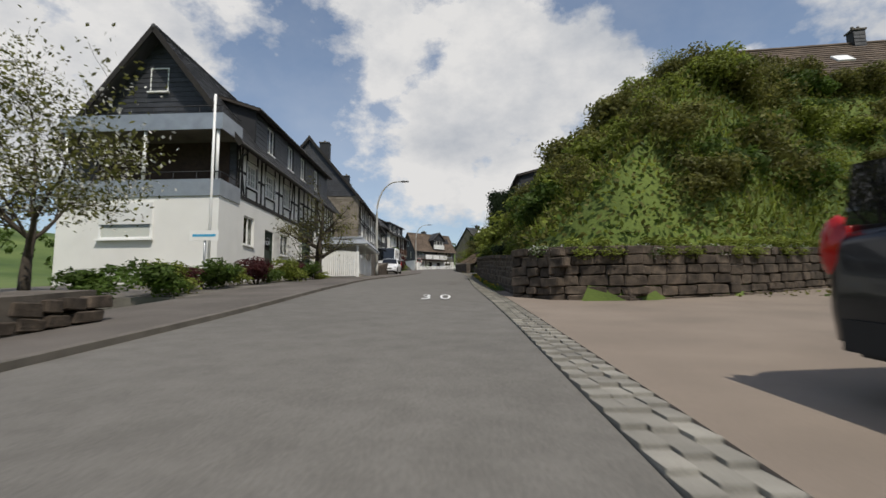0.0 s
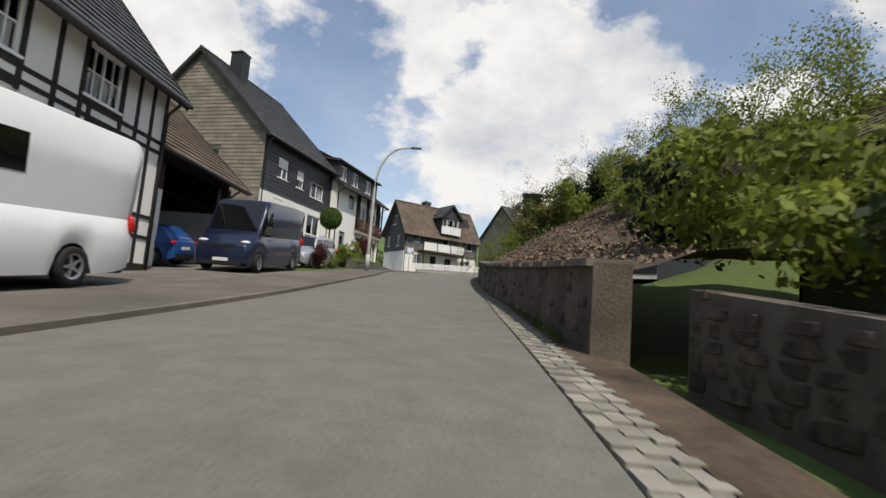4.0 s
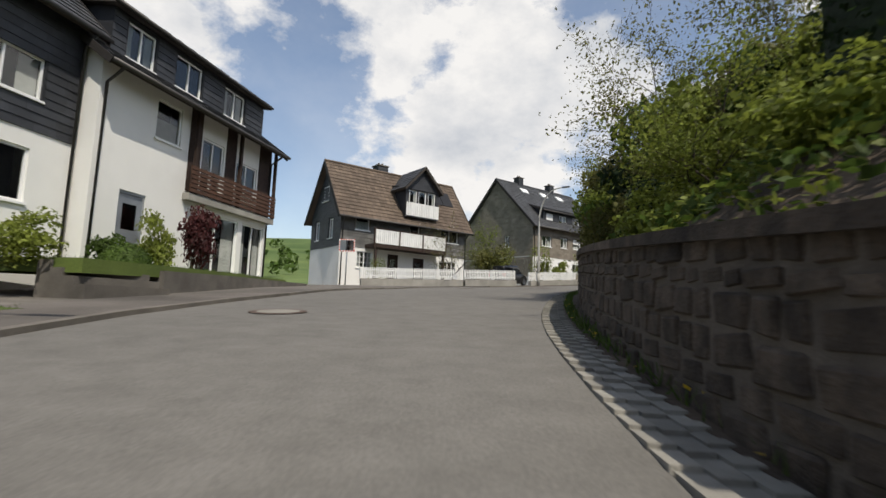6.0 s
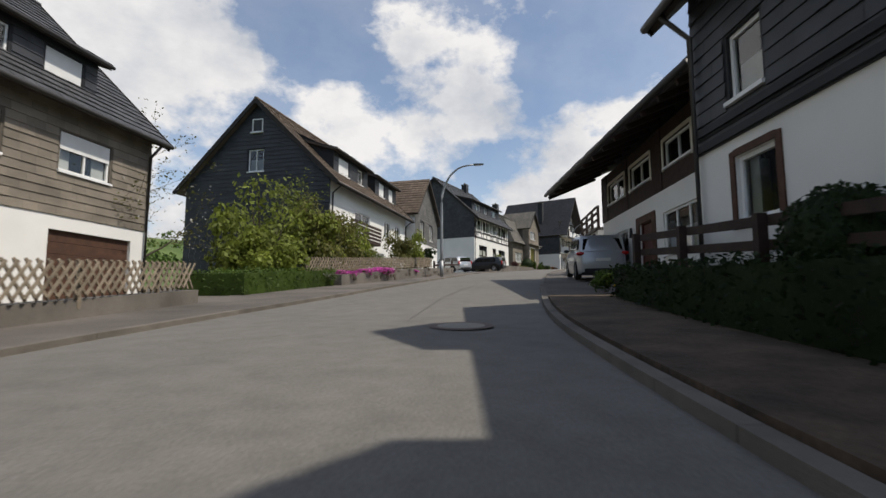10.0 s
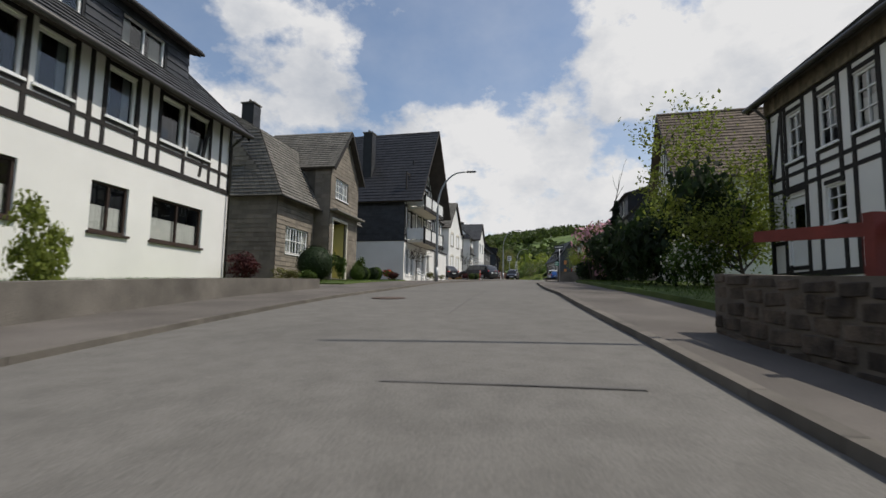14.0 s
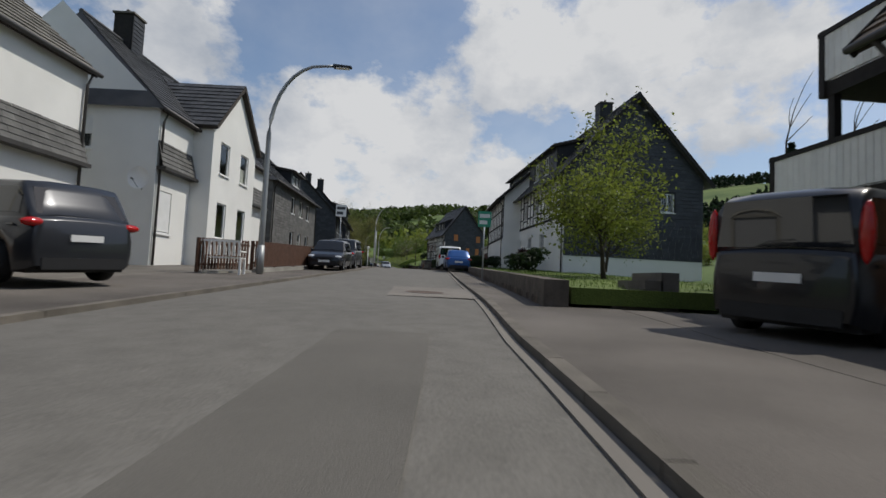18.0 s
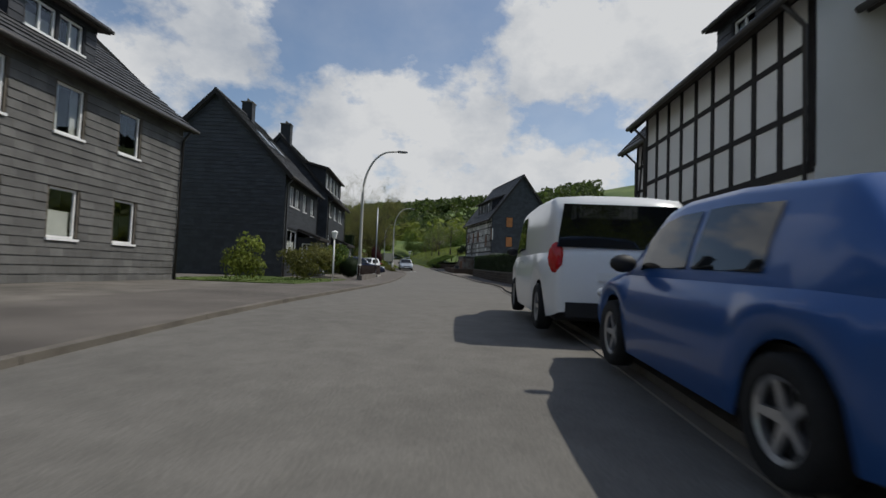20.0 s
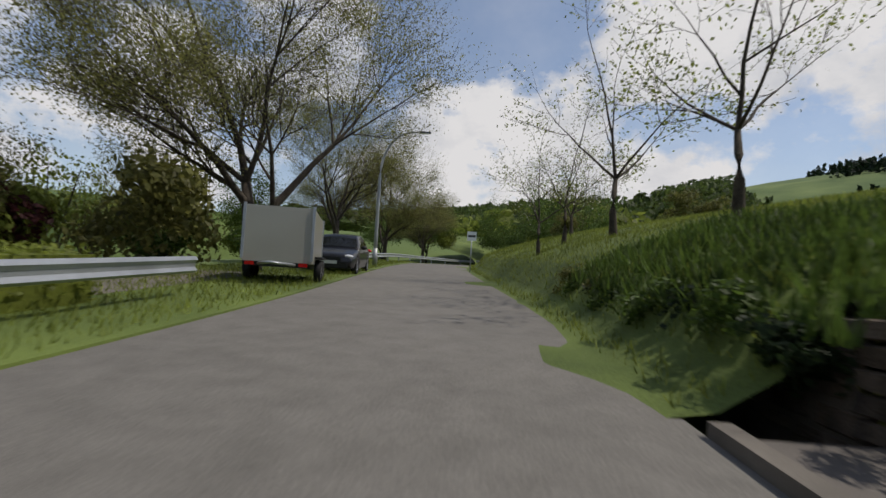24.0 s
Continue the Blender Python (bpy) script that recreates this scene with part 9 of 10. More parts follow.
TREE = {
    "young": tree_parts(31, 5.0, 1.5, 0.1, leaf_spring, 6000, 0.075, 3, kids=4, leaf_r=0.26),
    "apple": tree_parts(32, 4.6, 1.7, 0.13, leaf_olive, 1500, 0.055, 4, kids=2, leaf_r=0.22, dots=(petal_white, 250, 0.05)),
    "bare": tree_parts(33, 6.5, 2.2, 0.16, leaf_spring, 1300, 0.06, 4, kids=2, leaf_r=0.25, dots=(petal_white, 250, 0.05)),
    "blossom": tree_parts(34, 6.0, 2.2, 0.17, leaf_olive, 6000, 0.075, 4, kids=3, leaf_r=0.3, dots=(petal_white, 3000, 0.06)),
    "broad": tree_parts(35, 8.0, 2.6, 0.2, leaf_green, 12000, 0.1, 4, kids=3, leaf_r=0.45),
    "linden": tree_parts(36, 13.0, 4.6, 0.42, leaf_linden, 90000, 0.05, 5, kids=4, leaf_r=0.32, up=0.75, first=0.28),
    "rough": tree_parts(37, 7.0, 2.2, 0.14, leaf_olive, 7000, 0.07, 4, kids=3, leaf_r=0.3),
}
FIRST_TREE = {}


def tree(kind, s, d, h, scale, label, tall=1.0, turn=None):
    label = label if len(label.split()) > 3 else label + " in the garden"
    m = spot(s, d, h, (s * 53) % 360 if turn is None else turn) @ Matrix.Diagonal((scale, scale, scale * tall, 1))
    if kind in FIRST_TREE:
        ob = copy_thing(FIRST_TREE[kind], Matrix.Identity(4))
        ob.matrix_world = m
        return tagged(ob, label, "tree")
    FIRST_TREE[kind] = plant("tree", label, "tree", TREE[kind], m)
    return FIRST_TREE[kind]


tree("blossom", 13.2, -11.4, 0.2, 1.0, "tree in white blossom beside the house")
for s, d, sc, kd in ((79, 9, 0.65, "young"), (76, 11, 0.8, "young"), (85.5, 3.2, 0.5, "young"), (72, 12.5, 0.9, "young"), (67, 12, 0.9, "young"), (88, 5, 0.55, "rough"), (90.8, 3.6, 0.6, "rough"), (93.6, 3.4, 0.55, "rough"), (95, 7, 0.5, "broad"), (90, 8, 0.6, "rough"), (20.5, 9.8, 0.5, "young")):
    tree(kd, s, d, bank_h(s, d) - 0.3, sc, {"young": "slender tree in fresh leaf", "blossom": "small tree with white blossom", "rough": "twiggy tree on the bank", "broad": "broad green tree"}[kd])
hedge("columnar dark yew on the bank", 82.2, 83.3, 3.4, 4.5, 1.4, 5.4, leaf_deep, 150, 0.05)
# espalier tree on the house
TREE["pollard"] = tree_parts(38, 4.0, 1.5, 0.26, leaf_olive, 2600, 0.06, 3, kids=4, leaf_r=0.16, up=0.25, first=0.62)
es = tree("pollard", 27.6, -7.4, 0.1, 1.0, "pollarded tree trained beside the house front", 1.0)

# left side gardens
for s, d, hh, r, kd, tl in ((138.6, -9.6, 0.2, 1.9, "sparse", 1.2), (140.8, -8.9, 0.3, 1.7, "spring", 1.2), (143.0, -8.6, 0.4, 1.6, "olive", 1.1), (145.2, -8.3, 0.4, 1.2, "white", 1.2), (137.0, -8.2, 0.2, 1.4, "spring", 1.0)):
    bush(kd, s, d, hh, r, "full shrub before the slate gable", tl)
for k in range(13):
    s = 12.0 + k * 1.15
    bush(("green", "spring", "copper", "green")[k % 4], s, -7.3 - 0.25 * (k % 3), 0.0, (1.0, 0.85, 0.7)[k % 3], "rounded shrub in the front bed", 0.7)
for s, d, h, r, kd, lb, tl in ((7.5, -9.5, -0.1, 1.0, "deep", "dark shrub in the yard", 1.0), (9.5, -7.0, 0.1, 0.8, "green", "low shrub behind the planter", 0.7), (24.8, -7.7, 0.0, 0.6, "green", "low green shrub in a pot bed", 0.6), (26.5, -6.9, 0.0, 0.5, "spring", "small clipped mound on the grass", 0.6),
                               (77.0, -7.0, 0.0, 0.8, "copper", "thin red-leaved hedge plant", 1.1), (79.0, -7.0, 0.0, 0.8, "sparse", "sparse roadside shrub", 0.6), (84.8, -9.2, 0.3, 0.7, "green", "cloud-pruned pine in the bed", 1.2), (85.8, -9.6, 0.6, 0.8, "spring", "yellow-green shrub by the steps", 1.0),
                               (90.2, -10.9, 0.4, 0.7, "spring", "yellow variegated shrub", 1.8), (92.4, -11.4, 0.4, 0.9, "copper", "small red maple", 1.7), (88.4, -10.6, 0.5, 0.65, "green", "round green shrub", 1.2),
                               (106.8, -12.8, 0.0, 0.7, "sparse", "climbing shrub on the house", 1.4), (115.4, -9.6, 0.0, 1.9, "olive", "broad magnolia shrub with bronze leaves", 1.1), (123.5, -8.6, 0.1, 1.0, "spring", "fresh green shrub behind the fence", 1.4), (127.0, -8.4, 0.1, 1.1, "sparse", "open shrub in light leaf", 1.5), (119.5, -8.0, 0.1, 1.2, "sparse", "light shrub behind the fence", 1.5),
                               (141.0, -8.6, 0.2, 1.5, "olive", "flowering shrub in the garden", 1.5), (137.0, -9.5, 0.0, 1.4, "spring", "fresh green garden shrub", 1.5), (144.5, -8.4, 0.3, 1.3, "spring", "green garden shrub", 1.4), (146.8, -7.6, 0.4, 0.9, "white", "white flowering shrub", 1.0), (150.5, -8.0, 0.3, 1.2, "olive", "olive green shrub", 1.3), (152.2, -7.6, 0.3, 1.1, "spring", "light green shrub", 1.6),
                               (154.0, -7.4, 0.3, 1.0, "deep", "dark shrub by the house corner", 1.3), (176.0, -7.9, 0.2, 0.8, "olive", "shrub in the front lawn", 1.0), (177.6, -7.6, 0.2, 0.6, "spring", "small green tree in the lawn", 2.0), (174.6, -7.2, 0.2, 0.6, "white", "white flowering cushion", 0.6), (180.2, -8.6, 0.2, 0.4, "red", "red flowers along the wall", 0.8),
                               (185.4, -8.4, 0.2, 0.7, "copper", "bronze shrub at the house corner", 1.0), (188.0, -8.4, 0.1, 0.6, "olive", "low bed shrub", 0.7), (190.5, -8.6, 0.1, 0.6, "green", "low green shrub", 0.7), (197.9, -10.3, 0.1, 0.6, "green", "upright shrub by the porch", 1.9), (201.3, -10.3, 0.1, 0.6, "green", "upright shrub by the porch", 1.8), (205.6, -9.6, 0.1, 0.8, "red", "red flowering shrub", 1.6),
                               (204.0, -8.6, 0.1, 0.6, "copper", "low bronze heather", 0.6), (210.0, -7.3, 0.1, 0.5, "olive", "low shrub under the balcony", 0.8), (213.0, -7.2, 0.1, 0.4, "olive", "low planting", 0.7), (221.0, -7.6, 0.1, 0.6, "red", "red tulip bed", 0.7), (223.0, -7.4, 0.1, 0.7, "copper", "dark heather bed", 0.6), (225.0, -7.6, 0.1, 0.5, "red", "red flowers by the wall", 0.6),
                               (281.0, -7.4, 0.0, 1.1, "olive", "dense brown-green shrub", 1.0), (283.2, -7.2, 0.0, 1.2, "olive", "dense brown-green shrub", 1.0), (277.0, -8.6, 0.0, 0.9, "spring", "fresh shrub by the gable", 1.4), (289.4, -7.6, 0.2, 1.2, "green", "rounded green hedge shrub", 1.2), (291.2, -7.7, 0.2, 1.1, "spring", "rounded light shrub", 1.2), (292.6, -8.2, 0.2, 0.9, "deep", "rounded evergreen", 1.1),
                               (326.5, -6.6, 0.0, 1.2, "olive", "brown roadside shrub", 0.9), (330.0, -6.9, 0.0, 0.9, "spring", "yellow-green clipped shrub", 0.7)):
    bush(kd, s, d, h, r, lb, tl)
for s, d, r in ((140.2, -6.75, 0.7), (142.0, -6.7, 0.8), (143.6, -6.5, 0.9), (147.6, -6.15, 0.5)):
    bush("pink", s, d, 0.35, r, "cushion of bright pink phlox on the wall", 0.8, "flowers")
bush("white", 138.9, -6.9, 0.3, 0.5, "white flowering cushion", 0.6, "flowers")
hedge("low clipped hedge beside the drive", 133.6, 139.6, -9.2, -6.9, 0.05, 0.75, leaf_green, 110, 0.05)
for s, d, r, tl in ((321.8, -6.4, 0.75, 2.1), (322.5, -6.6, 0.85, 2.2)):
    bush("copper", s, d, 0.0, r, "dark purple beech beside the house", tl)
for s, d, r in ((316.2, -4.6, 0.55), (317.3, -4.9, 0.6), (319.2, -4.7, 0.65), (320.6, -4.6, 0.7), (322.0, -4.7, 0.8), (323.4, -4.8, 0.8)):
    bush("olive", s, d, -0.05, r, "low brown scrub along the kerb", 0.5)
hedge("clipped yellow-green hedge by the barrier", 332.0, 336.5, -6.4, -5.2, 0.0, 0.75, leaf_spring, 130, 0.05)
for s in (311.4, 312.5):
    hedge("slim columnar thuja beside the house", s, s + 0.7, -9.9, -9.1, 0, 3.9, leaf_deep, 170, 0.05)
hedge("long clipped hedge on the stone base", 283.4, 310.5, [(283, 4.25), (291, 4.1), (298, 3.8), (310.6, 3.95)], 5.6, 0.78, 2.14, leaf_deep, 300, 0.034)
hedge("clipped hedge closing the garden behind the bins", 283.4, 284.7, 5.6, 10.5, 0.7, 2.2, leaf_deep, 260, 0.034)
hedge("trimmed hedge on the garden wall", 113.6, 131.5, [(113.6, 2.9), (118, 3.1), (131, 3.0)], [(113.6, 3.7), (131, 4.0)], [(113, 0.5), (118, 0.15), (131, 0.1)], [(113, 1.35), (118, 1.15), (131, 0.75)], leaf_deep, 130, 0.045)
hedge("dark garden hedge beside the lawn", 263.0, 276.0, 3.6, 4.6, 0.0, 0.8, leaf_deep, 100, 0.05)
ribbon("bed_right", 112, 132, shift(RIGHT, 0.16), 3.1, 0.13, soil, "bare soil bed beside the kerb", "bed", 1.5, 2, 0.1)
strew("pink_flowers", "pink and yellow flowers on the garden wall", 110.3, 112.4, 2.2, 3.2, 0.9, 700, petal_pink, 0.05, "flowers", lift=0.25, seed=8)
strew("yellow_flowers", "yellow flowers on the garden wall", 110.6, 112.4, 2.9, 3.6, 1.0, 350, petal_yellow, 0.05, "flowers", lift=0.25, seed=9)

for k, (s, d, kd, r, lb) in enumerate(((120.4, 4.0, "", 0.55, ""), (125.4, 4.0, "", 0.6, ""), (117.8, 3.9, "", 0.75, ""), (193.9, -9.9, "", 0.95, ""), (197.4, -8.9, "", 0.42, ""), (198.2, -9.0, "", 0.4, ""), (199.0, -9.1, "", 0.4, ""), (200.6, -9.1, "", 0.4, ""), (201.6, -9.2, "", 0.42, ""), (213.6, 6.6, "", 0.85, ""), (221.6, -6.5, "", 0.32, ""), (222.4, -6.4, "", 0.32, ""), (223.2, -6.3, "", 0.32, ""), (291.0, -6.8, "", 0.7, ""), (88.0, -9.6, "", 0.6, ""))):
    plant("topiary", "clipped round evergreen ball", "shrub", ball_parts(50 + k, r, leaf_deep if k % 2 else leaf_green, 2600, 0.035), spot(s, d, 0.55 if k < 3 else 0.15))
st = plant("standard_tree", "round-headed standard tree with bare stem", "tree", ball_parts(70, 0.75, leaf_green, 3600, 0.05), spot(83.9, -9.6, 0.7))
for o in st.children:
    o.location = (0, 0, 2.0)
pipe("trunk", st, bark, [(0, 0, -0.6), (0, 0, 2.3)], 0.06)
for s, d in ((221.5, -6.9), (208.0, -8.0)):
    tp = plant("standard_tree", "small leafless standard tree", "tree", tree_parts(77, 1.2, 0.55, 0.03, leaf_olive, 120, 0.03, 4, kids=3, leaf_r=0.05, first=0.2), spot(s, d, 1.55))
    pipe("stem", tp, bark, [(0, 0, -1.5), (0, 0, 0.1)], 0.04)

# right side gardens after the bend
for s, d, h, sc, kd, lb in ((109.6, -9.0, 0.0, 0.75, "apple", "small fruit tree before the house"), (190.8, 7.8, 0.2, 1.2, "young", "twiggy garden tree in light leaf"), (187.6, 8.0, 0.2, 0.8, "young", "small rounded tree in the front lawn"), (208.6, 5.2, 0.3, 0.58, "young", "small twiggy tree before the house"),
                            (242.5, 6.0, 0.6, 0.95, "young", "small fruit tree on the lawn"), (245.5, 7.2, 0.8, 0.75, "young", "small fruit tree on the lawn"), (135.5, -12.5, 0.0, 1.0, "apple", "fruit tree in the garden"), (141.5, -10.5, 0.2, 0.8, "young", "garden tree in fresh leaf"), (146, 12, 0.5, 1.0, "bare", "tree behind the terrace"),
                            (118.0, -12.5, 0.0, 0.9, "young", "tree beside the house")):
    tree(kd, s, d, h, sc, lb)
for s, d, h, r, kd, lb, tl in ((189.6, 7.2, 0.0, 2.1, "deep", "dark rhododendron by the lawn", 1.7), (191.6, 6.4, 0.0, 2.0, "deep", "dark rhododendron by the lawn", 1.5), (193.6, 6.2, 0.0, 2.2, "deep", "dark rhododendron by the lawn", 1.5), (196.6, 5.6, 0.0, 2.0, "deep", "green shrub by the footway", 1.1), (187.4, 6.4, 0.1, 1.3, "white", "white flowering shrub", 1.2), (200.5, 4.6, 0.1, 1.5, "rose", "magnolia shrub with pink blossom", 1.3),
                              (202.6, 5.0, 0.1, 1.6, "deep", "dark rhododendron at the corner", 0.9), (204.0, 4.9, 0.0, 1.3, "deep", "glossy rhododendron at the corner", 0.95), (199.0, 6.0, 0.1, 1.4, "deep", "dark shrub before the house", 1.0), (218.6, 5.6, 0.3, 0.8, "copper", "dark red shrub behind the wall", 0.8), (226.0, 5.2, 0.3, 0.9, "copper", "dark red shrub behind the wall", 0.9), (227.6, 4.6, 0.3, 0.8, "white", "pale flowering shrub", 1.5),
                              (224.0, 5.4, 0.3, 0.8, "deep", "evergreen mound behind the wall", 0.8), (224.6, 3.9, 0.4, 0.6, "yellow", "yellow daffodils on the wall", 0.9), (225.0, 4.4, 0.38, 0.6, "yellow", "yellow daffodils on the wall", 0.9), (250.5, 5.0, 0.3, 1.2, "deep", "rounded evergreen on the lawn", 0.9), (259, 6.5, 0.3, 1.0, "copper", "dark red shrub by the door", 1.0), (262.0, 5.0, 0.3, 1.0, "deep", "low evergreen by the house", 0.8),
                              (170.8, 3.9, 0.9, 0.4, "red", "red tulips behind the wall", 0.9), (173.2, 3.8, 0.8, 0.4, "yellow", "yellow flowers behind the wall", 0.9), (132.4, 3.6, 0.1, 0.6, "yellow", "yellow and pink flowers in the bed", 0.9), (133.0, 3.2, 0.1, 0.6, "green", "low shrub at the drive", 0.8)):
    bush(kd, s, d, h, r, lb, tl)
cone = tree_parts(80, 4.6, 0.5, 0.1, leaf_fir, 0, first=0.9, levels=2)
rn = np.random.RandomState(80)
zz = rn.uniform(0.3, 4.8, 5200)
aa = rn.uniform(0, 2 * math.pi, 5200)
rr_ = (1.35 * (1 - zz / 5.0)) * np.sqrt(rn.uniform(0.25, 1, 5200)) * (0.8 + 0.2 * np.sin(zz * 9))
cv, cf = leaf_quads(rn, np.stack([rr_ * np.cos(aa), rr_ * np.sin(aa), zz], 1), np.stack([np.cos(aa), np.sin(aa), 0.4 + 0 * aa], 1), 0.1)
fir = plant("fir_tree", "dark conical fir tree in the garden", "tree", [cone[0], ("crown", quads_mesh("crown", cv, cf, leaf_fir))], spot(201.2, 6.0, 0.2))
for s, d, sc in ((252, 20, 1.6), (250, 22, 1.5), (30, 16, 1.2)):
    o = copy_thing(fir, Matrix.Identity(4))
    o.matrix_world = spot(s, d, 0.5, 0, sc)

# lawns
for nm, s0, s1, d0, d1, h, lb in (("lawn", 179.5, 206.0, shift(RIGHT, 2.45), 9.0, 0.2, "bright mown lawn by the footway"), ("lawn", 205.4, 206.2, shift(RIGHT, 2.45), 9.0, 0.2, "lawn corner at the junction"), ("lawn", 234.6, 262.0, [(234, 2.4), (258, 3.3), (262, 3.3)], 10.0, 0.42, "sloping mown lawn above the edging"), ("lawn", 174.2, 187.0, -9.6, [(174, -6.5), (187, -6.8)], [(174, 0.6), (187, 0.32)], "front lawn behind a low wall"), ("lawn", 86.0, 98.0, -13.0, [(86, -8.3), (93, -10.0), (98, -11.6)], [(86, 0.85), (98, 0.32)], "small front lawn above the wall"), ("lawn", 216.0, 225.6, [(216, 3.0), (222.6, 3.4), (229, 2.6)], 8.5, [(216, 0.82), (222.6, 0.46), (229, 0.36)], "front garden grass behind the wall"), ("lawn", 160, 176.6, [(160, 3.95), (176.6, 3.65)], 9.5, 0.8, "raised lawn behind the wall"), ("lawn", 74.0, 84.0, -9.8, [(74, -6.5), (84, -6.7)], 0.06, "rough grass beside the drive"), ("lawn", 191.5, 205.5, -11.8, [(191.5, -7.3), (205.5, -8.2)], 0.1, "front lawn before the shingled villa"), ("lawn", 276, 286, -12, -6.2, 0.08, "garden strip before the slate gable")):
    ribbon(nm, s0, s1, d0, d1, h, grass_mat, lb, "lawn", 1.5, 5, 0.3)
    n = int((s1 - s0) * 260)
    strew("grass_blades", "short grass blades of the lawn", s0, s1, d0, d1, h if not isinstance(h, list) else (lambda s, d, f, h=h: float(np.interp(s, [p[0] for p in h], [p[1] for p in h]))), n, leaf_green, 0.07, "grass", blades=True, lift=0.0, seed=int(s0))
# weeds and dandelions at the foot of the walls
strew("weeds", "weeds at the foot of the wall", 13, 37, shift(RIGHT, 0.4), [(13, 1.46), (16, 1.36), (24, 1.44), (37, 1.84)], 0.01, 2400, leaf_green, 0.1, "weeds", blades=True, seed=41)
strew("dandelions", "yellow dandelion heads at the foot of the wall", 13.5, 37, shift(RIGHT, 0.36), [(13, 1.44), (16, 1.34), (24, 1.42), (37, 1.82)], 0.06, 170, petal_yellow, 0.036, "flowers", lift=0.12, seed=42)
strew("weeds", "weeds at the foot of the wall", 58, 104, shift(RIGHT, 0.44), shift(RIGHT, 0.6), 0.01, 2600, leaf_green, 0.1, "weeds", blades=True, seed=43)
strew("dandelions", "yellow dandelion heads by the gutter", 58, 90, shift(RIGHT, 0.42), shift(RIGHT, 0.56), 0.05, 60, petal_yellow, 0.03, "flowers", lift=0.1, seed=44)
for k, (mt, n) in enumerate(((leaf_olive, 26000), (leaf_spring, 14000), (leaf_green, 10000))):
    strew("bank_scrub", "low wild scrub covering the steep bank", 10.4, 31, 2.0, 20.0, lambda s, d, f: bank_h(s, d), n, mt, 0.085, "scrub", spread=0.9, lift=0.55, seed=60 + k)
strew("bank_grass", "tall grass on the bank", 12, 38, 2.4, 12.0, lambda s, d, f: bank_h(s, d), 14000, leaf_spring, 0.4, "grass", blades=True, seed=45)

for k, (mt, n) in enumerate(((leaf_spring, 7000), (leaf_green, 6000))):
    strew("bank_scrub", "fresh green cover on the bank at the bend", 78.5, 96, 1.9, 8.0, lambda s, d, f: bank_h(s, d), n, mt, 0.07, "scrub", spread=0.9, lift=0.35, seed=70 + k)

# beyond the last houses: meadow slope, trees and barrier scrub
def end_h(s, d):
    return float(np.interp(d, [1.35, 1.9, 2.4, 3.2, 4.5, 7, 12, 20], [0.0, 0.1, 0.85, 1.2, 1.65, 2.4, 3.4, 5.0])) + 0.1 * noise.noise((s * 0.4, d * 0.4, 0))


vs, fs = [], []
ss = np.arange(332.9, 396.0, 1.5)
dd = np.concatenate([np.linspace(0.45, 4, 10), np.linspace(5, 30, 11)])
for s in ss:
    for d in dd:
        e = 1.0
        vs.append(at(s, d, end_h(s, d) * e - 0.02))
for i in range(len(ss) - 1):
    for k in range(len(dd) - 1):
        w = len(dd)
        fs.append((i * w + k, i * w + k + 1, (i + 1) * w + k + 1, (i + 1) * w + k))
tagged(mesh("meadow_bank", vs, fs, grass_mat, smooth=True), "grassy bank beside the road with dandelions", "bank", "", "structure")
strew("bank_grass", "grass on the roadside bank", 333, 372, 1.4, 12, lambda s, d, f: end_h(s, d) - 0.02, 42000, leaf_spring, 0.1, "grass", blades=True, seed=46)
strew("bank_grass", "rank grass hanging over the terrace wall", 332.4, 339.5, 2.1, 5.2, lambda s, d, f: max(0.55, end_h(s, d) - 0.05), 5000, leaf_green, 0.22, "grass", blades=True, seed=48)
strew("bank_grass", "grass under the crash barrier", 327, 372, -8.5, -3.4, 0.03, 20000, leaf_spring, 0.1, "grass", blades=True, seed=47)
for s, d, sc, kd, lb in ((340.4, 6.0, 1.0, "bare", "orchard tree in sparse leaf"), (345.3, 5.0, 0.95, "bare", "orchard tree with white blossom"), (349, 4.4, 0.7, "bare", "gnarled orchard tree"), (346.5, 2.9, 0.55, "bare", "thin bare roadside tree"), (356, 6.5, 0.9, "apple", "orchard tree on the slope")):
    tree(kd, s, d, end_h(s, d) - 0.1, sc, lb)
bush("deep", 336.5, 7.0, 2.2, 1.0, "dark round yew on the slope", 1.2)
for k in range(14):
    s = 331.8 + 0.62 * k
    bush(("green", "olive", "deep")[k % 3], s, 2.5 + 0.2 * math.sin(k * 1.9), 0.1, 0.55 + 0.12 * math.cos(k * 2.3), "rank growth hanging over the earth bank", 0.9)
tree("linden", 346.0, -6.5, 0.1, 0.8, "tall spreading linden coming into leaf", 1.02, 20)
for s, d, sc, kd in ((365, -8.4, 0.78, "linden"), (376, -7.8, 0.7, "linden"), (386, -7.5, 0.6, "linden"), (372, 8, 0.75, "broad"), (384, 6, 0.8, "broad"), (393, 2, 0.8, "broad"), (396, -4, 0.85, "broad"), (396, 9, 0.9, "broad"), (360, -12, 0.6, "broad"), (335, -14, 0.5, "broad"), (352, -15, 0.6, "rough"), (341, -12, 0.6, "rough"), (395, -11, 0.9, "broad"), (396, 16, 0.9, "broad")):
    tree(kd, s, d, 0.2, sc, {"linden": "spreading roadside linden", "broad": "leafy tree at the road's end", "rough": "twiggy tree behind the barrier"}[kd])
for k in range(34):
    s, d = rb.uniform(327, 372), rb.uniform(-16, -7.5)
    bush(rb.choice(("olive", "spring", "sparse", "green", "copper")), s, d, -0.1, rb.uniform(1.0, 1.9), "scrub behind the crash barrier", rb.uniform(0.8, 1.3))
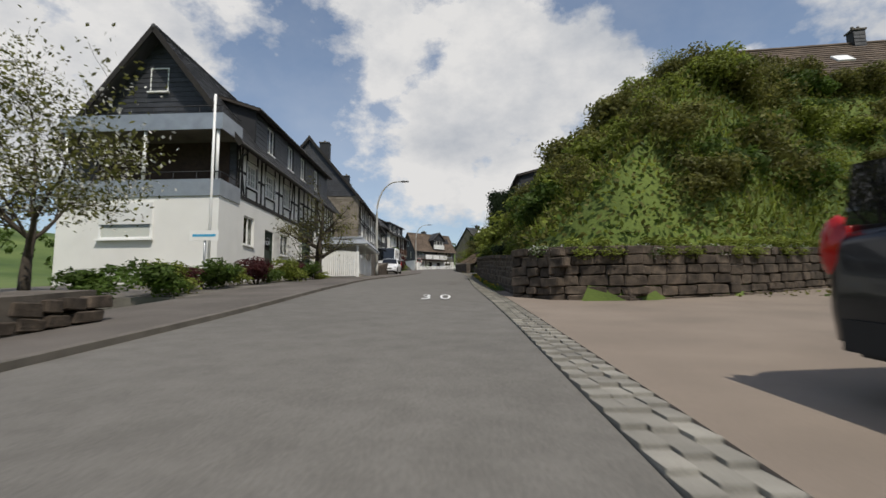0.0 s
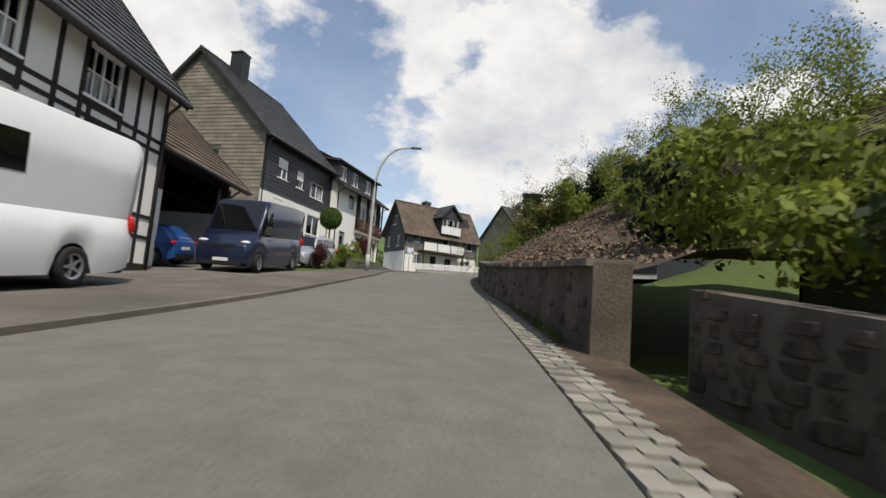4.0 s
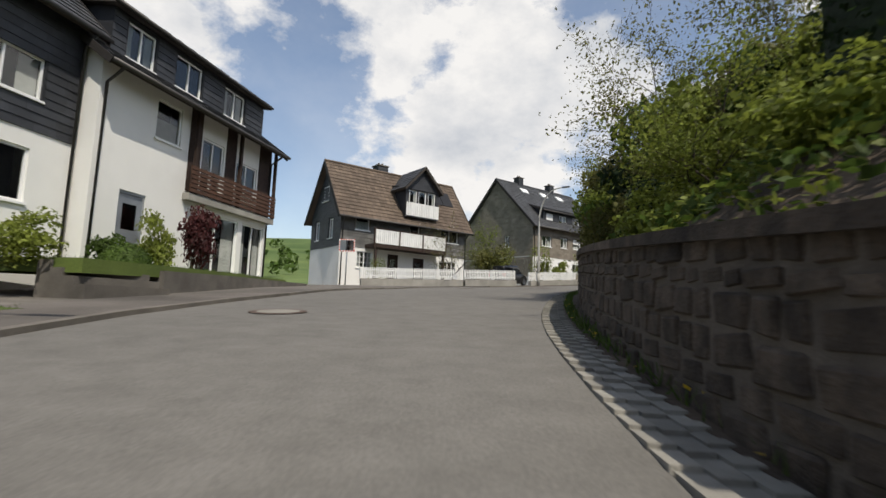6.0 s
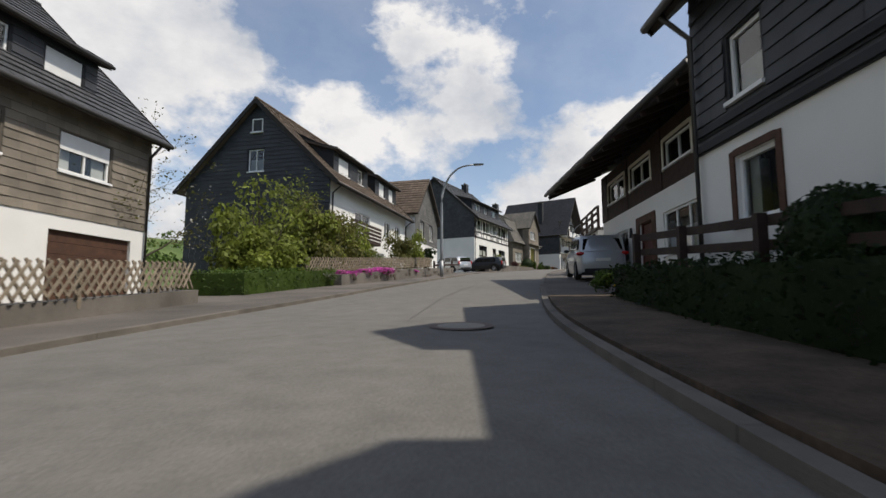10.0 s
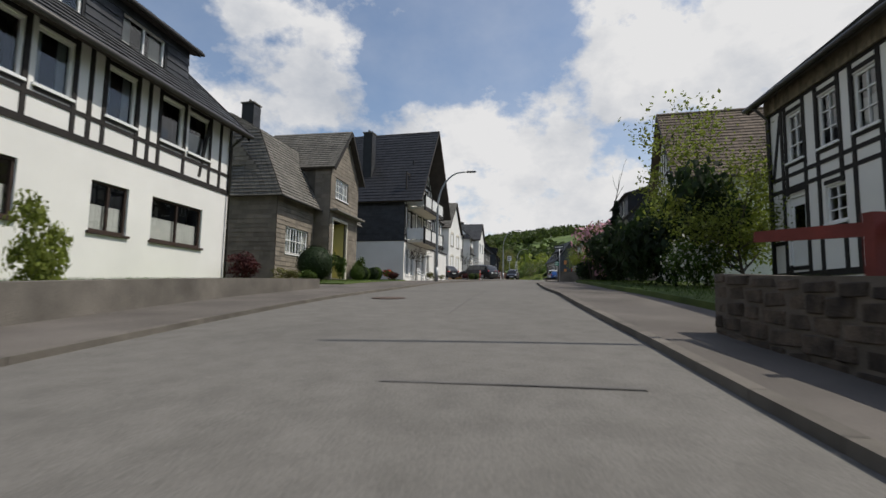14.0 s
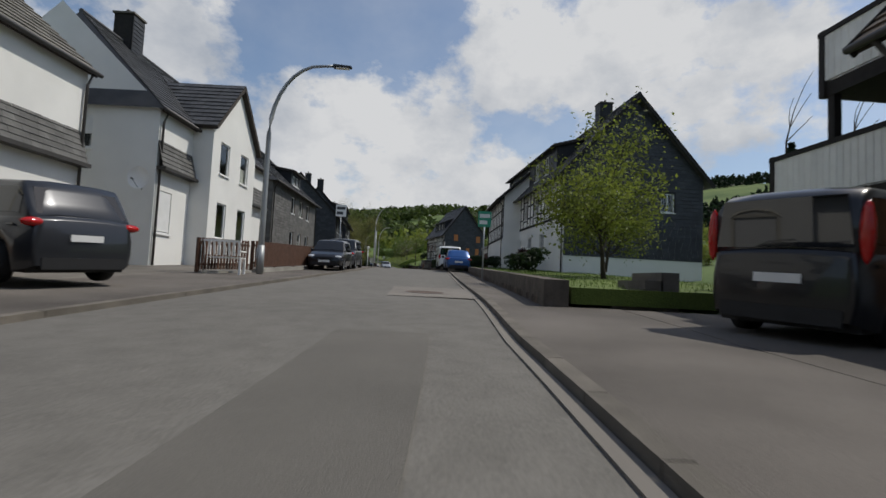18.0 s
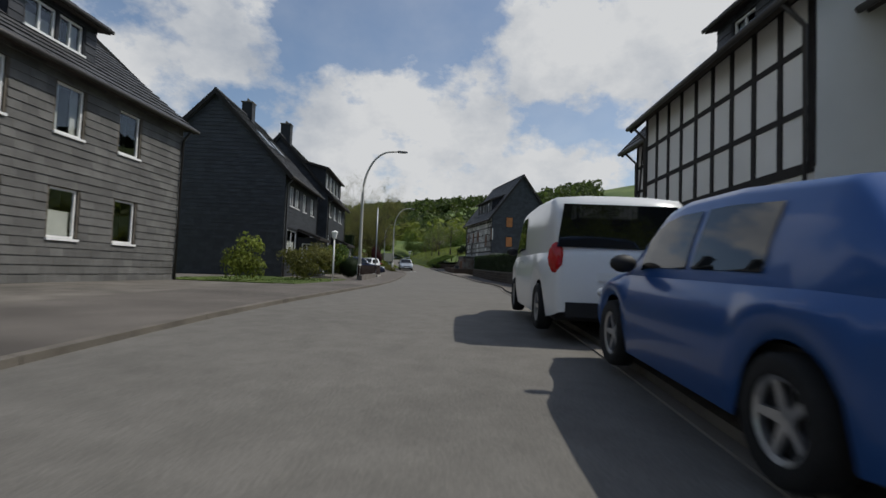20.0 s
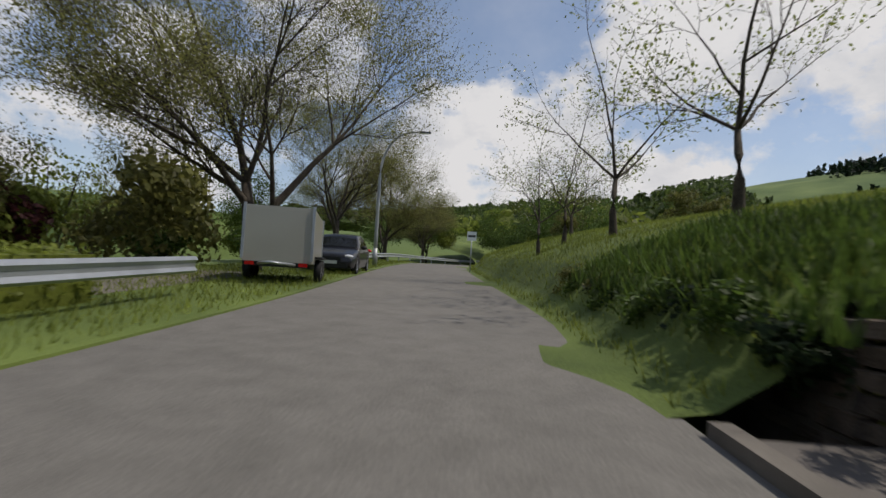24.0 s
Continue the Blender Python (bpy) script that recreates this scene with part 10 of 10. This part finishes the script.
for k in range(14):
    s, d = rb.uniform(360, 396), rb.uniform(5, 22)
    bush(rb.choice(("olive", "spring", "green")), s, d, end_h(s, d) - 0.3, rb.uniform(1.0, 1.8), "hedgerow shrub beyond the village", 1.0)
# trees beyond the houses on the right
for s, d, sc, kd in ((290, 22, 0.9, "bare"), (296, 18, 0.7, "young"), (303, 20, 0.8, "young"), (310, 26, 0.9, "young"), (284, 28, 0.8, "bare"), (338, 18, 0.8, "broad"), (270, 26, 0.8, "young")):
    tree(kd, s, d, 0.8, sc, "tree in the gardens behind the hedge")

# woods on the far hills: joined clumps
def woods(name, label, seed, n, bearings, ranges, mat, size, conifer=False):
    rnd = np.random.RandomState(seed)
    br = np.radians(rnd.uniform(*bearings, n))
    rg = rnd.uniform(*ranges, n)
    x, y = 90 + np.sin(br) * rg, 150 + np.cos(br) * rg
    z = land_height(x[None, :], y[None, :])[0]
    keep = np.array([noise.noise((float(a) / 160, float(b) / 160, 9.0)) > -0.12 for a, b in zip(x, y)])
    cs, ns = [], []
    for a, b, c in zip(x[keep], y[keep], z[keep]):
        h = size * rnd.uniform(0.7, 1.3)
        q = 26
        d = rnd.normal(0, 1, (q, 3))
        d /= np.linalg.norm(d, axis=1)[:, None]
        if conifer:
            t = rnd.uniform(0, 1, q)
            ang = rnd.uniform(0, 2 * math.pi, q)
            p = np.stack([np.cos(ang) * (1 - t) * h * 0.28, np.sin(ang) * (1 - t) * h * 0.28, t * h], 1)
        else:
            p = d * [h * 0.42, h * 0.42, h * 0.4] + [0, 0, h * 0.55]
        cs.append(p + [a, b, c])
        ns.append(d)
    v, f = leaf_quads(rnd, np.concatenate(cs), np.concatenate(ns), size * 0.22)
    tagged(new(name, quads_mesh(name, v, f, mat)), label, "woods", "", "stuff")


woods("far_woods", "mixed woods on the far hill", 5, 1500, (40, 80), (420, 1000), leaf_wood, 15)
woods("far_woods", "dark spruce woods on the hill", 6, 2600, (86, 125), (430, 1000), leaf_fir, 11, True)
woods("far_woods", "light woods at the foot of the hills", 7, 500, (55, 120), (240, 420), leaf_spring, 9)
woods("far_woods", "scattered trees in the valley", 8, 260, (-70, 30), (260, 700), leaf_green, 9)

# parked vehicles
def paint(name, color, metal=0.0):
    return material(name, color, 0.28, 0.03, 1.0, 0.0, 60, metal=metal, spec=0.35, coat=0.45)


car_black = paint("black_car_paint", (0.008, 0.008, 0.01))
car_dark = paint("dark_grey_car_paint", (0.03, 0.032, 0.037), 0.3)
car_grey = paint("grey_car_paint", (0.13, 0.14, 0.15), 0.4)
car_silver = paint("silver_car_paint", (0.42, 0.44, 0.46), 0.5)
car_white = paint("white_car_paint", (0.72, 0.73, 0.73))
car_blue = paint("blue_car_paint", (0.02, 0.08, 0.26), 0.2)
car_navy = paint("navy_car_paint", (0.012, 0.018, 0.045), 0.1)
car_pale = paint("pale_blue_car_paint", (0.25, 0.36, 0.48), 0.2)
car_red = paint("red_car_paint", (0.3, 0.012, 0.01))
car_beige = paint("beige_box_panel", (0.34, 0.33, 0.28))
tinted = material("tinted_glass", (0.006, 0.007, 0.008), 0.03, 0.05, 1, 0.0, 60, spec=0.8)
rubber = material("tyre_rubber", (0.014, 0.014, 0.014), 0.85, 0.2, 8, 0.2, 80)
trim_black = material("black_plastic", (0.016, 0.016, 0.017), 0.6, 0.1, 4, 0.1, 80)
alloy = material("alloy_rim", (0.5, 0.51, 0.53), 0.3, 0.08, 4, 0.0, 60, metal=0.85)
lens_clear = material("headlamp_lens", (0.55, 0.57, 0.6), 0.08, 0.1, 6, 0.0, 60, spec=0.7)
lens_red = material("tail_lamp_lens", (0.42, 0.008, 0.006), 0.12, 0.15, 8, 0.0, 60, spec=0.6)
plate_white = material("number_plate", (0.7, 0.7, 0.68), 0.4, 0.03, 4, 0.0, 60)


def lathe(profile, sides=20):
    """A solid turned about the y axis from (radius, y) pairs."""
    vs, fs = [], []
    for k in range(sides):
        a = 2 * math.pi * k / sides
        vs += [(r * math.cos(a), y, r * math.sin(a)) for r, y in profile]
    n = len(profile)
    for k in range(sides):
        j = (k + 1) % sides
        for i in range(n - 1):
            fs.append((k * n + i, k * n + i + 1, j * n + i + 1, j * n + i))
    return vs, fs


def plain_mesh(name, vs, fs, mat, smooth=True):
    me = bpy.data.meshes.new(name)
    me.from_pydata([tuple(v) for v in vs], [], fs)
    me.materials.append(mat)
    if smooth:
        me.polygons.foreach_set("use_smooth", [True] * len(me.polygons))
    return me


TYRE = plain_mesh("tyre", *lathe([(0.21, -0.09), (0.29, -0.105), (0.318, -0.08), (0.325, 0), (0.318, 0.08), (0.29, 0.105), (0.21, 0.09)]), rubber)
rv, rf = lathe([(0.0, 0.05), (0.05, 0.055), (0.06, 0.03)], 12)
for ring in ([(0.185, 0.07), (0.215, 0.085), (0.215, 0.03), (0.185, 0.03)],):
    a, b = lathe(ring + ring[:1], 20)
    rf += [tuple(len(rv) + k for k in f) for f in b]
    rv += a
for k in range(5):
    w = Matrix.Rotation(2 * math.pi * k / 5, 4, "Y")
    j = len(rv)
    rv += [w @ Vector(p) for p in ((0.04, 0.055, -0.03), (0.04, 0.055, 0.03), (0.2, 0.07, 0.02), (0.2, 0.07, -0.02), (0.04, 0.02, -0.03), (0.04, 0.02, 0.03), (0.2, 0.03, 0.02), (0.2, 0.03, -0.02))]
    rf += [tuple(j + q for q in f) for f in ((0, 1, 2, 3), (0, 4, 5, 1), (1, 5, 6, 2), (2, 6, 7, 3), (3, 7, 4, 0))]
nr = len(rf)
hv, hf = lathe([(0.0, 0.015), (0.2, 0.015), (0.2, -0.05)], 20)
rf += [tuple(len(rv) + k for k in f) for f in hf]
rv += hv
RIM = plain_mesh("rim", rv, rf, alloy, False)
RIM.materials.append(trim_black)
RIM.polygons.foreach_set("material_index", [0] * nr + [1] * (len(rf) - nr))
HUB = plain_mesh("disc", *lathe([(0.0, 0.015), (0.2, 0.015), (0.2, -0.05)], 20), trim_black)
sv, sf = lathe([(math.sin(math.pi * k / 6), -math.cos(math.pi * k / 6)) for k in range(7)], 12)
LENS = {m: plain_mesh("lens", sv, sf, m) for m in (lens_clear, lens_red, trim_black)}

# length, width, height, bonnet's end, belt height, roof start, roof end, tail, tumblehome, panes on each side, wheel size
CARS = {
    "hatch": (3.95, 1.7, 1.44, 0.27, 0.9, 0.42, 0.86, 0.985, 0.76, ((0.36, 0.55), (0.57, 0.76)), 0.94),
    "compact": (4.05, 1.72, 1.38, 0.29, 0.86, 0.42, 0.84, 0.985, 0.74, ((0.36, 0.56), (0.58, 0.78)), 0.94),
    "estate": (4.55, 1.78, 1.47, 0.28, 0.92, 0.42, 0.9, 0.99, 0.77, ((0.36, 0.54), (0.56, 0.74), (0.76, 0.93)), 0.98),
    "saloon": (4.4, 1.75, 1.42, 0.28, 0.9, 0.43, 0.72, 0.86, 0.74, ((0.36, 0.55), (0.57, 0.76)), 0.97),
    "suv": (4.55, 1.84, 1.68, 0.26, 1.06, 0.38, 0.91, 0.985, 0.8, ((0.33, 0.52), (0.54, 0.73), (0.75, 0.93)), 1.08),
    "mpv": (4.6, 1.85, 1.83, 0.2, 1.06, 0.36, 0.95, 0.995, 0.84, ((0.28, 0.48), (0.5, 0.72), (0.74, 0.95)), 1.0),
    "jeep": (3.6, 1.62, 1.7, 0.3, 1.05, 0.38, 0.97, 0.995, 0.88, ((0.36, 0.6), (0.63, 0.95)), 1.06),
    "small_van": (4.4, 1.78, 1.78, 0.22, 1.05, 0.37, 0.97, 0.997, 0.9, ((0.28, 0.5),), 0.97),
    "van": (5.9, 2.04, 2.62, 0.13, 1.3, 0.27, 0.985, 0.998, 0.95, ((0.17, 0.33),), 1.05),
    "motorhome": (6.8, 2.25, 2.85, 0.12, 1.25, 0.17, 0.99, 0.998, 0.98, ((0.16, 0.27), (0.45, 0.6)), 1.05),
}


def car(kind, s, d, turn, mat, label, h=0.05, rails=False, spare=False, name="parked_car", category="car", full=True, arch=None):
    L, W, H, bonnet, belt, ra, rb_, tail, tumble, panes, size = CARS[kind]
    grade = (at(s + 1.5, 0).z - at(s - 1.5, 0).z) / 3
    a = along(s) + radians(turn)
    fw = Vector((math.cos(a), math.sin(a), grade * math.cos(radians(turn)))).normalized()
    lf = Vector((-math.sin(a), math.cos(a), -grade * math.sin(radians(turn)))).normalized()
    upv = fw.cross(lf)
    base = new(name)
    base.matrix_world = Matrix.Translation(at(s, d, h)) @ Matrix((fw, lf, upv)).transposed().to_4x4()
    tagged(base, label, category)
    X = lambda f: L / 2 - f * L
    half = W / 2
    rw = 0.325 * size
    axles = (X(0.19 if L < 5 else 0.15), X(0.81 if L < 5 else 0.76))
    fx = [0, 0.015, 0.05, bonnet * 0.6, bonnet, ra, rb_, tail, 1.0]
    nose = 0.7 * belt if L < 5 else 0.75 * belt
    deck = [nose * 0.9, nose, nose + 0.08, belt - 0.07, belt - 0.01, belt, belt + 0.03, belt + 0.02, belt * 0.94]
    rx, rz = [bonnet, ra * 0.85 + bonnet * 0.15, ra + 0.05, (ra + rb_) / 2, rb_, tail], [belt - 0.01, H - 0.07, H - 0.015, H, H - 0.05, belt + 0.02]
    if tail > 0.99:
        rx, rz = rx[:-1] + [tail - 0.004, tail], rz[:-1] + [H - 0.22, belt + 0.02]
    top = lambda f: float(np.interp(f, fx, deck))
    roof = lambda f: float(np.interp(f, rx, rz))
    plan = lambda f: half * (1 - 0.15 * abs(2 * f - 1) ** 7 - 0.012)

    def low(f):
        b = 0.2 + 0.12 * abs(2 * f - 1) ** 8
        for ax in axles:
            q = (rw + 0.055) ** 2 - (X(f) - ax) ** 2
            if q > 0:
                b = max(b, rw + math.sqrt(q))
        return b

    fr = sorted(set([0, 0.004, 0.012, 0.03] + list(np.linspace(0.05, 0.95, 46)) + [0.97, 0.988, 0.996, 1.0]))
    vs, fs = [], []
    for f in fr:
        w, t, b = plan(f), top(f), low(f)
        end = 0.93 if f in (0, 1.0) else 1.0
        row = [(w * 0.95 * end, b), (w * end, b + 0.3 * (t - b)), (w * end, b + 0.62 * (t - b)), (w * 0.985 * end, b + 0.68 * (t - b)), (w * 0.955 * end, t - 0.03), (w * 0.9 * end, t), (w * 0.45, t + 0.03), (0, t + 0.035)]
        vs += [(X(f), y, z) for y, z in row] + [(X(f), -y, z) for y, z in row[-2::-1]]
    n = 15
    for i in range(len(fr) - 1):
        for k in range(n - 1):
            fs.append((i * n + k, (i + 1) * n + k, (i + 1) * n + k + 1, i * n + k + 1))
    fs += [tuple(range(n)), tuple((len(fr) - 1) * n + k for k in range(n - 1, -1, -1))]
    body = mesh("body", vs, fs, mat, base, smooth=True)
    # cabin
    def side(f, u):
        t, r, w = top(f), roof(f), plan(f) * 0.955
        q = min(1.0, max(0.0, (r - t) / (H - belt)))
        wr = w + (half * tumble - w) * q
        return w + (wr - w) * u, t - 0.03 + (r - 0.05 - t + 0.03) * u
    cf = list(np.linspace(bonnet + 0.004, tail - 0.004, 30))
    vs, fs = [], []
    for f in cf:
        y0, z0 = side(f, 0)
        y1, z1 = side(f, 1)
        r = roof(f)
        row = [(y0, z0), ((y0 + y1) / 2 + 0.012, (z0 + z1) / 2), (y1, z1), (y1 * 0.94, r), (y1 * 0.5, r + 0.03), (0, r + 0.035)]
        vs += [(X(f), y, z) for y, z in row] + [(X(f), -y, z) for y, z in row[-2::-1]]
    n = 11
    for i in range(len(cf) - 1):
        for k in range(n - 1):
            fs.append((i * n + k, (i + 1) * n + k, (i + 1) * n + k + 1, i * n + k + 1))
    fs += [tuple(range(n)), tuple((len(cf) - 1) * n + k for k in range(n - 1, -1, -1))]
    mesh("cabin", vs, fs, mat, base, smooth=True)

    def pane(nm, f0, f1, spread=0.9):
        vs, fs = [], []
        fl = np.linspace(f0, f1, 7)
        for f in fl:
            y1, _ = side(f, 1)
            for v in np.linspace(-1, 1, 9):
                vs.append((X(f) + (0.012 if f > 0.5 else 0.0) * (-1), v * y1 * spread, roof(f) + 0.035 * (1 - v * v) + 0.012))
        for i in range(6):
            for k in range(8):
                fs.append((i * 9 + k, i * 9 + k + 1, (i + 1) * 9 + k + 1, (i + 1) * 9 + k))
        mesh(nm, vs, fs, tinted, base, smooth=True)

    ws = ra * 0.85 + bonnet * 0.15
    pane("windscreen", bonnet + (ws - bonnet) * 0.1, ws + (ra + 0.05 - ws) * 0.2)
    if tail > 0.98:
        y1, _ = side(rb_, 1)
        zt, zb = H - 0.14, belt + 0.06
        xr = X(tail) - 0.012
        sl = 0.14 if tail < 0.99 else 0.02
        if kind == "motorhome":
            zt, zb, y1 = 2.2, 1.5, 0.5
        e = 0.07 if tail < 0.99 else 0.03
        x_at = lambda z: X(float(np.interp(z, [belt, H - 0.05], [tail, rb_]))) - 0.016 if tail < 0.99 else xr
        vs = [(x_at(zb), -y1 * 0.95, zb), (x_at(zb), y1 * 0.95, zb), (x_at(zt), y1 * 0.86, zt), (x_at(zt), -y1 * 0.86, zt)]
        mesh("rear_window", vs + [(x + 0.02, y, z) for x, y, z in vs], [(0, 1, 2, 3), (0, 4, 5, 1), (1, 5, 6, 2), (2, 6, 7, 3), (3, 7, 4, 0)], tinted, base)
    else:
        pane("rear_window", rb_ + 0.02, tail - 0.02, 0.85)
    for sg in (1, -1):
        for f0, f1 in panes:
            vs, fs = [], []
            fl = np.linspace(f0, f1, 8)
            for f in fl:
                for u in (0.14, 0.5, 0.9):
                    if kind == "motorhome" and f > 0.4:
                        u = 0.25 + 0.5 * u
                    y, z = side(f, u)
                    vs.append((X(f), sg * (y + 0.006 + 0.05 * u * (1 - u)), z))
            for i in range(7):
                for k in range(2):
                    fs.append((i * 3 + k, i * 3 + k + 1, (i + 1) * 3 + k + 1, (i + 1) * 3 + k))
            mesh("side_window", vs, fs, tinted, base, smooth=True)
            if full and kind not in ("motorhome",):
                y, z = plan(f1) + 0.004, belt - 0.12
                block("door_handle", base, mat, ID, (X(f1 - 0.01), sg * y - 0.012, z - 0.014), (X(f1 - 0.05), sg * y + 0.012, z + 0.014))
        for ax in axles:
            wheel = new("wheel")
            wheel.parent = base
            wheel.matrix_local = Matrix.Translation((ax, sg * (half - 0.115), rw)) @ Matrix.Rotation(0 if sg > 0 else math.pi, 4, "Z") @ Matrix.Scale(size, 4)
            for nm, me in (("tyre", TYRE), ("rim", RIM)):
                o = new(nm, me)
                o.parent = wheel
        for nm, lens, f, z, yy, sc in (("headlight", lens_clear, 0.035, nose + (0.0 if L < 5 else 0.05), 0.72, (0.14, 0.17, 0.075)), ("tail_light", lens_red, 0.985, belt + 0.22 if kind == "mpv" else belt * 0.93, 0.9 if kind == "mpv" else 0.84, (0.06, 0.07, 0.34) if kind == "mpv" else (0.09, 0.17, 0.075) if tail < 0.99 else (0.08, 0.11, 0.2))):
            o = new(nm, LENS[lens])
            o.parent = base
            o.matrix_local = Matrix.Translation((X(f), sg * half * yy * (1 if nm == "tail_light" else 1), z)) @ Matrix.Diagonal((*sc, 1))
        o = new("wing_mirror", LENS[trim_black])
        o.parent = base
        o.matrix_local = Matrix.Translation((X(bonnet + 0.075), sg * (half + 0.07), belt + 0.06)) @ Matrix.Diagonal((0.07, 0.11, 0.075, 1))
        if rails:
            pipe("roof_rail", base, alloy, [(X(ra + 0.08), sg * half * tumble * 0.93, H), (X(ra + 0.12), sg * half * tumble * 0.93, H + 0.05), (X(rb_ - 0.06), sg * half * tumble * 0.93, H + 0.05), (X(rb_ - 0.01), sg * half * tumble * 0.9, H - 0.02)], 0.018)
    block("underbody", base, trim_black, ID, (-L / 2 + 0.18, -half * 0.82, 0.2), (L / 2 - 0.18, half * 0.82, 0.62))
    block("front_bumper", base, trim_black, ID, (L / 2 - 0.1, -half * 0.7, 0.24), (L / 2 + 0.02, half * 0.7, 0.38))
    block("rear_bumper", base, trim_black, ID, (-L / 2 - 0.02, -half * 0.72, 0.26), (-L / 2 + 0.1, half * 0.72, 0.44))
    block("grille", base, trim_black, ID, (L / 2 - 0.05, -half * 0.45, nose - 0.14), (L / 2 + 0.012, half * 0.45, nose - 0.03))
    for nm, x0, x1, z in (("number_plate", L / 2 + 0.008, L / 2 + 0.03, 0.42), ("number_plate", -L / 2 - 0.022, -L / 2 + 0.01, belt * 0.72)):
        pl = block(nm, base, plate_white, ID, (x0, -0.26, z - 0.055), (x1, 0.26, z + 0.055))
    if spare:
        o = new("spare_wheel", TYRE)
        o.parent = base
        o.matrix_local = Matrix.Translation((-L / 2 - 0.1, 0.1, 0.95)) @ Matrix.Rotation(radians(90), 4, "Z")
        o = new("spare_wheel_cover", HUB)
        o.parent = base
        o.matrix_local = Matrix.Translation((-L / 2 - 0.13, 0.1, 0.95)) @ Matrix.Rotation(radians(90), 4, "Z") @ Matrix.Diagonal((1.05, 1, 1.05, 1))
    return base


car("estate", 2.3, 4.6, -84, car_black, "black car parked on the brick forecourt", 0.06)
car("hatch", 40.0, -8.6, 190, car_pale, "pale blue car under an open roof", 0.05, full=False)
car("estate", 48.5, -6.0, 180, car_white, "white estate car parked before a house", 0.08)
car("motorhome", 58.2, -7.4, 180, car_white, "white motorhome parked beside the street", 0.08, name="motorhome", category="motorhome")
car("van", 71.4, -7.75, 180, car_navy, "dark blue panel van parked beside the barn", 0.08, name="panel_van", category="van")
car("hatch", 69.5, -11.5, 90, car_blue, "blue small car in an open barn bay", 0.08, full=False)
car("suv", 78.1, -8.1, 178, car_silver, "silver white sport utility car on the verge", 0.06, rails=True)
car("jeep", 116.4, -8.9, 0, car_black, "small black off-road car with a spare wheel in the drive", 0.0, spare=True)
car("hatch", 140.0, -19.0, 40, car_blue, "blue car deep in a drive", -0.1, full=False)
car("suv", 141.7, 3.5, 6, car_silver, "silver grey sport utility car on the paved forecourt", 0.12, rails=True)
car("estate", 165.6, -8.9, 60, car_silver, "silver estate car before the slate house", 0.1)
car("estate", 171.6, -7.4, 90, car_black, "black car before the house wall", 0.1)
car("hatch", 222.3, -10.1, 62, car_black, "small black car parked before a white house", 0.1)
car("suv", 230.9, -7.8, 66, car_black, "black sport utility car standing on a forecourt", 0.1, rails=True)
car("suv", 235.0, -7.9, 66, car_dark, "dark grey sport utility car on a forecourt", 0.1)
car("mpv", 232.5, 5.95, -62, car_black, "dark people carrier parked at the garden steps", 0.03)
car("hatch", 251.0, -4.7, 180, car_black, "black car parked at the kerb", 0.08)
car("suv", 255.8, -4.8, 180, car_dark, "dark car parked at the kerb", 0.08, full=False)
car("small_van", 265.2, 2.0, 0, car_white, "white van parked on the footway", 0.08, name="parked_van", category="van")
car("hatch", 260.4, 2.3, 0, car_blue, "blue car parked on the footway", 0.08, full=False)
car("estate", 301.0, -7.5, -80, car_navy, "dark blue car parked with its front to the street", 0.1)
car("hatch", 312.6, -7.4, 160, car_white, "white hatchback beside the house", 0.08)
car("small_van", 315.6, -11.0, 150, car_blue, "blue van in the yard", 0.08, name="parked_van", category="van", full=False)
car("compact", 322.3, -2.75, 180, car_silver, "silver hatchback parked on the road", 0.02)
car("saloon", 349.0, -4.2, 180, car_black, "dark coupe behind a box trailer", 0.02)


def box_trailer(s, d, turn):
    base = new("box_trailer")
    base.matrix_world = spot(s, d, 0.02, turn)
    tagged(base, "grey beige box trailer parked at the roadside", "trailer")
    block("box", base, car_beige, ID, (-1.6, -0.78, 0.45), (1.6, 0.78, 1.75))
    block("chassis", base, trim_black, ID, (-1.55, -0.6, 0.34), (1.55, 0.6, 0.45))
    for x in (-1.6, 1.6):
        for y in (-0.78, 0.78):
            block("corner_rail", base, zinc, ID, (x - 0.03, y - 0.03, 0.5), (x + 0.03, y + 0.03, 1.79))
    for sg in (1, -1):
        for x in (-0.35, 0.35):
            wheel = new("wheel")
            wheel.parent = base
            wheel.matrix_local = Matrix.Translation((x, sg * 0.86, 0.29)) @ Matrix.Rotation(0 if sg > 0 else math.pi, 4, "Z") @ Matrix.Scale(0.88, 4)
            for nm, me in (("tyre", TYRE), ("rim", RIM)):
                o = new(nm, me)
                o.parent = wheel
        block("mudguard", base, trim_black, ID, (-0.75, sg * 0.79, 0.6), (0.75, sg * 0.98, 0.64))
        block("tail_lamp", base, lens_red, ID, (-1.64, sg * 0.6 - 0.1, 0.36), (-1.6, sg * 0.6 + 0.1, 0.44))
    pipe("drawbar", base, zinc, [(-1.6, 0.4, 0.4), (-2.6, 0, 0.43), (-1.6, -0.4, 0.4)], 0.035)


box_trailer(342.8, -4.5, 9)
